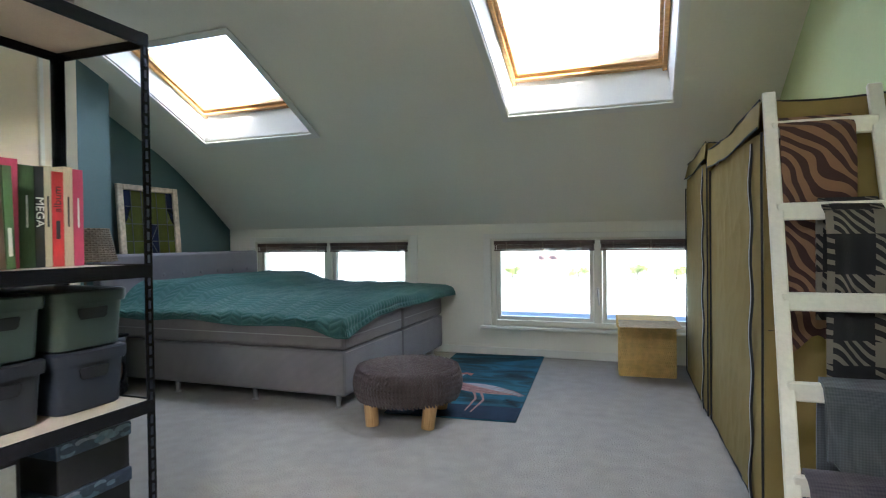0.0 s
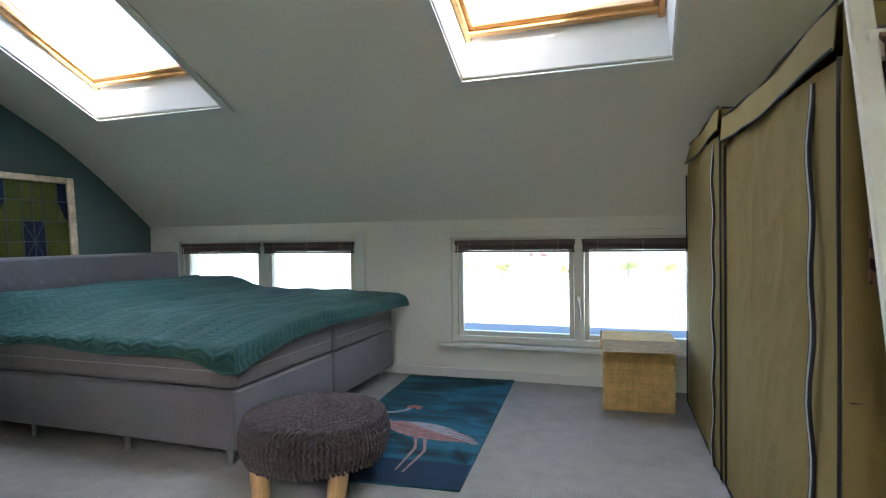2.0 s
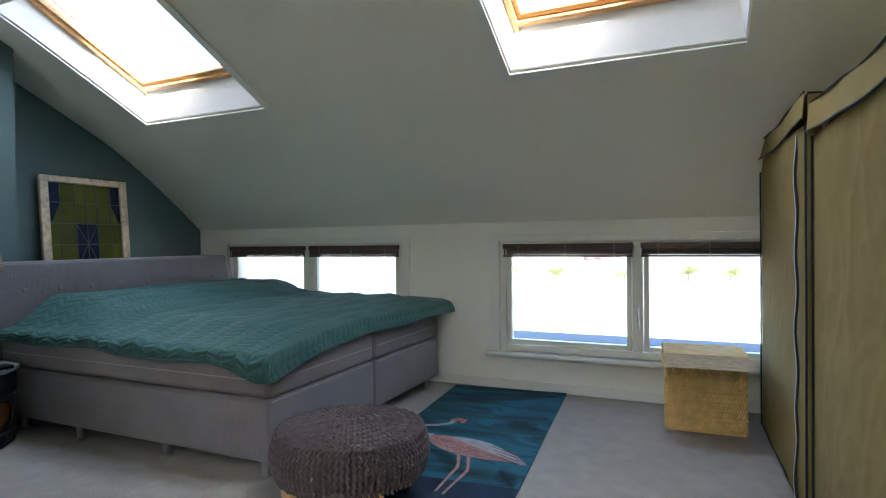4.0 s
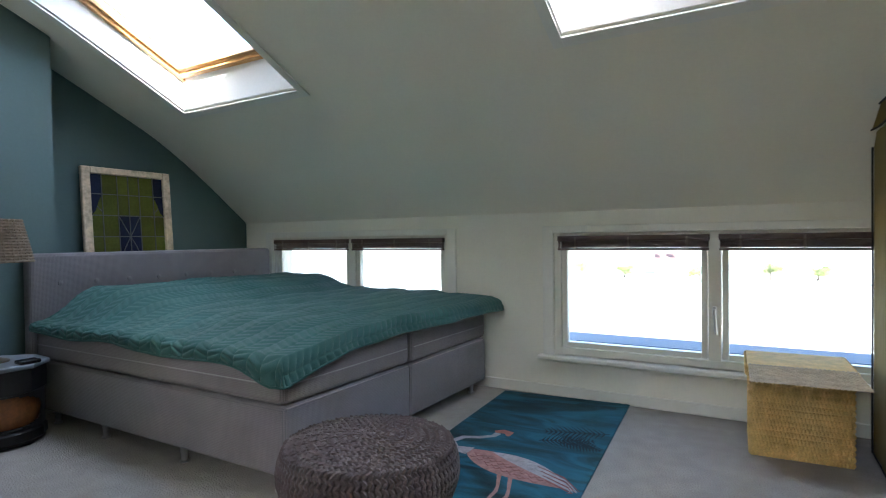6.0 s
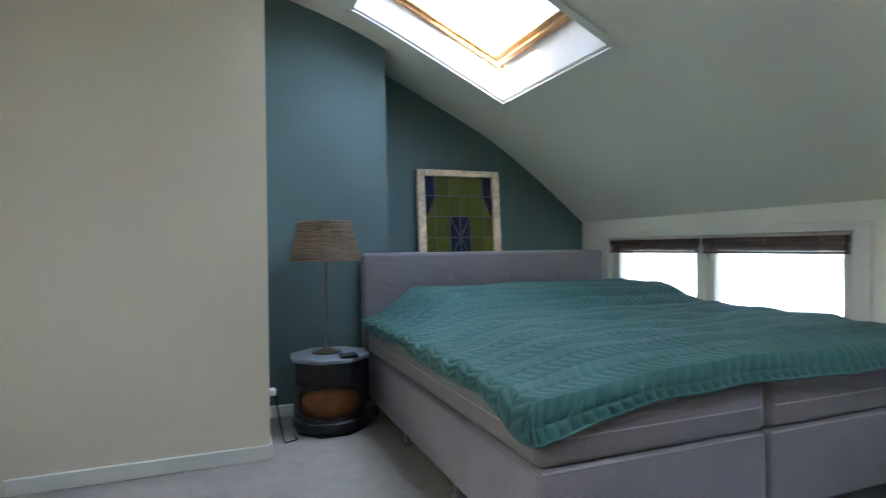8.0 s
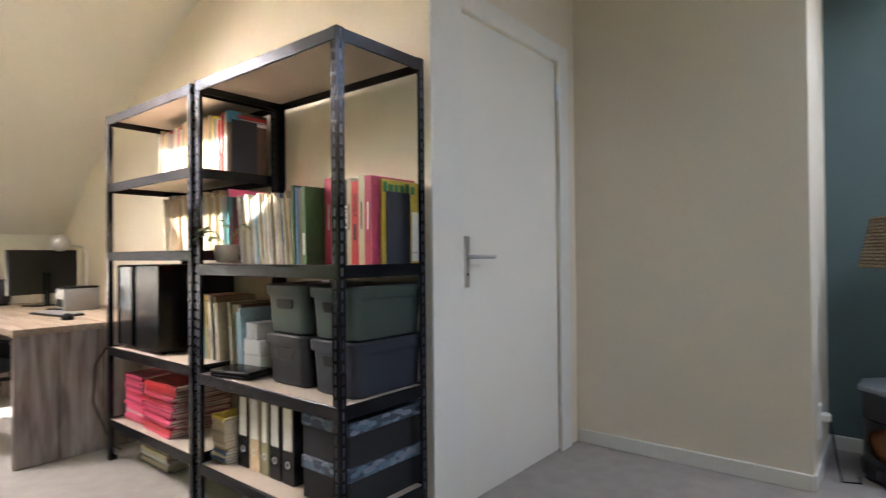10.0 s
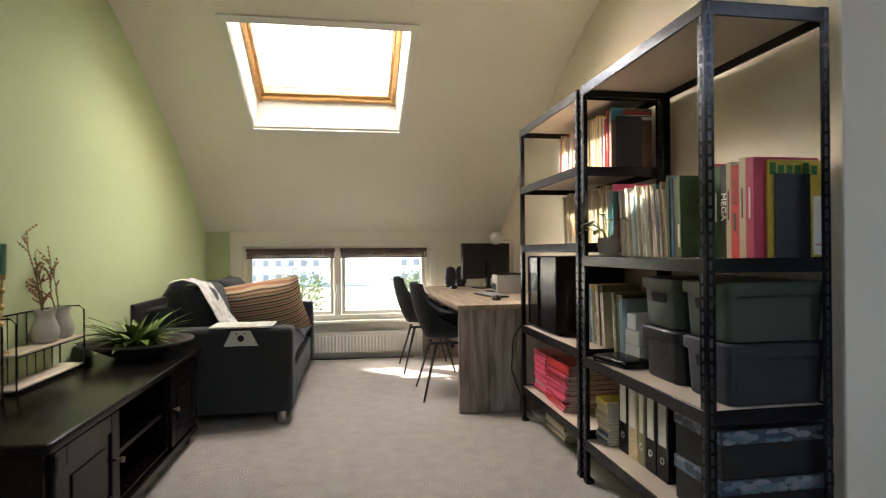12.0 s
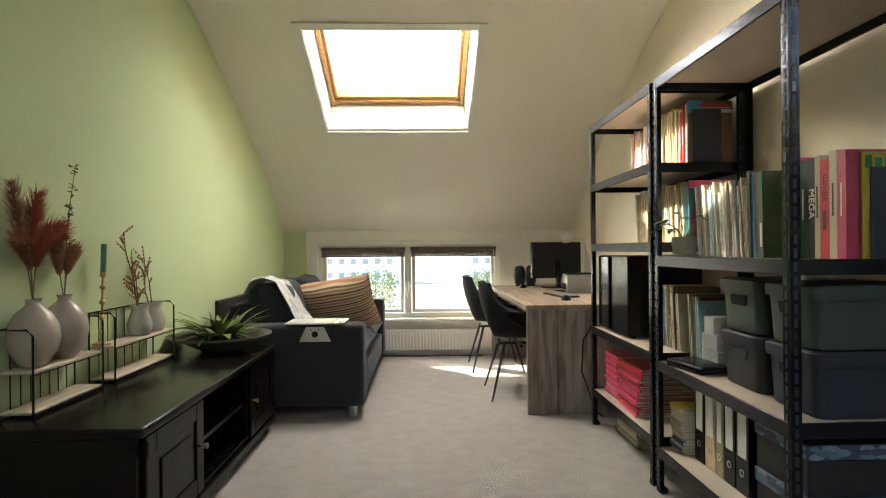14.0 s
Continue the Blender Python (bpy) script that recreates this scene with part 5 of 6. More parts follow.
# ring binders
M_LABEL = mat("white_binder_label", (0.72, 0.72, 0.70), 0.6)
y = -0.765
for k, (ink, t) in enumerate((("black", 0.08), ("tan", 0.075), ("olive", 0.055), ("black", 0.075), ("black", 0.08))):
    bd = thing("ring_binder", "lever-arch binder with a white spine label" if ink == "black" else f"{ink} lever-arch binder with a label", "binder", pose(-0.10, y, 0.197), "ring binders")
    m_ = M_BLACK if ink == "black" else INK[ink]
    part("case", join(bx(-0.29, 0, 0, 0.003, 0, 0.315), bx(-0.29, 0, t - 0.007, t - 0.004, 0, 0.315), bx(-0.004, 0, 0.003, t - 0.007, 0, 0.315)), m_, bd)
    part("spine_label", bx(0, 0.0012, 0.012, t - 0.016, 0.13, 0.29), M_LABEL, bd, "white paper spine label")
    part("finger_ring", moved(lathe([(0.014, 0), (0.014, 0.002), (0.009, 0.002), (0.009, 0)], 18, False), pose(0.0006, t / 2 - 0.002, 0.075, 0, 90, 0)), M_CHROME, bd, "", True)
    part("paper_block", bx(-0.27, -0.02, 0.006, t * 0.7, 0.008, 0.30), M_LABEL, bd)
    y += t + 0.006


# ---- plastic storage boxes ----
def plastic_box(x1, y0, z, w, d, h, material, label, lid=True):
    """A tapered plastic crate with a rim, painted grip slots and lid; its end faces east."""
    bxn = thing("storage_box", label, "storage box", pose(x1 - d / 2, y0 + w / 2, z), "plastic storage boxes")
    def rr(a, b, zz, r=0.035, n=5):
        pts = []
        for cx, cy, a0 in ((a - r, b - r, 0), (-a + r, b - r, 90), (-a + r, -b + r, 180), (a - r, -b + r, 270)):
            for i in range(n + 1):
                q = radians(a0 + 90 * i / n)
                pts.append((cx + r * math.cos(q), cy + r * math.sin(q), zz))
        return pts
    def loft(levels):
        bm = bmesh.new()
        rings = [[bm.verts.new(p) for p in rr(a, b, zz)] for a, b, zz in levels]
        n = len(rings[0])
        for p, q in zip(rings, rings[1:]):
            for i in range(n):
                bm.faces.new((p[i], p[(i + 1) % n], q[(i + 1) % n], q[i]))
        bm.faces.new(rings[0][::-1]); bm.faces.new(rings[-1])
        return bm
    a, b = d / 2, w / 2
    hb = h - 0.030 if lid else h
    body = part("body", loft([(a - 0.024, b - 0.024, 0), (a - 0.018, b - 0.018, 0.006), (a - 0.010, b - 0.010, hb)]), material, bxn, "", True)
    for sx in (1, -1):
        # no slot is cut: a near-black plate paints the shade inside it
        part("grip", prism([(-0.040, -0.018), (0.040, -0.018), (0.047, -0.010), (0.052, 0.014), (0.048, 0.018), (-0.048, 0.018), (-0.052, 0.014), (-0.047, -0.010)], 0, -0.004, 0.0035), M_HOLE_RIVET_DARK, body, "dark plate painted as the grip slot's shade", m=pose(sx * (a - 0.0125), 0, hb - 0.045))
    if lid:
        part("lid", loft([(a - 0.002, b - 0.002, hb - 0.012), (a, b, hb), (a, b, h - 0.006), (a - 0.006, b - 0.006, h), (a - 0.02, b - 0.02, h - 0.001)]), material, bxn, "snap-on lid", True)
    return bxn


# near-black that paints the shade of uncut holes; the tray's rivets share it
M_HOLE_RIVET_DARK = mat("hole_shade_rivet_dark", (0.008, 0.008, 0.009), 0.8)
M_BOXGREEN = mat("sage_plastic", (0.042, 0.060, 0.051), 0.4, vary=0.06, bump=0.05, bump_scale=500)
M_BOXSLATE = mat("slate_plastic", (0.020, 0.024, 0.037), 0.42, vary=0.06, bump=0.05, bump_scale=500)
M_BOXGREY = mat("dark_grey_plastic", (0.017, 0.018, 0.022), 0.42, vary=0.06, bump=0.05, bump_scale=500)
plastic_box(-0.085, -0.278, 0.577, 0.262, 0.37, 0.195, M_BOXSLATE, "slate-blue plastic storage box with lid")
plastic_box(-0.085, -0.278, 0.773, 0.262, 0.37, 0.190, M_BOXGREEN, "sage green plastic storage box stacked on another")
plastic_box(-0.085, -0.556, 0.577, 0.262, 0.37, 0.195, M_BOXGREY, "dark grey plastic storage box with lid")
plastic_box(-0.085, -0.556, 0.773, 0.262, 0.37, 0.190, M_BOXGREEN, "sage green plastic storage box stacked on another")

# printed cardboard boxes
M_BOXBLACK = mat("black_cardboard", (0.012, 0.012, 0.014), 0.6, vary=0.2)
M_PEBBLES = [mat("pebble_print", c, 0.5, vary=0.3, scale=40) for c in ((0.10, 0.16, 0.22), (0.15, 0.21, 0.27), (0.04, 0.06, 0.095), (0.20, 0.22, 0.28))]
r7 = random.Random(4)
for z in (0.197, 0.352):
    pb = thing("cardboard_box", "black storage box with a pebble-printed lid", "box", pose(-0.27, -0.165, z), "pebble-print boxes")
    part("body", bx(-0.195, 0.195, -0.125, 0.125, 0, 0.145, 0.003), M_BOXBLACK, pb)
    lid_ = part("lid", bx(-0.20, 0.20, -0.13, 0.13, 0.108, 0.153, 0.003), M_PEBBLES[2], pb, "lid printed with grey pebbles")
    for side, ln in ((0, 0.25), (1, 0.39)):
        lift = 0.0
        for zr in (0.120, 0.142, 0.131):
            q = -ln / 2 + r7.uniform(0.0, 0.02)
            while q < ln / 2 - 0.03:
                w7 = min(r7.uniform(0.036, 0.066), ln / 2 - q)
                h7 = min(0.011, w7 * r7.uniform(0.20, 0.30))
                c7, t7 = q + w7 / 2, r7.uniform(-0.4, 0.4)
                pts = [(c7 + 0.5 * w7 * math.cos(k * math.pi / 8), zr + h7 * 0.95 * math.sin(k * math.pi / 8 + t7 * 0.3)) for k in range(16)]
                part("pebble_print", prism(pts, 0, 0.2002, 0.2006 + lift) if side == 0 else prism(pts, 1, 0.1302, 0.1306 + lift), r7.choice(M_PEBBLES), lid_)
                q += w7 * r7.uniform(0.75, 1.3); lift += 0.00012

M_WHITEBOX = mat("white_glossy_carton", (0.74, 0.74, 0.74), 0.35, vary=0.03)
for y0, z, w, h in ((-0.80, 0.577, 0.125, 0.075), (-0.80, 0.6525, 0.12, 0.065), (-0.78, 0.718, 0.075, 0.07)):
    tagged(link_mesh("carton", bx(-0.33, -0.15, y0, y0 + w, z, z + h, 0.003), M_WHITEBOX), "small glossy white product carton on the shelf", "carton", "white cartons")
rt = thing("modem", "flat black network modem lying on the shelf", "modem", pose(-0.10, -0.72, 0.577, 0, 0, 12))
part("case", bx(-0.06, 0.08, -0.11, 0.11, 0, 0.032, 0.010, 3), M_BLACK, rt, "", True)
part("front_edge", bx(0.0805, 0.082, -0.08, 0.08, 0.01, 0.014), M_SLOT, rt)

pot = thing("potted_plant", "small green plant in a grey stoneware pot", "plant", pose(-0.10, -0.845, 1.037))
part("pot", lathe([(0.035, 0.008), (0.045, 0.012), (0.052, 0.05), (0.05, 0.085), (0.044, 0.085), (0.042, 0.07), (0.0, 0.07)], 24, False), mat("grey_stoneware", (0.28, 0.26, 0.22), 0.6, vary=0.15), pot, "", True)
part("saucer", lathe([(0.0, 0.0), (0.055, 0.0), (0.062, 0.006), (0.055, 0.009), (0.0, 0.008)], 24, False), M_BOARD, pot, "coiled rope mat", True)
M_LEAF = mat("glossy_leaf", (0.07, 0.16, 0.035), 0.4, vary=0.3, scale=20, per_object=0.25)


def leaf(ln, w, bend=0.3):
    return solid(grid(8, 4, lambda u, v: (ln * u, w * (v - 0.5) * math.sin(math.pi * (0.04 + 0.96 * u)) ** 0.8, -bend * ln * u * u + 0.12 * w * abs(v - 0.5) * 2)), 0.0012)


r5 = random.Random(9)
for k in range(11):
    a = k * 137.5
    h = r5.uniform(0.05, 0.12)
    q = radians(a)
    tip = Vector((0.085 * math.cos(q), 0.085 * math.sin(q), 0.07 + h))
    part("stem", tube([(0, 0, 0.07), tip * 0.5 + Vector((0, 0, 0.05)), tip], 0.0018, 5), M_LEAF, pot)
    part("leaf", leaf(0.05, 0.034), M_LEAF, pot, "", True, Matrix.Translation(tip) @ pose(0, 0, 0, 0, r5.uniform(-10, 30), a))

# ---- computer, desk and chairs ----
pc = thing("computer_tower", "black computer tower on the middle rack shelf", "computer", pose(-0.04, -1.82, 0.597))
part("case", bx(-0.40, 0, 0, 0.46, 0.012, 0.435, 0.004), M_BLACK, pc)
part("front_panel", bx(0.0, 0.012, 0.01, 0.19, 0.02, 0.43, 0.004), mat("gloss_black_plastic", (0.01, 0.01, 0.012), 0.15), pc)
for y_, z_ in ((0.03, 0.0), (0.43, 0.0), (0.03, 1), (0.43, 1)):
    part("foot", lathe([(0.014, 0), (0.016, 0.012)], 12), M_BLACK, pc, m=pose(-0.04 - 0.32 * z_, y_, 0))

M_PLANK = wood("grey_scaffold_wood", (0.19, 0.15, 0.13), (0.44, 0.38, 0.34), along=2, scale=2.6, rough=0.85, stretch=9, bump=0.5)
M_PLANKTOP = wood("brown_scaffold_top", (0.30, 0.22, 0.155), (0.50, 0.39, 0.29), along=1, scale=2.5, rough=0.6, stretch=14, bump=0.3)
desk = thing("desk", "grey weathered plank desk with solid panel ends", "desk", pose(-0.48, -4.02, 0))
DX, DY = 0.855, 1.98
for k in range(4):
    w4 = DX / 4
    part("plank", bx(k * w4 + 0.002, (k + 1) * w4 - 0.002, 0, DY, 0.675, 0.712, 0.003), M_PLANKTOP, desk)
    for y0 in (0.02, DY - 0.055):
        if k * w4 < DX:
            part("plank", bx(k * w4 + 0.002, (k + 1) * w4 - 0.002 - (0.012 if k == 3 else 0), y0, y0 + 0.032, 0.0, 0.674, 0.003), M_PLANK, desk)
part("rail", bx(0.04, 0.065, 0.055, DY - 0.06, 0.52, 0.673, 0.002), M_PLANK, desk)
part("rail", bx(DX - 0.10, DX - 0.075, 0.055, DY - 0.06, 0.60, 0.673, 0.002), M_PLANK, desk)

M_VELVET = mat("black_velvet", (0.012, 0.012, 0.015), 0.85, vary=0.2, scale=6, fine=200, bump=0.1, bump_scale=300, sheen=0.05, spec=0.25)
M_LEGBLACK = mat("black_leg_steel", (0.014, 0.014, 0.016), 0.4, 0.3)


def chair(x, y, rz):
    """Shell chair; the back lies towards local +x."""
    ch = thing("desk_chair", "black velvet shell chair on thin splayed steel legs", "chair", pose(x, y, 0, 0, 0, rz), "desk chairs")
    def shell(u, v):
        # u from the seat's front to the back's top, v across
        s = v * 2 - 1
        if u < 0.5:
            q = u / 0.5
            px, pz, w = -0.24 + 0.42 * q, 0.455 - 0.035 * math.sin(q * 2.4), 0.235 + 0.02 * q
            rise = 0.05 + 0.16 * q * q
        else:
            q = (u - 0.5) / 0.5
            px, pz, w = 0.18 + 0.115 * math.sin(q * 1.5), 0.432 + 0.40 * q ** 1.12, 0.255 - 0.075 * q * q
            rise = 0.21 * (1 - q) ** 1.4
        px -= abs(s) ** 2.2 * (0.10 if u > 0.5 else 0.02) * (1.0 if u < 0.5 else (1 - 0.5 * (u - 0.5) / 0.5))
        return (px, w * s * (1 - 0.05 * abs(s)), pz + rise * abs(s) ** 3.2)
    part("shell", solid(grid(28, 20, shell), 0.032), M_VELVET, ch, "padded velvet bucket seat", True)
    part("under_frame", join(bx(-0.13, 0.15, -0.012, 0.012, 0.365, 0.385), bx(-0.012, 0.012, -0.15, 0.15, 0.365, 0.385)), M_LEGBLACK, ch)
    for sx in (-1, 1):
        for sy in (-1, 1):
            part("leg", tube([(sx * 0.12, sy * 0.13, 0.385), (sx * 0.225, sy * 0.235, 0.0)], [0.012, 0.007], 8), M_LEGBLACK, ch)
    return ch


chair(0.33, -2.615, 0)
chair(0.385, -3.535, 0)

Z_D = 0.7122
mon = thing("monitor", "wide black computer monitor seen edge-on across the desk", "monitor", pose(-0.20, -3.62, Z_D, 0, 0, 22))
part("screen", bx(-0.27, 0.27, -0.02, 0.02, 0.09, 0.42, 0.006), mat("black_screen_shell", (0.006, 0.006, 0.007), 0.3), mon)
part("stand", join(bx(-0.02, 0.02, 0.02, 0.05, 0.0, 0.25, 0.003), bx(-0.12, 0.12, -0.07, 0.09, 0, 0.012, 0.004)), M_BLACK, mon)
for x, y in ((0.10, -3.86), (-0.02, -3.92)):
    sp = thing("speaker", "small dark oval desktop speaker", "speaker", pose(x, y, Z_D), "desktop speakers")
    part("cabinet", lathe([(0.035, 0.012), (0.05, 0.03), (0.058, 0.10), (0.05, 0.17), (0.03, 0.195), (0.0, 0.20)], 20, False), mat("navy_speaker_shell", (0.02, 0.018, 0.03), 0.4), sp, "", True)
    part("base", lathe([(0.045, 0), (0.045, 0.012), (0.02, 0.014)], 20), M_BLACK, sp)
prn = thing("photo_printer", "small grey and black printer on the desk", "printer", pose(-0.22, -3.0, Z_D))
part("body", bx(-0.12, 0.10, -0.09, 0.09, 0.0, 0.15, 0.012, 2), mat("pale_grey_plastic", (0.34, 0.33, 0.32), 0.4), prn, "", True)
part("top_panel", bx(-0.115, 0.10, -0.088, 0.088, 0.151, 0.165, 0.005), M_BLACK, prn)
# dark plate on the solid front, painting the slot's inner shade
part("paper_slot_shade", bx(0.1005, 0.104, -0.06, 0.06, 0.03, 0.08), M_HOLE_RIVET_DARK, prn)
part("tray", bx(0.101, 0.17, -0.06, 0.06, 0.012, 0.018, 0.002), M_BLACK, prn)
tagged(link_mesh("paper_roll", moved(lathe([(0.05, 0), (0.05, 0.12), (0.018, 0.12), (0.018, 0.11)], 24), pose(-0.40, -2.62, Z_D)), M_WHITEBOX, True), "white paper roll standing on the desk", "paper roll")
kb = thing("keyboard", "slim silver and black keyboard on the desk", "keyboard", pose(-0.02, -2.72, Z_D, 0, 0, 8))
part("base", bx(-0.07, 0.07, -0.20, 0.20, 0, 0.012, 0.003), M_BLACK, kb)
M_KEY = mat("grey_keycap", (0.30, 0.30, 0.31), 0.5)
key = None
for i in range(5):
    for j in range(15):
        at = pose(-0.056 + i * 0.026, -0.186 + j * 0.026, 0.0122)
        if key:
            again(key, kb, at)
        else:
            key = part("key", bx(-0.010, 0.010, -0.010, 0.010, 0, 0.006, 0.002), M_KEY, kb, "", False, at)
for x, y in ((0.03, -2.36), (0.11, -3.62)):
    ms = thing("mouse", "black computer mouse lying on the desk", "mouse", pose(x, y, Z_D, 0, 0, 80))
    part("shell", lathe([(0.055, 0), (0.056, 0.008), (0.045, 0.026), (0.02, 0.035), (0.0, 0.036)], 20, False), M_BLACK, ms, "", True, Matrix.Diagonal((1, 0.62, 1, 1)))
dl = thing("desk_lamp", "chrome desk lamp with a glass globe head", "lamp", pose(-0.38, -3.30, Z_D))
part("base", lathe([(0.07, 0), (0.07, 0.012), (0.02, 0.018)], 24), M_CHROME, dl, "", True)
part("arm", tube([(0, 0, 0.015), (0, 0, 0.40), (0.02, -0.01, 0.44), (0.12, -0.03, 0.455)], 0.007, 8), M_CHROME, dl, "", True)
part("head", moved(lathe([(0.02, -0.02), (0.05, 0.0), (0.065, 0.035), (0.055, 0.07), (0.03, 0.09), (0.0, 0.095)], 24, False), Matrix.Translation((0.12, -0.03, 0.455)) @ pose(0, 0, 0, 0, 70, 0)), M_CHROME, dl, "", True)
tagged(link_mesh("computer_cable", tube([(-0.03, -1.90, 0.62), (0.03, -1.945, 0.5), (0.04, -1.95, 0.3), (0.0, -1.94, 0.18), (-0.05, -1.96, 0.05), (-0.1, -1.96, 0.006)], 0.004, 6), M_BLACK, True), "black cable hanging beside the rack", "cable")

# ---- radiator ----
M_RAD = mat("white_radiator_enamel", (0.74, 0.72, 0.66), 0.35, vary=0.03)
rad = thing("radiator", "low white panel radiator under the window", "radiator", pose(0.36, Y_SOUTH + 0.03, 0.06))
part("panel", bx(0, 1.75, 0.0, 0.05, 0, 0.20, 0.006), M_RAD, rad)
rib = None
for k in range(52):
    at = pose(0.03 + k * 0.0328, 0.05, 0.012)
    if rib:
        again(rib, rad, at)
    else:
        rib = part("rib", bx(-0.010, 0.010, -0.002, 0.008, 0, 0.165, 0.004), M_RAD, rad, "", False, at)
part("grille", bx(0.005, 1.745, 0.004, 0.05, 0.2005, 0.207, 0.002), M_RAD, rad)
part("pipe", tube([(1.72, 0.025, 0.0), (1.72, 0.025, -0.06)], 0.008, 8), M_RAD, rad)
part("bracket", bx(0.3, 0.34, -0.028, 0.0, -0.06, 0.12), M_RAD, rad)
tagged(link_mesh("floor_cable", tube([(1.45, Y_SOUTH + 0.06, 0.006), (1.1, Y_SOUTH + 0.09, 0.006), (0.8, Y_SOUTH + 0.07, 0.006), (0.45, Y_SOUTH + 0.12, 0.006)], 0.006, 6), M_BLACK, True), "dark cable lying along the foot of the wall", "cable")

# ---- sofa ----
M_SOFA = weave("charcoal_sofa_cloth", (0.024, 0.0245, 0.031), (0.013, 0.0135, 0.017), 0.0035)
M_BACKBOARD = mat("dark_brown_board", (0.018, 0.013, 0.011), 0.5, vary=0.2)
sofa = thing("sofa", "charcoal fabric two-seat sofa on steel feet", "sofa", pose(1.415, -4.02, 0))
SD, SL = 0.92, 1.97
for y0 in (0.0, SL - 0.19):
    part("arm", bx(0, SD, y0, y0 + 0.19, 0.075, 0.60, 0.028, 3), M_SOFA, sofa, "", True)
part("back", bx(SD - 0.17, SD, 0.19, SL - 0.19, 0.075, 0.72, 0.03, 3), M_SOFA, sofa, "", True)
part("back_board", bx(SD + 0.004, SD + 0.03, 0.09, SL - 0.04, 0.075, 0.76, 0.006), M_BACKBOARD, sofa, "dark wooden board along the back")
part("base", bx(0.02, SD - 0.17, 0.19, SL - 0.19, 0.075, 0.28, 0.015, 2), M_SOFA, sofa, "", True)
for k in range(2):
    y0 = 0.192 + k * (SL - 0.384) / 2
    w = (SL - 0.384) / 2
    part("seat_cushion", moved(cushion(0.76, w, 0.20, 16, 8), pose(0.385, y0 + w / 2, 0.38)), M_SOFA, sofa, "", True)
    part("back_cushion", moved(cushion(0.53, w, 0.30, 16, 5), Matrix.Translation((0.66, y0 + w / 2, 0.60)) @ pose(0, 0, 0, 0, -75, 0)), M_SOFA, sofa, "", True)
sf = None
for x, y in ((0.08, SL - 0.08), (0.08, 0.08), (SD - 0.08, SL - 0.08), (SD - 0.08, 0.08)):
    if sf:
        again(sf, sofa, pose(x, y, 0))
    else:
        sf = part("foot", lathe([(0.027, 0), (0.028, 0.003), (0.028, 0.078)], 20), M_CHROME, sofa, "brushed steel foot", True, pose(x, y, 0))
M_STRIPE = banded("striped_cushion_cloth", ((0.46, 0.33, 0.19), (0.13, 0.08, 0.055), (0.52, 0.40, 0.26), (0.36, 0.16, 0.10), (0.46, 0.33, 0.19), (0.09, 0.06, 0.05), (0.50, 0.38, 0.24), (0.26, 0.15, 0.09)), 1, 3.6, 0.9)
pil = tagged(link_mesh("striped_cushion", cushion(0.64, 0.46, 0.24, 20, 3.4), M_STRIPE, True), "large cushion striped in tan, brown and rust", "cushion")
pil.matrix_world = Matrix.Translation((1.72, -2.92, 0.640)) @ pose(0, 0, 0, 64, 9, -8)
M_THROW = mat("grey_white_throw", (0.50, 0.49, 0.47), 0.9, vary=0.55, scale=18, fine=70, bump=0.3, bump_scale=200)
throw_pts = ((2.235, 0.76), (2.19, 0.835), (2.11, 0.858), (2.02, 0.825), (1.945, 0.70), (1.895, 0.585), (1.82, 0.50))


def throw_at(u, v):
    q = u * (len(throw_pts) - 1.001); i = int(q); f = q - i
    x = throw_pts[i][0] * (1 - f) + throw_pts[i + 1][0] * f; z = throw_pts[i][1] * (1 - f) + throw_pts[i + 1][1] * f
    return (x, -2.235 - 0.33 * v - 0.05 * u, z + 0.03 + 0.014 * math.sin(v * 11 + u * 4) + 0.022 * noise.noise((u * 4, v * 3, 2)))


tagged(link_mesh("throw_blanket", solid(grid(40, 24, throw_at), 0.006), M_THROW, True), "mottled grey and white throw over the sofa back", "throw")
tray = thing("arm_tray", "pale slatted tray saddled over the sofa arm", "tray", pose(1.72, -2.145, 0.602))
M_TRAY = mat("pale_grey_felt", (0.52, 0.52, 0.47), 0.7, vary=0.05)
sl = None
for k in range(11):
    at = pose(-0.17 + k * 0.034, 0, 0.004)
    if sl:
        again(sl, tray, at)
    else:
        sl = part("slat", bx(-0.0155, 0.0155, -0.12, 0.12, 0, 0.012, 0.003), M_TRAY, tray, "", False, at)
part("flap", prism([(-0.10, -0.105), (0.10, -0.105), (0.055, -0.012), (-0.055, -0.012)], 1, 0.1005, 0.108), M_TRAY, tray, "tapered side flap")
# the flap stays whole; a dark disc paints the hole's shade on it
part("flap_hole_shade", moved(lathe([(0.02, 0), (0.02, 0.002)], 20), pose(0, 0.1085, -0.058, -90)), M_HOLE_RIVET_DARK, tray, "dark disc painted as the shade of a round hole")
for x in (-0.025, 0.025):
    part("rivet", moved(lathe([(0.005, 0), (0.005, 0.002)], 10), pose(x, 0.1085, -0.03, -90)), M_HOLE_RIVET_DARK, tray)

# ---- sideboard ----
M_EBONY = mat("black_brown_lacquer", (0.007, 0.005, 0.0045), 0.24, vary=0.3, scale=8, fine=80, bump=0.05, bump_scale=40, spec=0.22)
sb = thing("sideboard", "low black-brown wooden television sideboard with panel doors", "sideboard", pose(1.925, -1.86, 0))
QD, QL = 0.505, 1.60
part("top", bx(-0.02, QD, -0.02, QL + 0.02, 0.49, 0.525, 0.010, 3), M_EBONY, sb, "moulded top board", True)
part("plinth", bx(0.0, QD, 0.0, QL, 0.055, 0.10, 0.006), M_EBONY, sb)
part("side_panel", bx(0.01, QD, 0.0, 0.03, 0.10, 0.49), M_EBONY, sb)
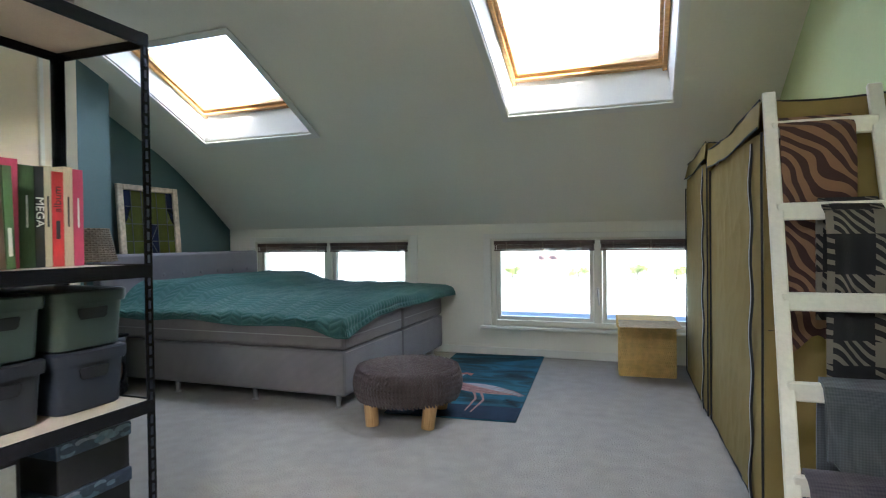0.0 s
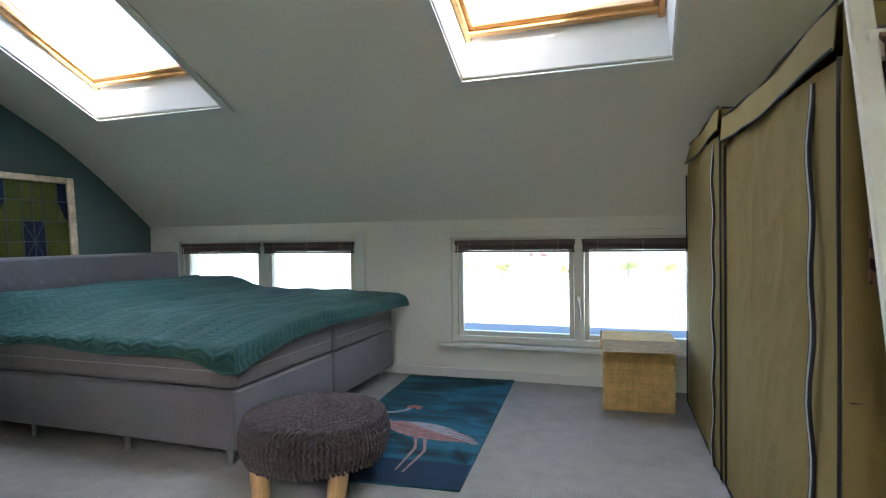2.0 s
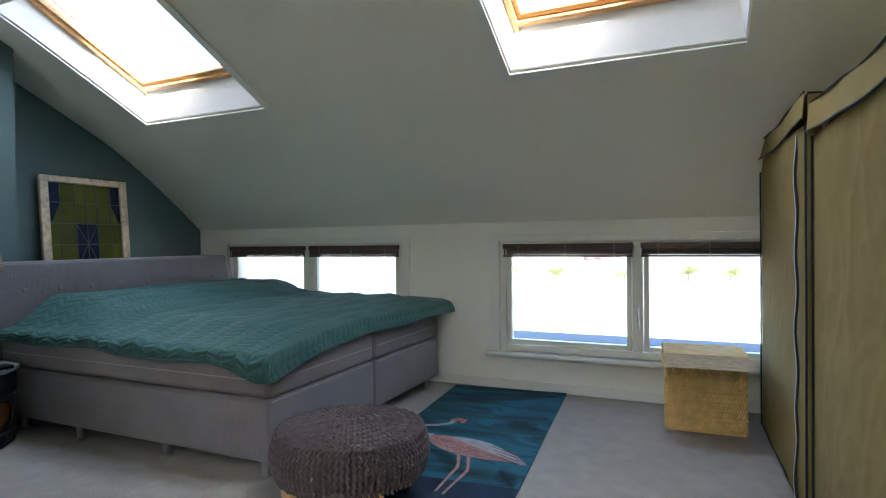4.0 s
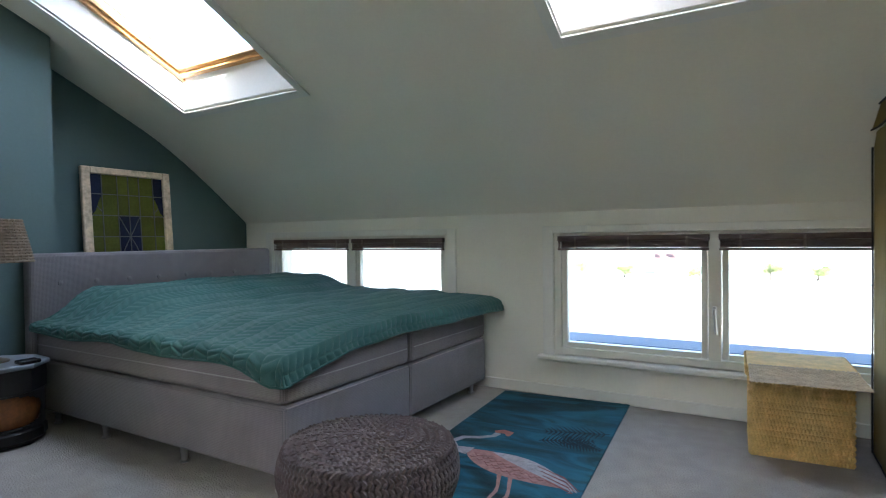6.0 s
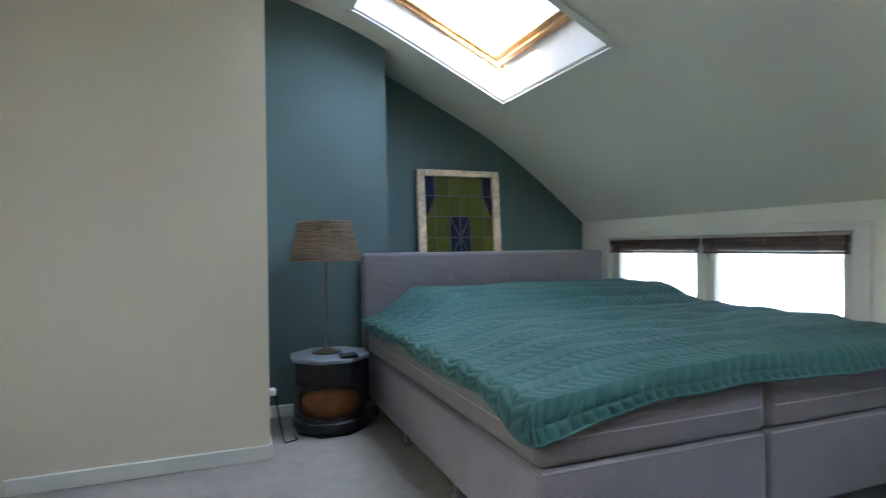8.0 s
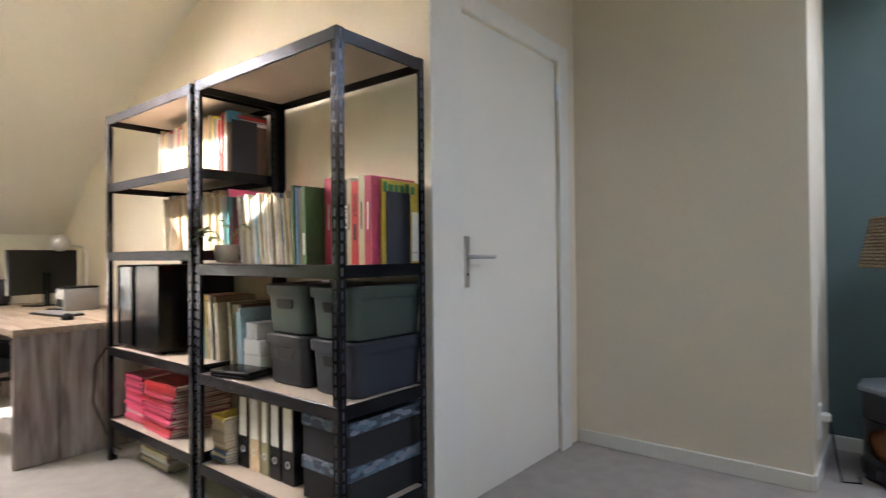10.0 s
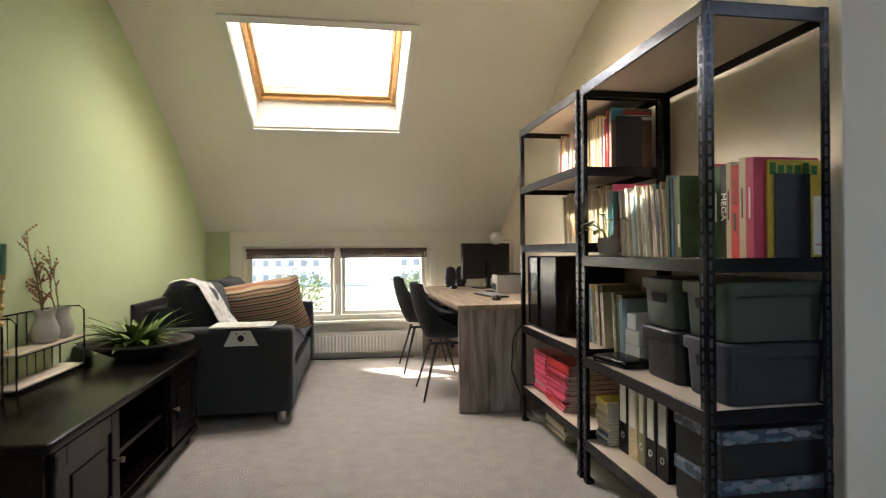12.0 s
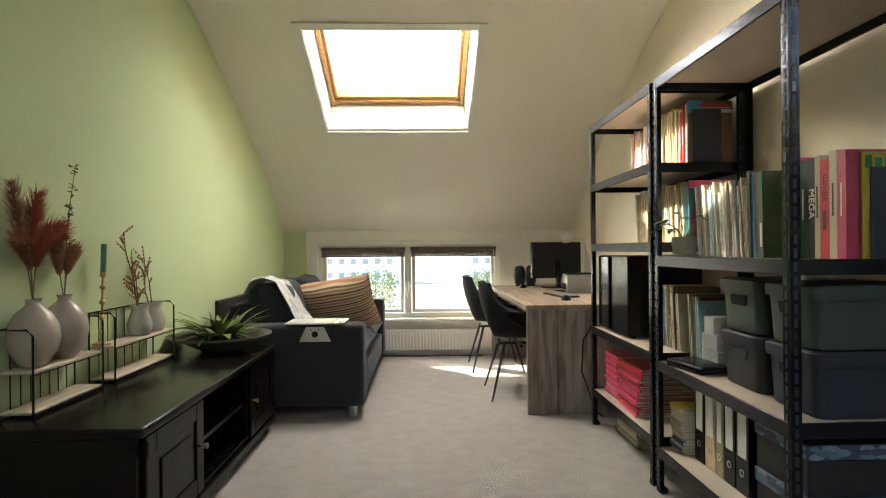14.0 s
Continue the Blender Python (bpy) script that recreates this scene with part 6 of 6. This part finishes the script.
part("side_panel", bx(0.01, QD, QL - 0.03, QL, 0.10, 0.49), M_EBONY, sb)
part("back_panel", bx(QD - 0.015, QD, 0.03, QL - 0.03, 0.10, 0.49), M_EBONY, sb)
part("bottom_board", bx(0.02, QD - 0.02, 0.03, QL - 0.03, 0.10, 0.118), M_EBONY, sb)
for y in (0.50, 1.08):
    part("divider", bx(0.01, QD - 0.02, y - 0.015, y + 0.015, 0.118, 0.49), M_EBONY, sb)
part("middle_shelf", bx(0.02, QD - 0.02, 0.515, 1.065, 0.29, 0.308), M_EBONY, sb)
for y0, y1 in ((0.035, 0.482), (1.098, 1.565)):
    dr = part("door", join(bx(-0.006, 0.012, y0, y0 + 0.07, 0.115, 0.483, 0.004), bx(-0.006, 0.012, y1 - 0.07, y1, 0.115, 0.483, 0.004), bx(-0.006, 0.012, y0 + 0.07, y1 - 0.07, 0.115, 0.185, 0.004), bx(-0.006, 0.012, y0 + 0.07, y1 - 0.07, 0.413, 0.483, 0.004)), M_EBONY, sb, "framed panel door")
    part("door_panel", join(bx(0.002, 0.010, y0 + 0.066, y1 - 0.066, 0.181, 0.417), bx(-0.004, 0.003, y0 + 0.11, y1 - 0.11, 0.225, 0.373, 0.003)), M_EBONY, dr)
    ky = y1 - 0.03 if y0 < 0.5 else y0 + 0.03
    part("knob", moved(lathe([(0.005, 0), (0.005, 0.012), (0.012, 0.018), (0.011, 0.026), (0.0, 0.029)], 14, False), pose(-0.006, ky, 0.30, 0, -90, 0)), M_BRONZE, dr, "small dark knob", True)
    hy = y0 + 0.002 if y0 < 0.5 else y1 - 0.002
    for z in (0.16, 0.44):
        part("hinge", moved(lathe([(0.005, 0), (0.005, 0.05)], 8), pose(-0.008, hy, z - 0.025)), M_BLACK, dr)
bf = None
for x, y in ((0.06, 0.07), (0.06, QL - 0.07), (QD - 0.06, 0.07), (QD - 0.06, QL - 0.07)):
    if bf:
        again(bf, sb, pose(x, y, 0))
    else:
        bf = part("bun_foot", lathe([(0.022, 0), (0.036, 0.012), (0.038, 0.03), (0.028, 0.048), (0.03, 0.056)], 18), M_EBONY, sb, "turned bun foot", True, pose(x, y, 0))

# ---- on the sideboard ----
ZS = 0.5255
M_PLY = wood("pale_plywood", (0.55, 0.44, 0.32), (0.70, 0.60, 0.47), along=1, scale=3, rough=0.6, per_object=0.05)


def wire_shelf(y0, y1, x0, label):
    """A two-tier wire stand with pale boards, x0 its front."""
    w = thing("wire_shelf", label, "wire shelf", pose(x0, y0, ZS), "wire shelves")
    L_, D2, Z1, Z2 = y1 - y0, 2.432 - x0, 0.146, 0.295
    for z in (0.012, Z1):
        part("board", bx(0.004, D2 - 0.004, 0.004, L_ - 0.004, z, z + 0.011, 0.004, 2), M_PLY, w, "pale wooden board")
    n = 9
    for k in range(n):
        y = 0.006 + (L_ - 0.012) * k / (n - 1)
        part("wire", tube([(0.0, y, 0.012), (D2, y, 0.012), (D2, y, Z2)], 0.0022, 6), M_BLACK, w)
    for y in (0.004, L_ - 0.004):
        part("side_wire", tube([(0.0, y, 0.0), (0.0, y, Z2 - 0.02), (0.02, y, Z2), (D2, y, Z2), (D2, y, 0.0), (0.0, y, 0.0)], 0.0038, 7), M_BLACK, w)
    for z in (Z1 - 0.002,):
        part("long_wire", tube([(0.0, 0, z), (0.0, L_, z)], 0.0025, 6), M_BLACK, w)
    part("long_wire", tube([(D2, 0, Z2), (D2, L_, Z2)], 0.0038, 7), M_BLACK, w)
    part("long_wire", tube([(0.0, 0, 0.010), (0.0, L_, 0.010)], 0.0025, 6), M_BLACK, w)
    return w


wire_shelf(-0.77, -0.36, 2.32, "black wire stand with two pale wooden boards")
wire_shelf(-1.42, -0.86, 2.325, "black wire stand with boards under jugs")
M_GLAZE = mat("greige_glaze", (0.45, 0.38, 0.31), 0.2, vary=0.10, scale=8, bump=0.05, bump_scale=30)
M_JUG = mat("ivory_glaze", (0.48, 0.45, 0.38), 0.25, vary=0.08, scale=8)
vase_profile = [(0.03, 0.0), (0.046, 0.004), (0.082, 0.06), (0.094, 0.115), (0.088, 0.165), (0.062, 0.215), (0.034, 0.24), (0.026, 0.25), (0.026, 0.266), (0.031, 0.272), (0.022, 0.272), (0.020, 0.25), (0.0, 0.22)]
VZ = ZS + 0.158
M_PAMPAS = mat("rust_pampas", (0.40, 0.11, 0.05), 0.95, vary=0.4, scale=30)
M_PAMPAS2 = mat("brown_pampas", (0.38, 0.18, 0.085), 0.95, vary=0.4, scale=30)
M_STALK = mat("dry_stalk", (0.18, 0.11, 0.06), 0.9, vary=0.3)


def plume(base, tip, bend, length, width, material, seed, parent):
    """A feathery seed head of many fine hairs along a bent stalk."""
    r = random.Random(seed)
    base, tip, bend = Vector(base), Vector(tip), Vector(bend)
    def at(t):
        return base * (1 - t) ** 2 + bend * 2 * t * (1 - t) + tip * t * t
    part("stalk", tube([at(i / 10) for i in range(11)], [0.0022 - 0.0012 * i / 10 for i in range(11)], 5), M_STALK, parent)
    verts, faces = [], []
    for k in range(1000):
        t = 1 - length * r.random() ** 0.8
        p = at(t)
        d = (at(min(1, t + 0.02)) - at(max(0, t - 0.02))).normalized()
        q = r.uniform(0, 2 * math.pi)
        side = d.cross(Vector((math.cos(q), math.sin(q), 0.3))).normalized()
        f = (1 - t) / length
        w = width * (0.35 + 0.9 * math.sin(math.pi * min(1, 0.12 + f * 0.88)) ** 0.8) * r.uniform(0.5, 1.1)
        e = p + side * w + d * w * r.uniform(0.6, 1.6)
        mid = p + side * w * 0.55 + d * w * 0.35
        n = side.cross(d) * 0.0014
        i0 = len(verts)
        verts.extend((p - n, p + n, mid + n, mid - n, e))
        faces.extend(((i0, i0 + 1, i0 + 2, i0 + 3), (i0 + 3, i0 + 2, i0 + 4)))
    me = bpy.data.meshes.new("plume"); me.from_pydata([tuple(v) for v in verts], [], faces)
    bm = bmesh.new(); bm.from_mesh(me); bpy.data.meshes.remove(me)
    tagged(part("plume", bm, material, parent, "feathery dried seed head"), kind="stuff")


for x, y, s, seed in ((2.38, -0.456, 0.86, 1), (2.385, -0.632, 0.86, 2)):
    vs = thing("vase", "greige glazed bottle vase holding dried pampas", "vase", pose(x, y, VZ), "glazed vases")
    part("body", lathe([(r * s, z * s) for r, z in vase_profile], 36, False), M_GLAZE, vs, "", True)
    z = 0.21
    if seed == 1:
        plume((0, 0, z), (-0.02, 0.13, 0.62), (-0.01, 0.05, 0.42), 0.66, 0.036, M_PAMPAS2, 3, vs)
        plume((0, 0, z), (-0.05, 0.15, 0.44), (-0.02, 0.03, 0.40), 0.62, 0.034, M_PAMPAS2, 8, vs)
        plume((0, 0, z), (0.0, -0.03, 0.60), (0.0, 0.03, 0.42), 0.62, 0.040, M_PAMPAS, 4, vs)
        plume((0, 0, z), (-0.01, -0.13, 0.47), (0.0, 0.0, 0.46), 0.70, 0.046, M_PAMPAS, 7, vs)
    else:
        plume((0, 0, z), (0.01, 0.04, 0.46), (0.0, 0.04, 0.36), 0.66, 0.036, M_PAMPAS2, 5, vs)
        plume((0, 0, z), (0.0, -0.06, 0.40), (0.0, -0.01, 0.35), 0.6, 0.035, M_PAMPAS2, 6, vs)
        part("stalk", tube([(0, 0, z), (0.0, -0.02, 0.5), (0.0, -0.075, 0.74)], [0.002, 0.0018, 0.001], 5), M_STALK, vs)
        r6 = random.Random(2)
        for k in range(42):
            t = r6.uniform(0.3, 1)
            p = Vector((0, 0, z)) * (1 - t) ** 2 + Vector((0, -0.01, 0.5)) * 2 * t * (1 - t) + Vector((0, -0.075, 0.74)) * t * t
            part("seed_pod", moved(leaf(0.016, 0.009), Matrix.Translation(p + Vector((r6.uniform(-0.012, 0.012), r6.uniform(-0.016, 0.016), 0))) @ pose(0, 0, 0, r6.uniform(-60, 60), r6.uniform(-70, 10), r6.uniform(0, 360))), M_STALK, vs)

cd = thing("candle_holder", "slim brass candlestick with a sage green candle", "candlestick", pose(2.40, -0.895, VZ, 2, -1, 0))
M_BRASS = mat("worn_brass", (0.55, 0.38, 0.16), 0.3, 1.0, vary=0.15)
prof = [(0.035, 0), (0.036, 0.006), (0.012, 0.012), (0.005, 0.02)]
for k in range(4):
    z0 = 0.05 + k * 0.065
    prof += [(0.005, z0 - 0.012), (0.012, z0 - 0.004), (0.012, z0 + 0.004), (0.005, z0 + 0.012)]
prof += [(0.005, 0.285), (0.013, 0.29), (0.013, 0.308)]
part("stick", lathe(prof, 18), M_BRASS, cd, "turned brass stem", True)
part("candle", lathe([(0.0115, 0.298), (0.0115, 0.425), (0.008, 0.429), (0.0, 0.43)], 16, False), mat("sage_candle_wax", (0.10, 0.23, 0.14), 0.5, vary=0.1), cd, "ribbed sage green candle", True)

jug_profile = [(0.03, 0), (0.046, 0.004), (0.056, 0.035), (0.054, 0.06), (0.040, 0.10), (0.036, 0.118), (0.044, 0.142), (0.039, 0.142), (0.032, 0.118), (0.0, 0.06)]
for x, y, seed in ((2.375, -1.17, 1), (2.38, -1.31, 2)):
    jg = thing("jug", "ivory glazed jug with bare budding twigs", "jug", pose(x, y, VZ, 0, 0, -70), "ivory jugs")
    part("body", lathe(jug_profile, 28, False), M_JUG, jg, "", True)
    part("handle", tube([(0.040, 0, 0.125), (0.068, 0, 0.13), (0.082, 0, 0.10), (0.076, 0, 0.06), (0.052, 0, 0.045)], 0.006, 8), M_JUG, jg, "", True)
    r7 = random.Random(seed)
    for b in range(3 if seed == 1 else 2):
        tip = Vector((r7.uniform(-0.14, 0.12), 0.02 + r7.uniform(-0.03, 0.05), 0.52 - 0.05 * seed - 0.06 * b))
        mid = tip * 0.5 + Vector((r7.uniform(-0.03, 0.03), r7.uniform(-0.02, 0.02), 0.02))
        tw = part("twig", tube([(0, 0, 0.06), mid, tip], [0.0035, 0.0025, 0.001], 6), M_STALK, jg, "thin dark twig")
        for k in range(11):
            t = r7.uniform(0.35, 1)
            p = Vector((0, 0, 0.06)).lerp(mid, t * 2) if t < 0.5 else mid.lerp(tip, t * 2 - 1)
            e = p + Vector((r7.uniform(-0.07, 0.07), r7.uniform(-0.05, 0.05), r7.uniform(0.02, 0.08)))
            part("side_twig", tube([p, p.lerp(e, 0.5) + Vector((0, 0, 0.008)), e], [0.0015, 0.0012, 0.0008], 5), M_STALK, tw)
            for j in range(4):
                q = p.lerp(e, (j + 1) / 4)
                part("bud", moved(lathe([(0.0, -0.006), (0.0042, -0.001), (0.0045, 0.003), (0.0, 0.008)], 6, False), Matrix.Translation(q + Vector((0.002, 0.002, 0.002)))), M_PAMPAS2, tw)

bowl = thing("planter_bowl", "wide dark wooden bowl of green succulents", "planter", pose(2.17, -1.66, ZS))
part("bowl", lathe([(0.0, 0.0), (0.10, 0.0), (0.13, 0.012), (0.22, 0.06), (0.265, 0.085), (0.275, 0.085), (0.272, 0.075), (0.20, 0.062), (0.19, 0.055), (0.0, 0.05)], 48, False), mat("grey_brown_bowl", (0.06, 0.05, 0.045), 0.6, vary=0.3, scale=12, bump=0.2, bump_scale=40), bowl, "shallow wide bowl", True)
part("soil", lathe([(0.0, 0.068), (0.10, 0.07), (0.195, 0.061)], 32, False), mat("dark_soil", (0.05, 0.033, 0.022), 0.95, vary=0.4, scale=30, bump=0.8, bump_scale=80), bowl)
r8 = random.Random(5)
M_SUCC = mat("green_succulent", (0.13, 0.19, 0.035), 0.45, vary=0.3, scale=14, per_object=0.35)
leaf_meshes = []
for k in range(85):
    a = r8.uniform(0, 360)
    rad0 = r8.uniform(0.0, 0.11)
    c = (rad0 * math.cos(radians(a)), rad0 * math.sin(radians(a)) * 1.1, 0.066)
    ln = r8.uniform(0.10, 0.19)
    at = Matrix.Translation(c) @ pose(0, 0, 0, 0, r8.uniform(-85, -38), a + r8.uniform(-30, 30)) @ Matrix.Diagonal((ln, 0.14 * r8.uniform(0.8, 1.3), ln, 1))
    if leaf_meshes:
        again(leaf_meshes[0], bowl, at)
    else:
        leaf_meshes.append(part("leaf", leaf(1.0, 0.24, 0.85), M_SUCC, bowl, "", True, at))
for k in range(3):
    part("leaf", leaf(0.17, 0.016, 0.25), M_SUCC, bowl, "", True, Matrix.Translation((0.02 * k, -0.05 + 0.03 * k, 0.066)) @ pose(0, 0, 0, 0, -75 + 6 * k, 200 + 50 * k))

# ---- outside the windows ----
M_BRICKOUT = mat("far_brick", (0.30, 0.17, 0.12), 0.9, vary=0.2, scale=1.0, fine=6)
M_PALEOUT = mat("far_render", (0.82, 0.80, 0.78), 0.9, vary=0.1, scale=1.0)
M_ROOFOUT = mat("far_roof_tiles", (0.16, 0.10, 0.08), 0.9, vary=0.2, scale=2.0)
M_PANEOUT = mat("far_window_glass", (0.30, 0.32, 0.34), 0.1)
M_ZINC = mat("blue_grey_zinc", (0.06, 0.07, 0.09), 0.6, 0.0, vary=0.12, scale=4)
setting("roof_ledge", bx(-3.2, 3.0, Y_NORTH + 0.27, Y_NORTH + 0.62, 0.29, 0.345, 0.004), M_ZINC, "blue-grey zinc roof edge outside the window", "roof edge")
setting("roof_slope", prism([(Y_NORTH + 0.27, -0.4), (Y_NORTH + 0.62, -0.4), (Y_NORTH + 0.62, 0.289), (Y_NORTH + 0.27, 0.289)], 0, -3.2, 3.0), M_ROOFOUT, "roof parapet under the zinc edge", "roof")


def house(x, y, w, d, h, rz, material, label):
    hs = thing("house", label, "house", pose(x, y, -5.6, 0, 0, rz), "houses across the way")
    part("wall", bx(-w / 2, w / 2, -d / 2, d / 2, 0, h), material, hs)
    part("roof", prism([(-d / 2 - 0.4, h), (d / 2 + 0.4, h), (0, h + d * 0.45)], 0, -w / 2 - 0.3, w / 2 + 0.3), M_ROOFOUT, hs)
    for s in (-1, 1):
        for i in range(int(w // 2.4)):
            for z in (0.9, 3.7):
                xx = -w / 2 + 1.3 + i * 2.4
                wn_ = part("window", bx(xx - 0.6, xx + 0.6, s * d / 2 - 0.03, s * d / 2 + 0.03, z, z + 1.3), M_PVC, hs)
                part("pane", bx(xx - 0.52, xx + 0.52, s * d / 2 - 0.04, s * d / 2 + 0.04, z + 0.08, z + 1.22), M_PANEOUT, wn_)


house(-14, -112, 16, 8, 5.6, 4, M_PALEOUT, "pale row house with white windows across the street")
house(14, -115, 15, 8, 5.6, -3, M_PALEOUT, "pale rendered row house with white windows")
house(-42, -118, 14, 8, 5.8, 8, M_BRICKOUT, "brick row house further along the street")
house(-14, 108, 6, 5, 1.8, 5, M_PALEOUT, "low pale shed beyond the field")
house(38, 60, 10, 8, 5.4, -30, M_BRICKOUT, "brick house at the edge of the field")

M_CARPAINT = mat("silver_car_paint", (0.30, 0.31, 0.33), 0.25, 0.5, per_object=0.4)
M_TYRE = mat("tyre_rubber", (0.02, 0.02, 0.02), 0.8)


def car(x, y, rz):
    c = thing("parked_car", "silver hatchback parked along the street", "car", pose(x, y, -5.6, 0, 0, rz), "parked cars")
    part("body", prism([(-2.05, 0.28), (2.05, 0.28), (2.1, 0.75), (1.2, 0.9), (0.55, 1.42), (-1.3, 1.45), (-2.0, 0.95)], 1, -0.85, 0.85), M_CARPAINT, c)
    part("side_glass", prism([(-1.75, 0.97), (1.0, 0.93), (0.5, 1.34), (-1.25, 1.37)], 1, -0.86, 0.86), M_PANEOUT, c)
    for wx in (-1.3, 1.3):
        for wy in (-0.8, 0.8):
            wh = part("wheel", moved(lathe([(0.31, -0.1), (0.32, -0.07), (0.32, 0.07), (0.31, 0.1)], 20), pose(wx, wy, 0.32, 90)), M_TYRE, c)
            part("rim", moved(lathe([(0.2, -0.105), (0.2, 0.105)], 16), pose(wx, wy, 0.32, 90)), M_CHROME, wh)


for x, y, rz in ((2.5, -21, 2), (-2.6, -20.5, 178), (7.5, -21.4, 1)):
    car(x, y, rz)

M_TREELEAF = mat("outdoor_leaves", (0.20, 0.24, 0.08), 0.8, vary=0.4, scale=1.0, per_object=0.3)
M_BARK = mat("tree_bark", (0.10, 0.08, 0.06), 0.95, vary=0.3, scale=3)


def tree(x, y, h, spread, seed):
    t = thing("tree", "leafy young tree standing in the open", "tree", pose(x, y, -5.6), "trees outside")
    r = random.Random(seed)
    limbs = [tube([(0, 0, 0), (0.05, 0, h * 0.35), (0.0, 0.05, h * 0.8)], [0.14, 0.10, 0.03], 8)]
    tips = []
    for k in range(9):
        a = r.uniform(0, 6.28); z = h * r.uniform(0.3, 0.7)
        e = Vector((spread * 0.7 * math.cos(a), spread * 0.7 * math.sin(a), z + h * r.uniform(0.1, 0.3)))
        limbs.append(tube([(0, 0, z), e * 0.5 + Vector((0, 0, z * 0.5)), e], [0.05, 0.035, 0.012], 6)); tips.append(e)
    part("trunk", join(*limbs), M_BARK, t)
    verts, faces = [], []
    for k in range(1500):
        c = r.choice(tips) + Vector((r.gauss(0, spread * 0.28), r.gauss(0, spread * 0.28), r.gauss(0, h * 0.1)))
        u = Vector((r.uniform(-1, 1), r.uniform(-1, 1), r.uniform(-1, 1))).normalized() * r.uniform(0.08, 0.16)
        w = u.cross(Vector((r.uniform(-1, 1), r.uniform(-1, 1), 1))).normalized() * 0.07
        i0 = len(verts)
        verts.extend((c - u, c + w, c + u, c - w)); faces.append((i0, i0 + 1, i0 + 2, i0 + 3))
    me = bpy.data.meshes.new("crown"); me.from_pydata([tuple(v) for v in verts], [], faces)
    bm = bmesh.new(); bm.from_mesh(me); bpy.data.meshes.remove(me)
    tagged(part("crown", bm, M_TREELEAF, t), kind="stuff")


for k, (x, y, h, sp) in enumerate(((-26, 92, 2.4, 1.6), (-20, 96, 2.0, 1.5), (-8, 90, 2.2, 1.6), (1, 94, 2.4, 1.4), (7, 98, 2.0, 1.5), (15, 90, 3.0, 1.8), (30, 80, 4.0, 2.4), (4.8, -42, 5.2, 1.6), (-5, -52, 5.0, 2.0))):
    tree(x, y, h, sp, k)
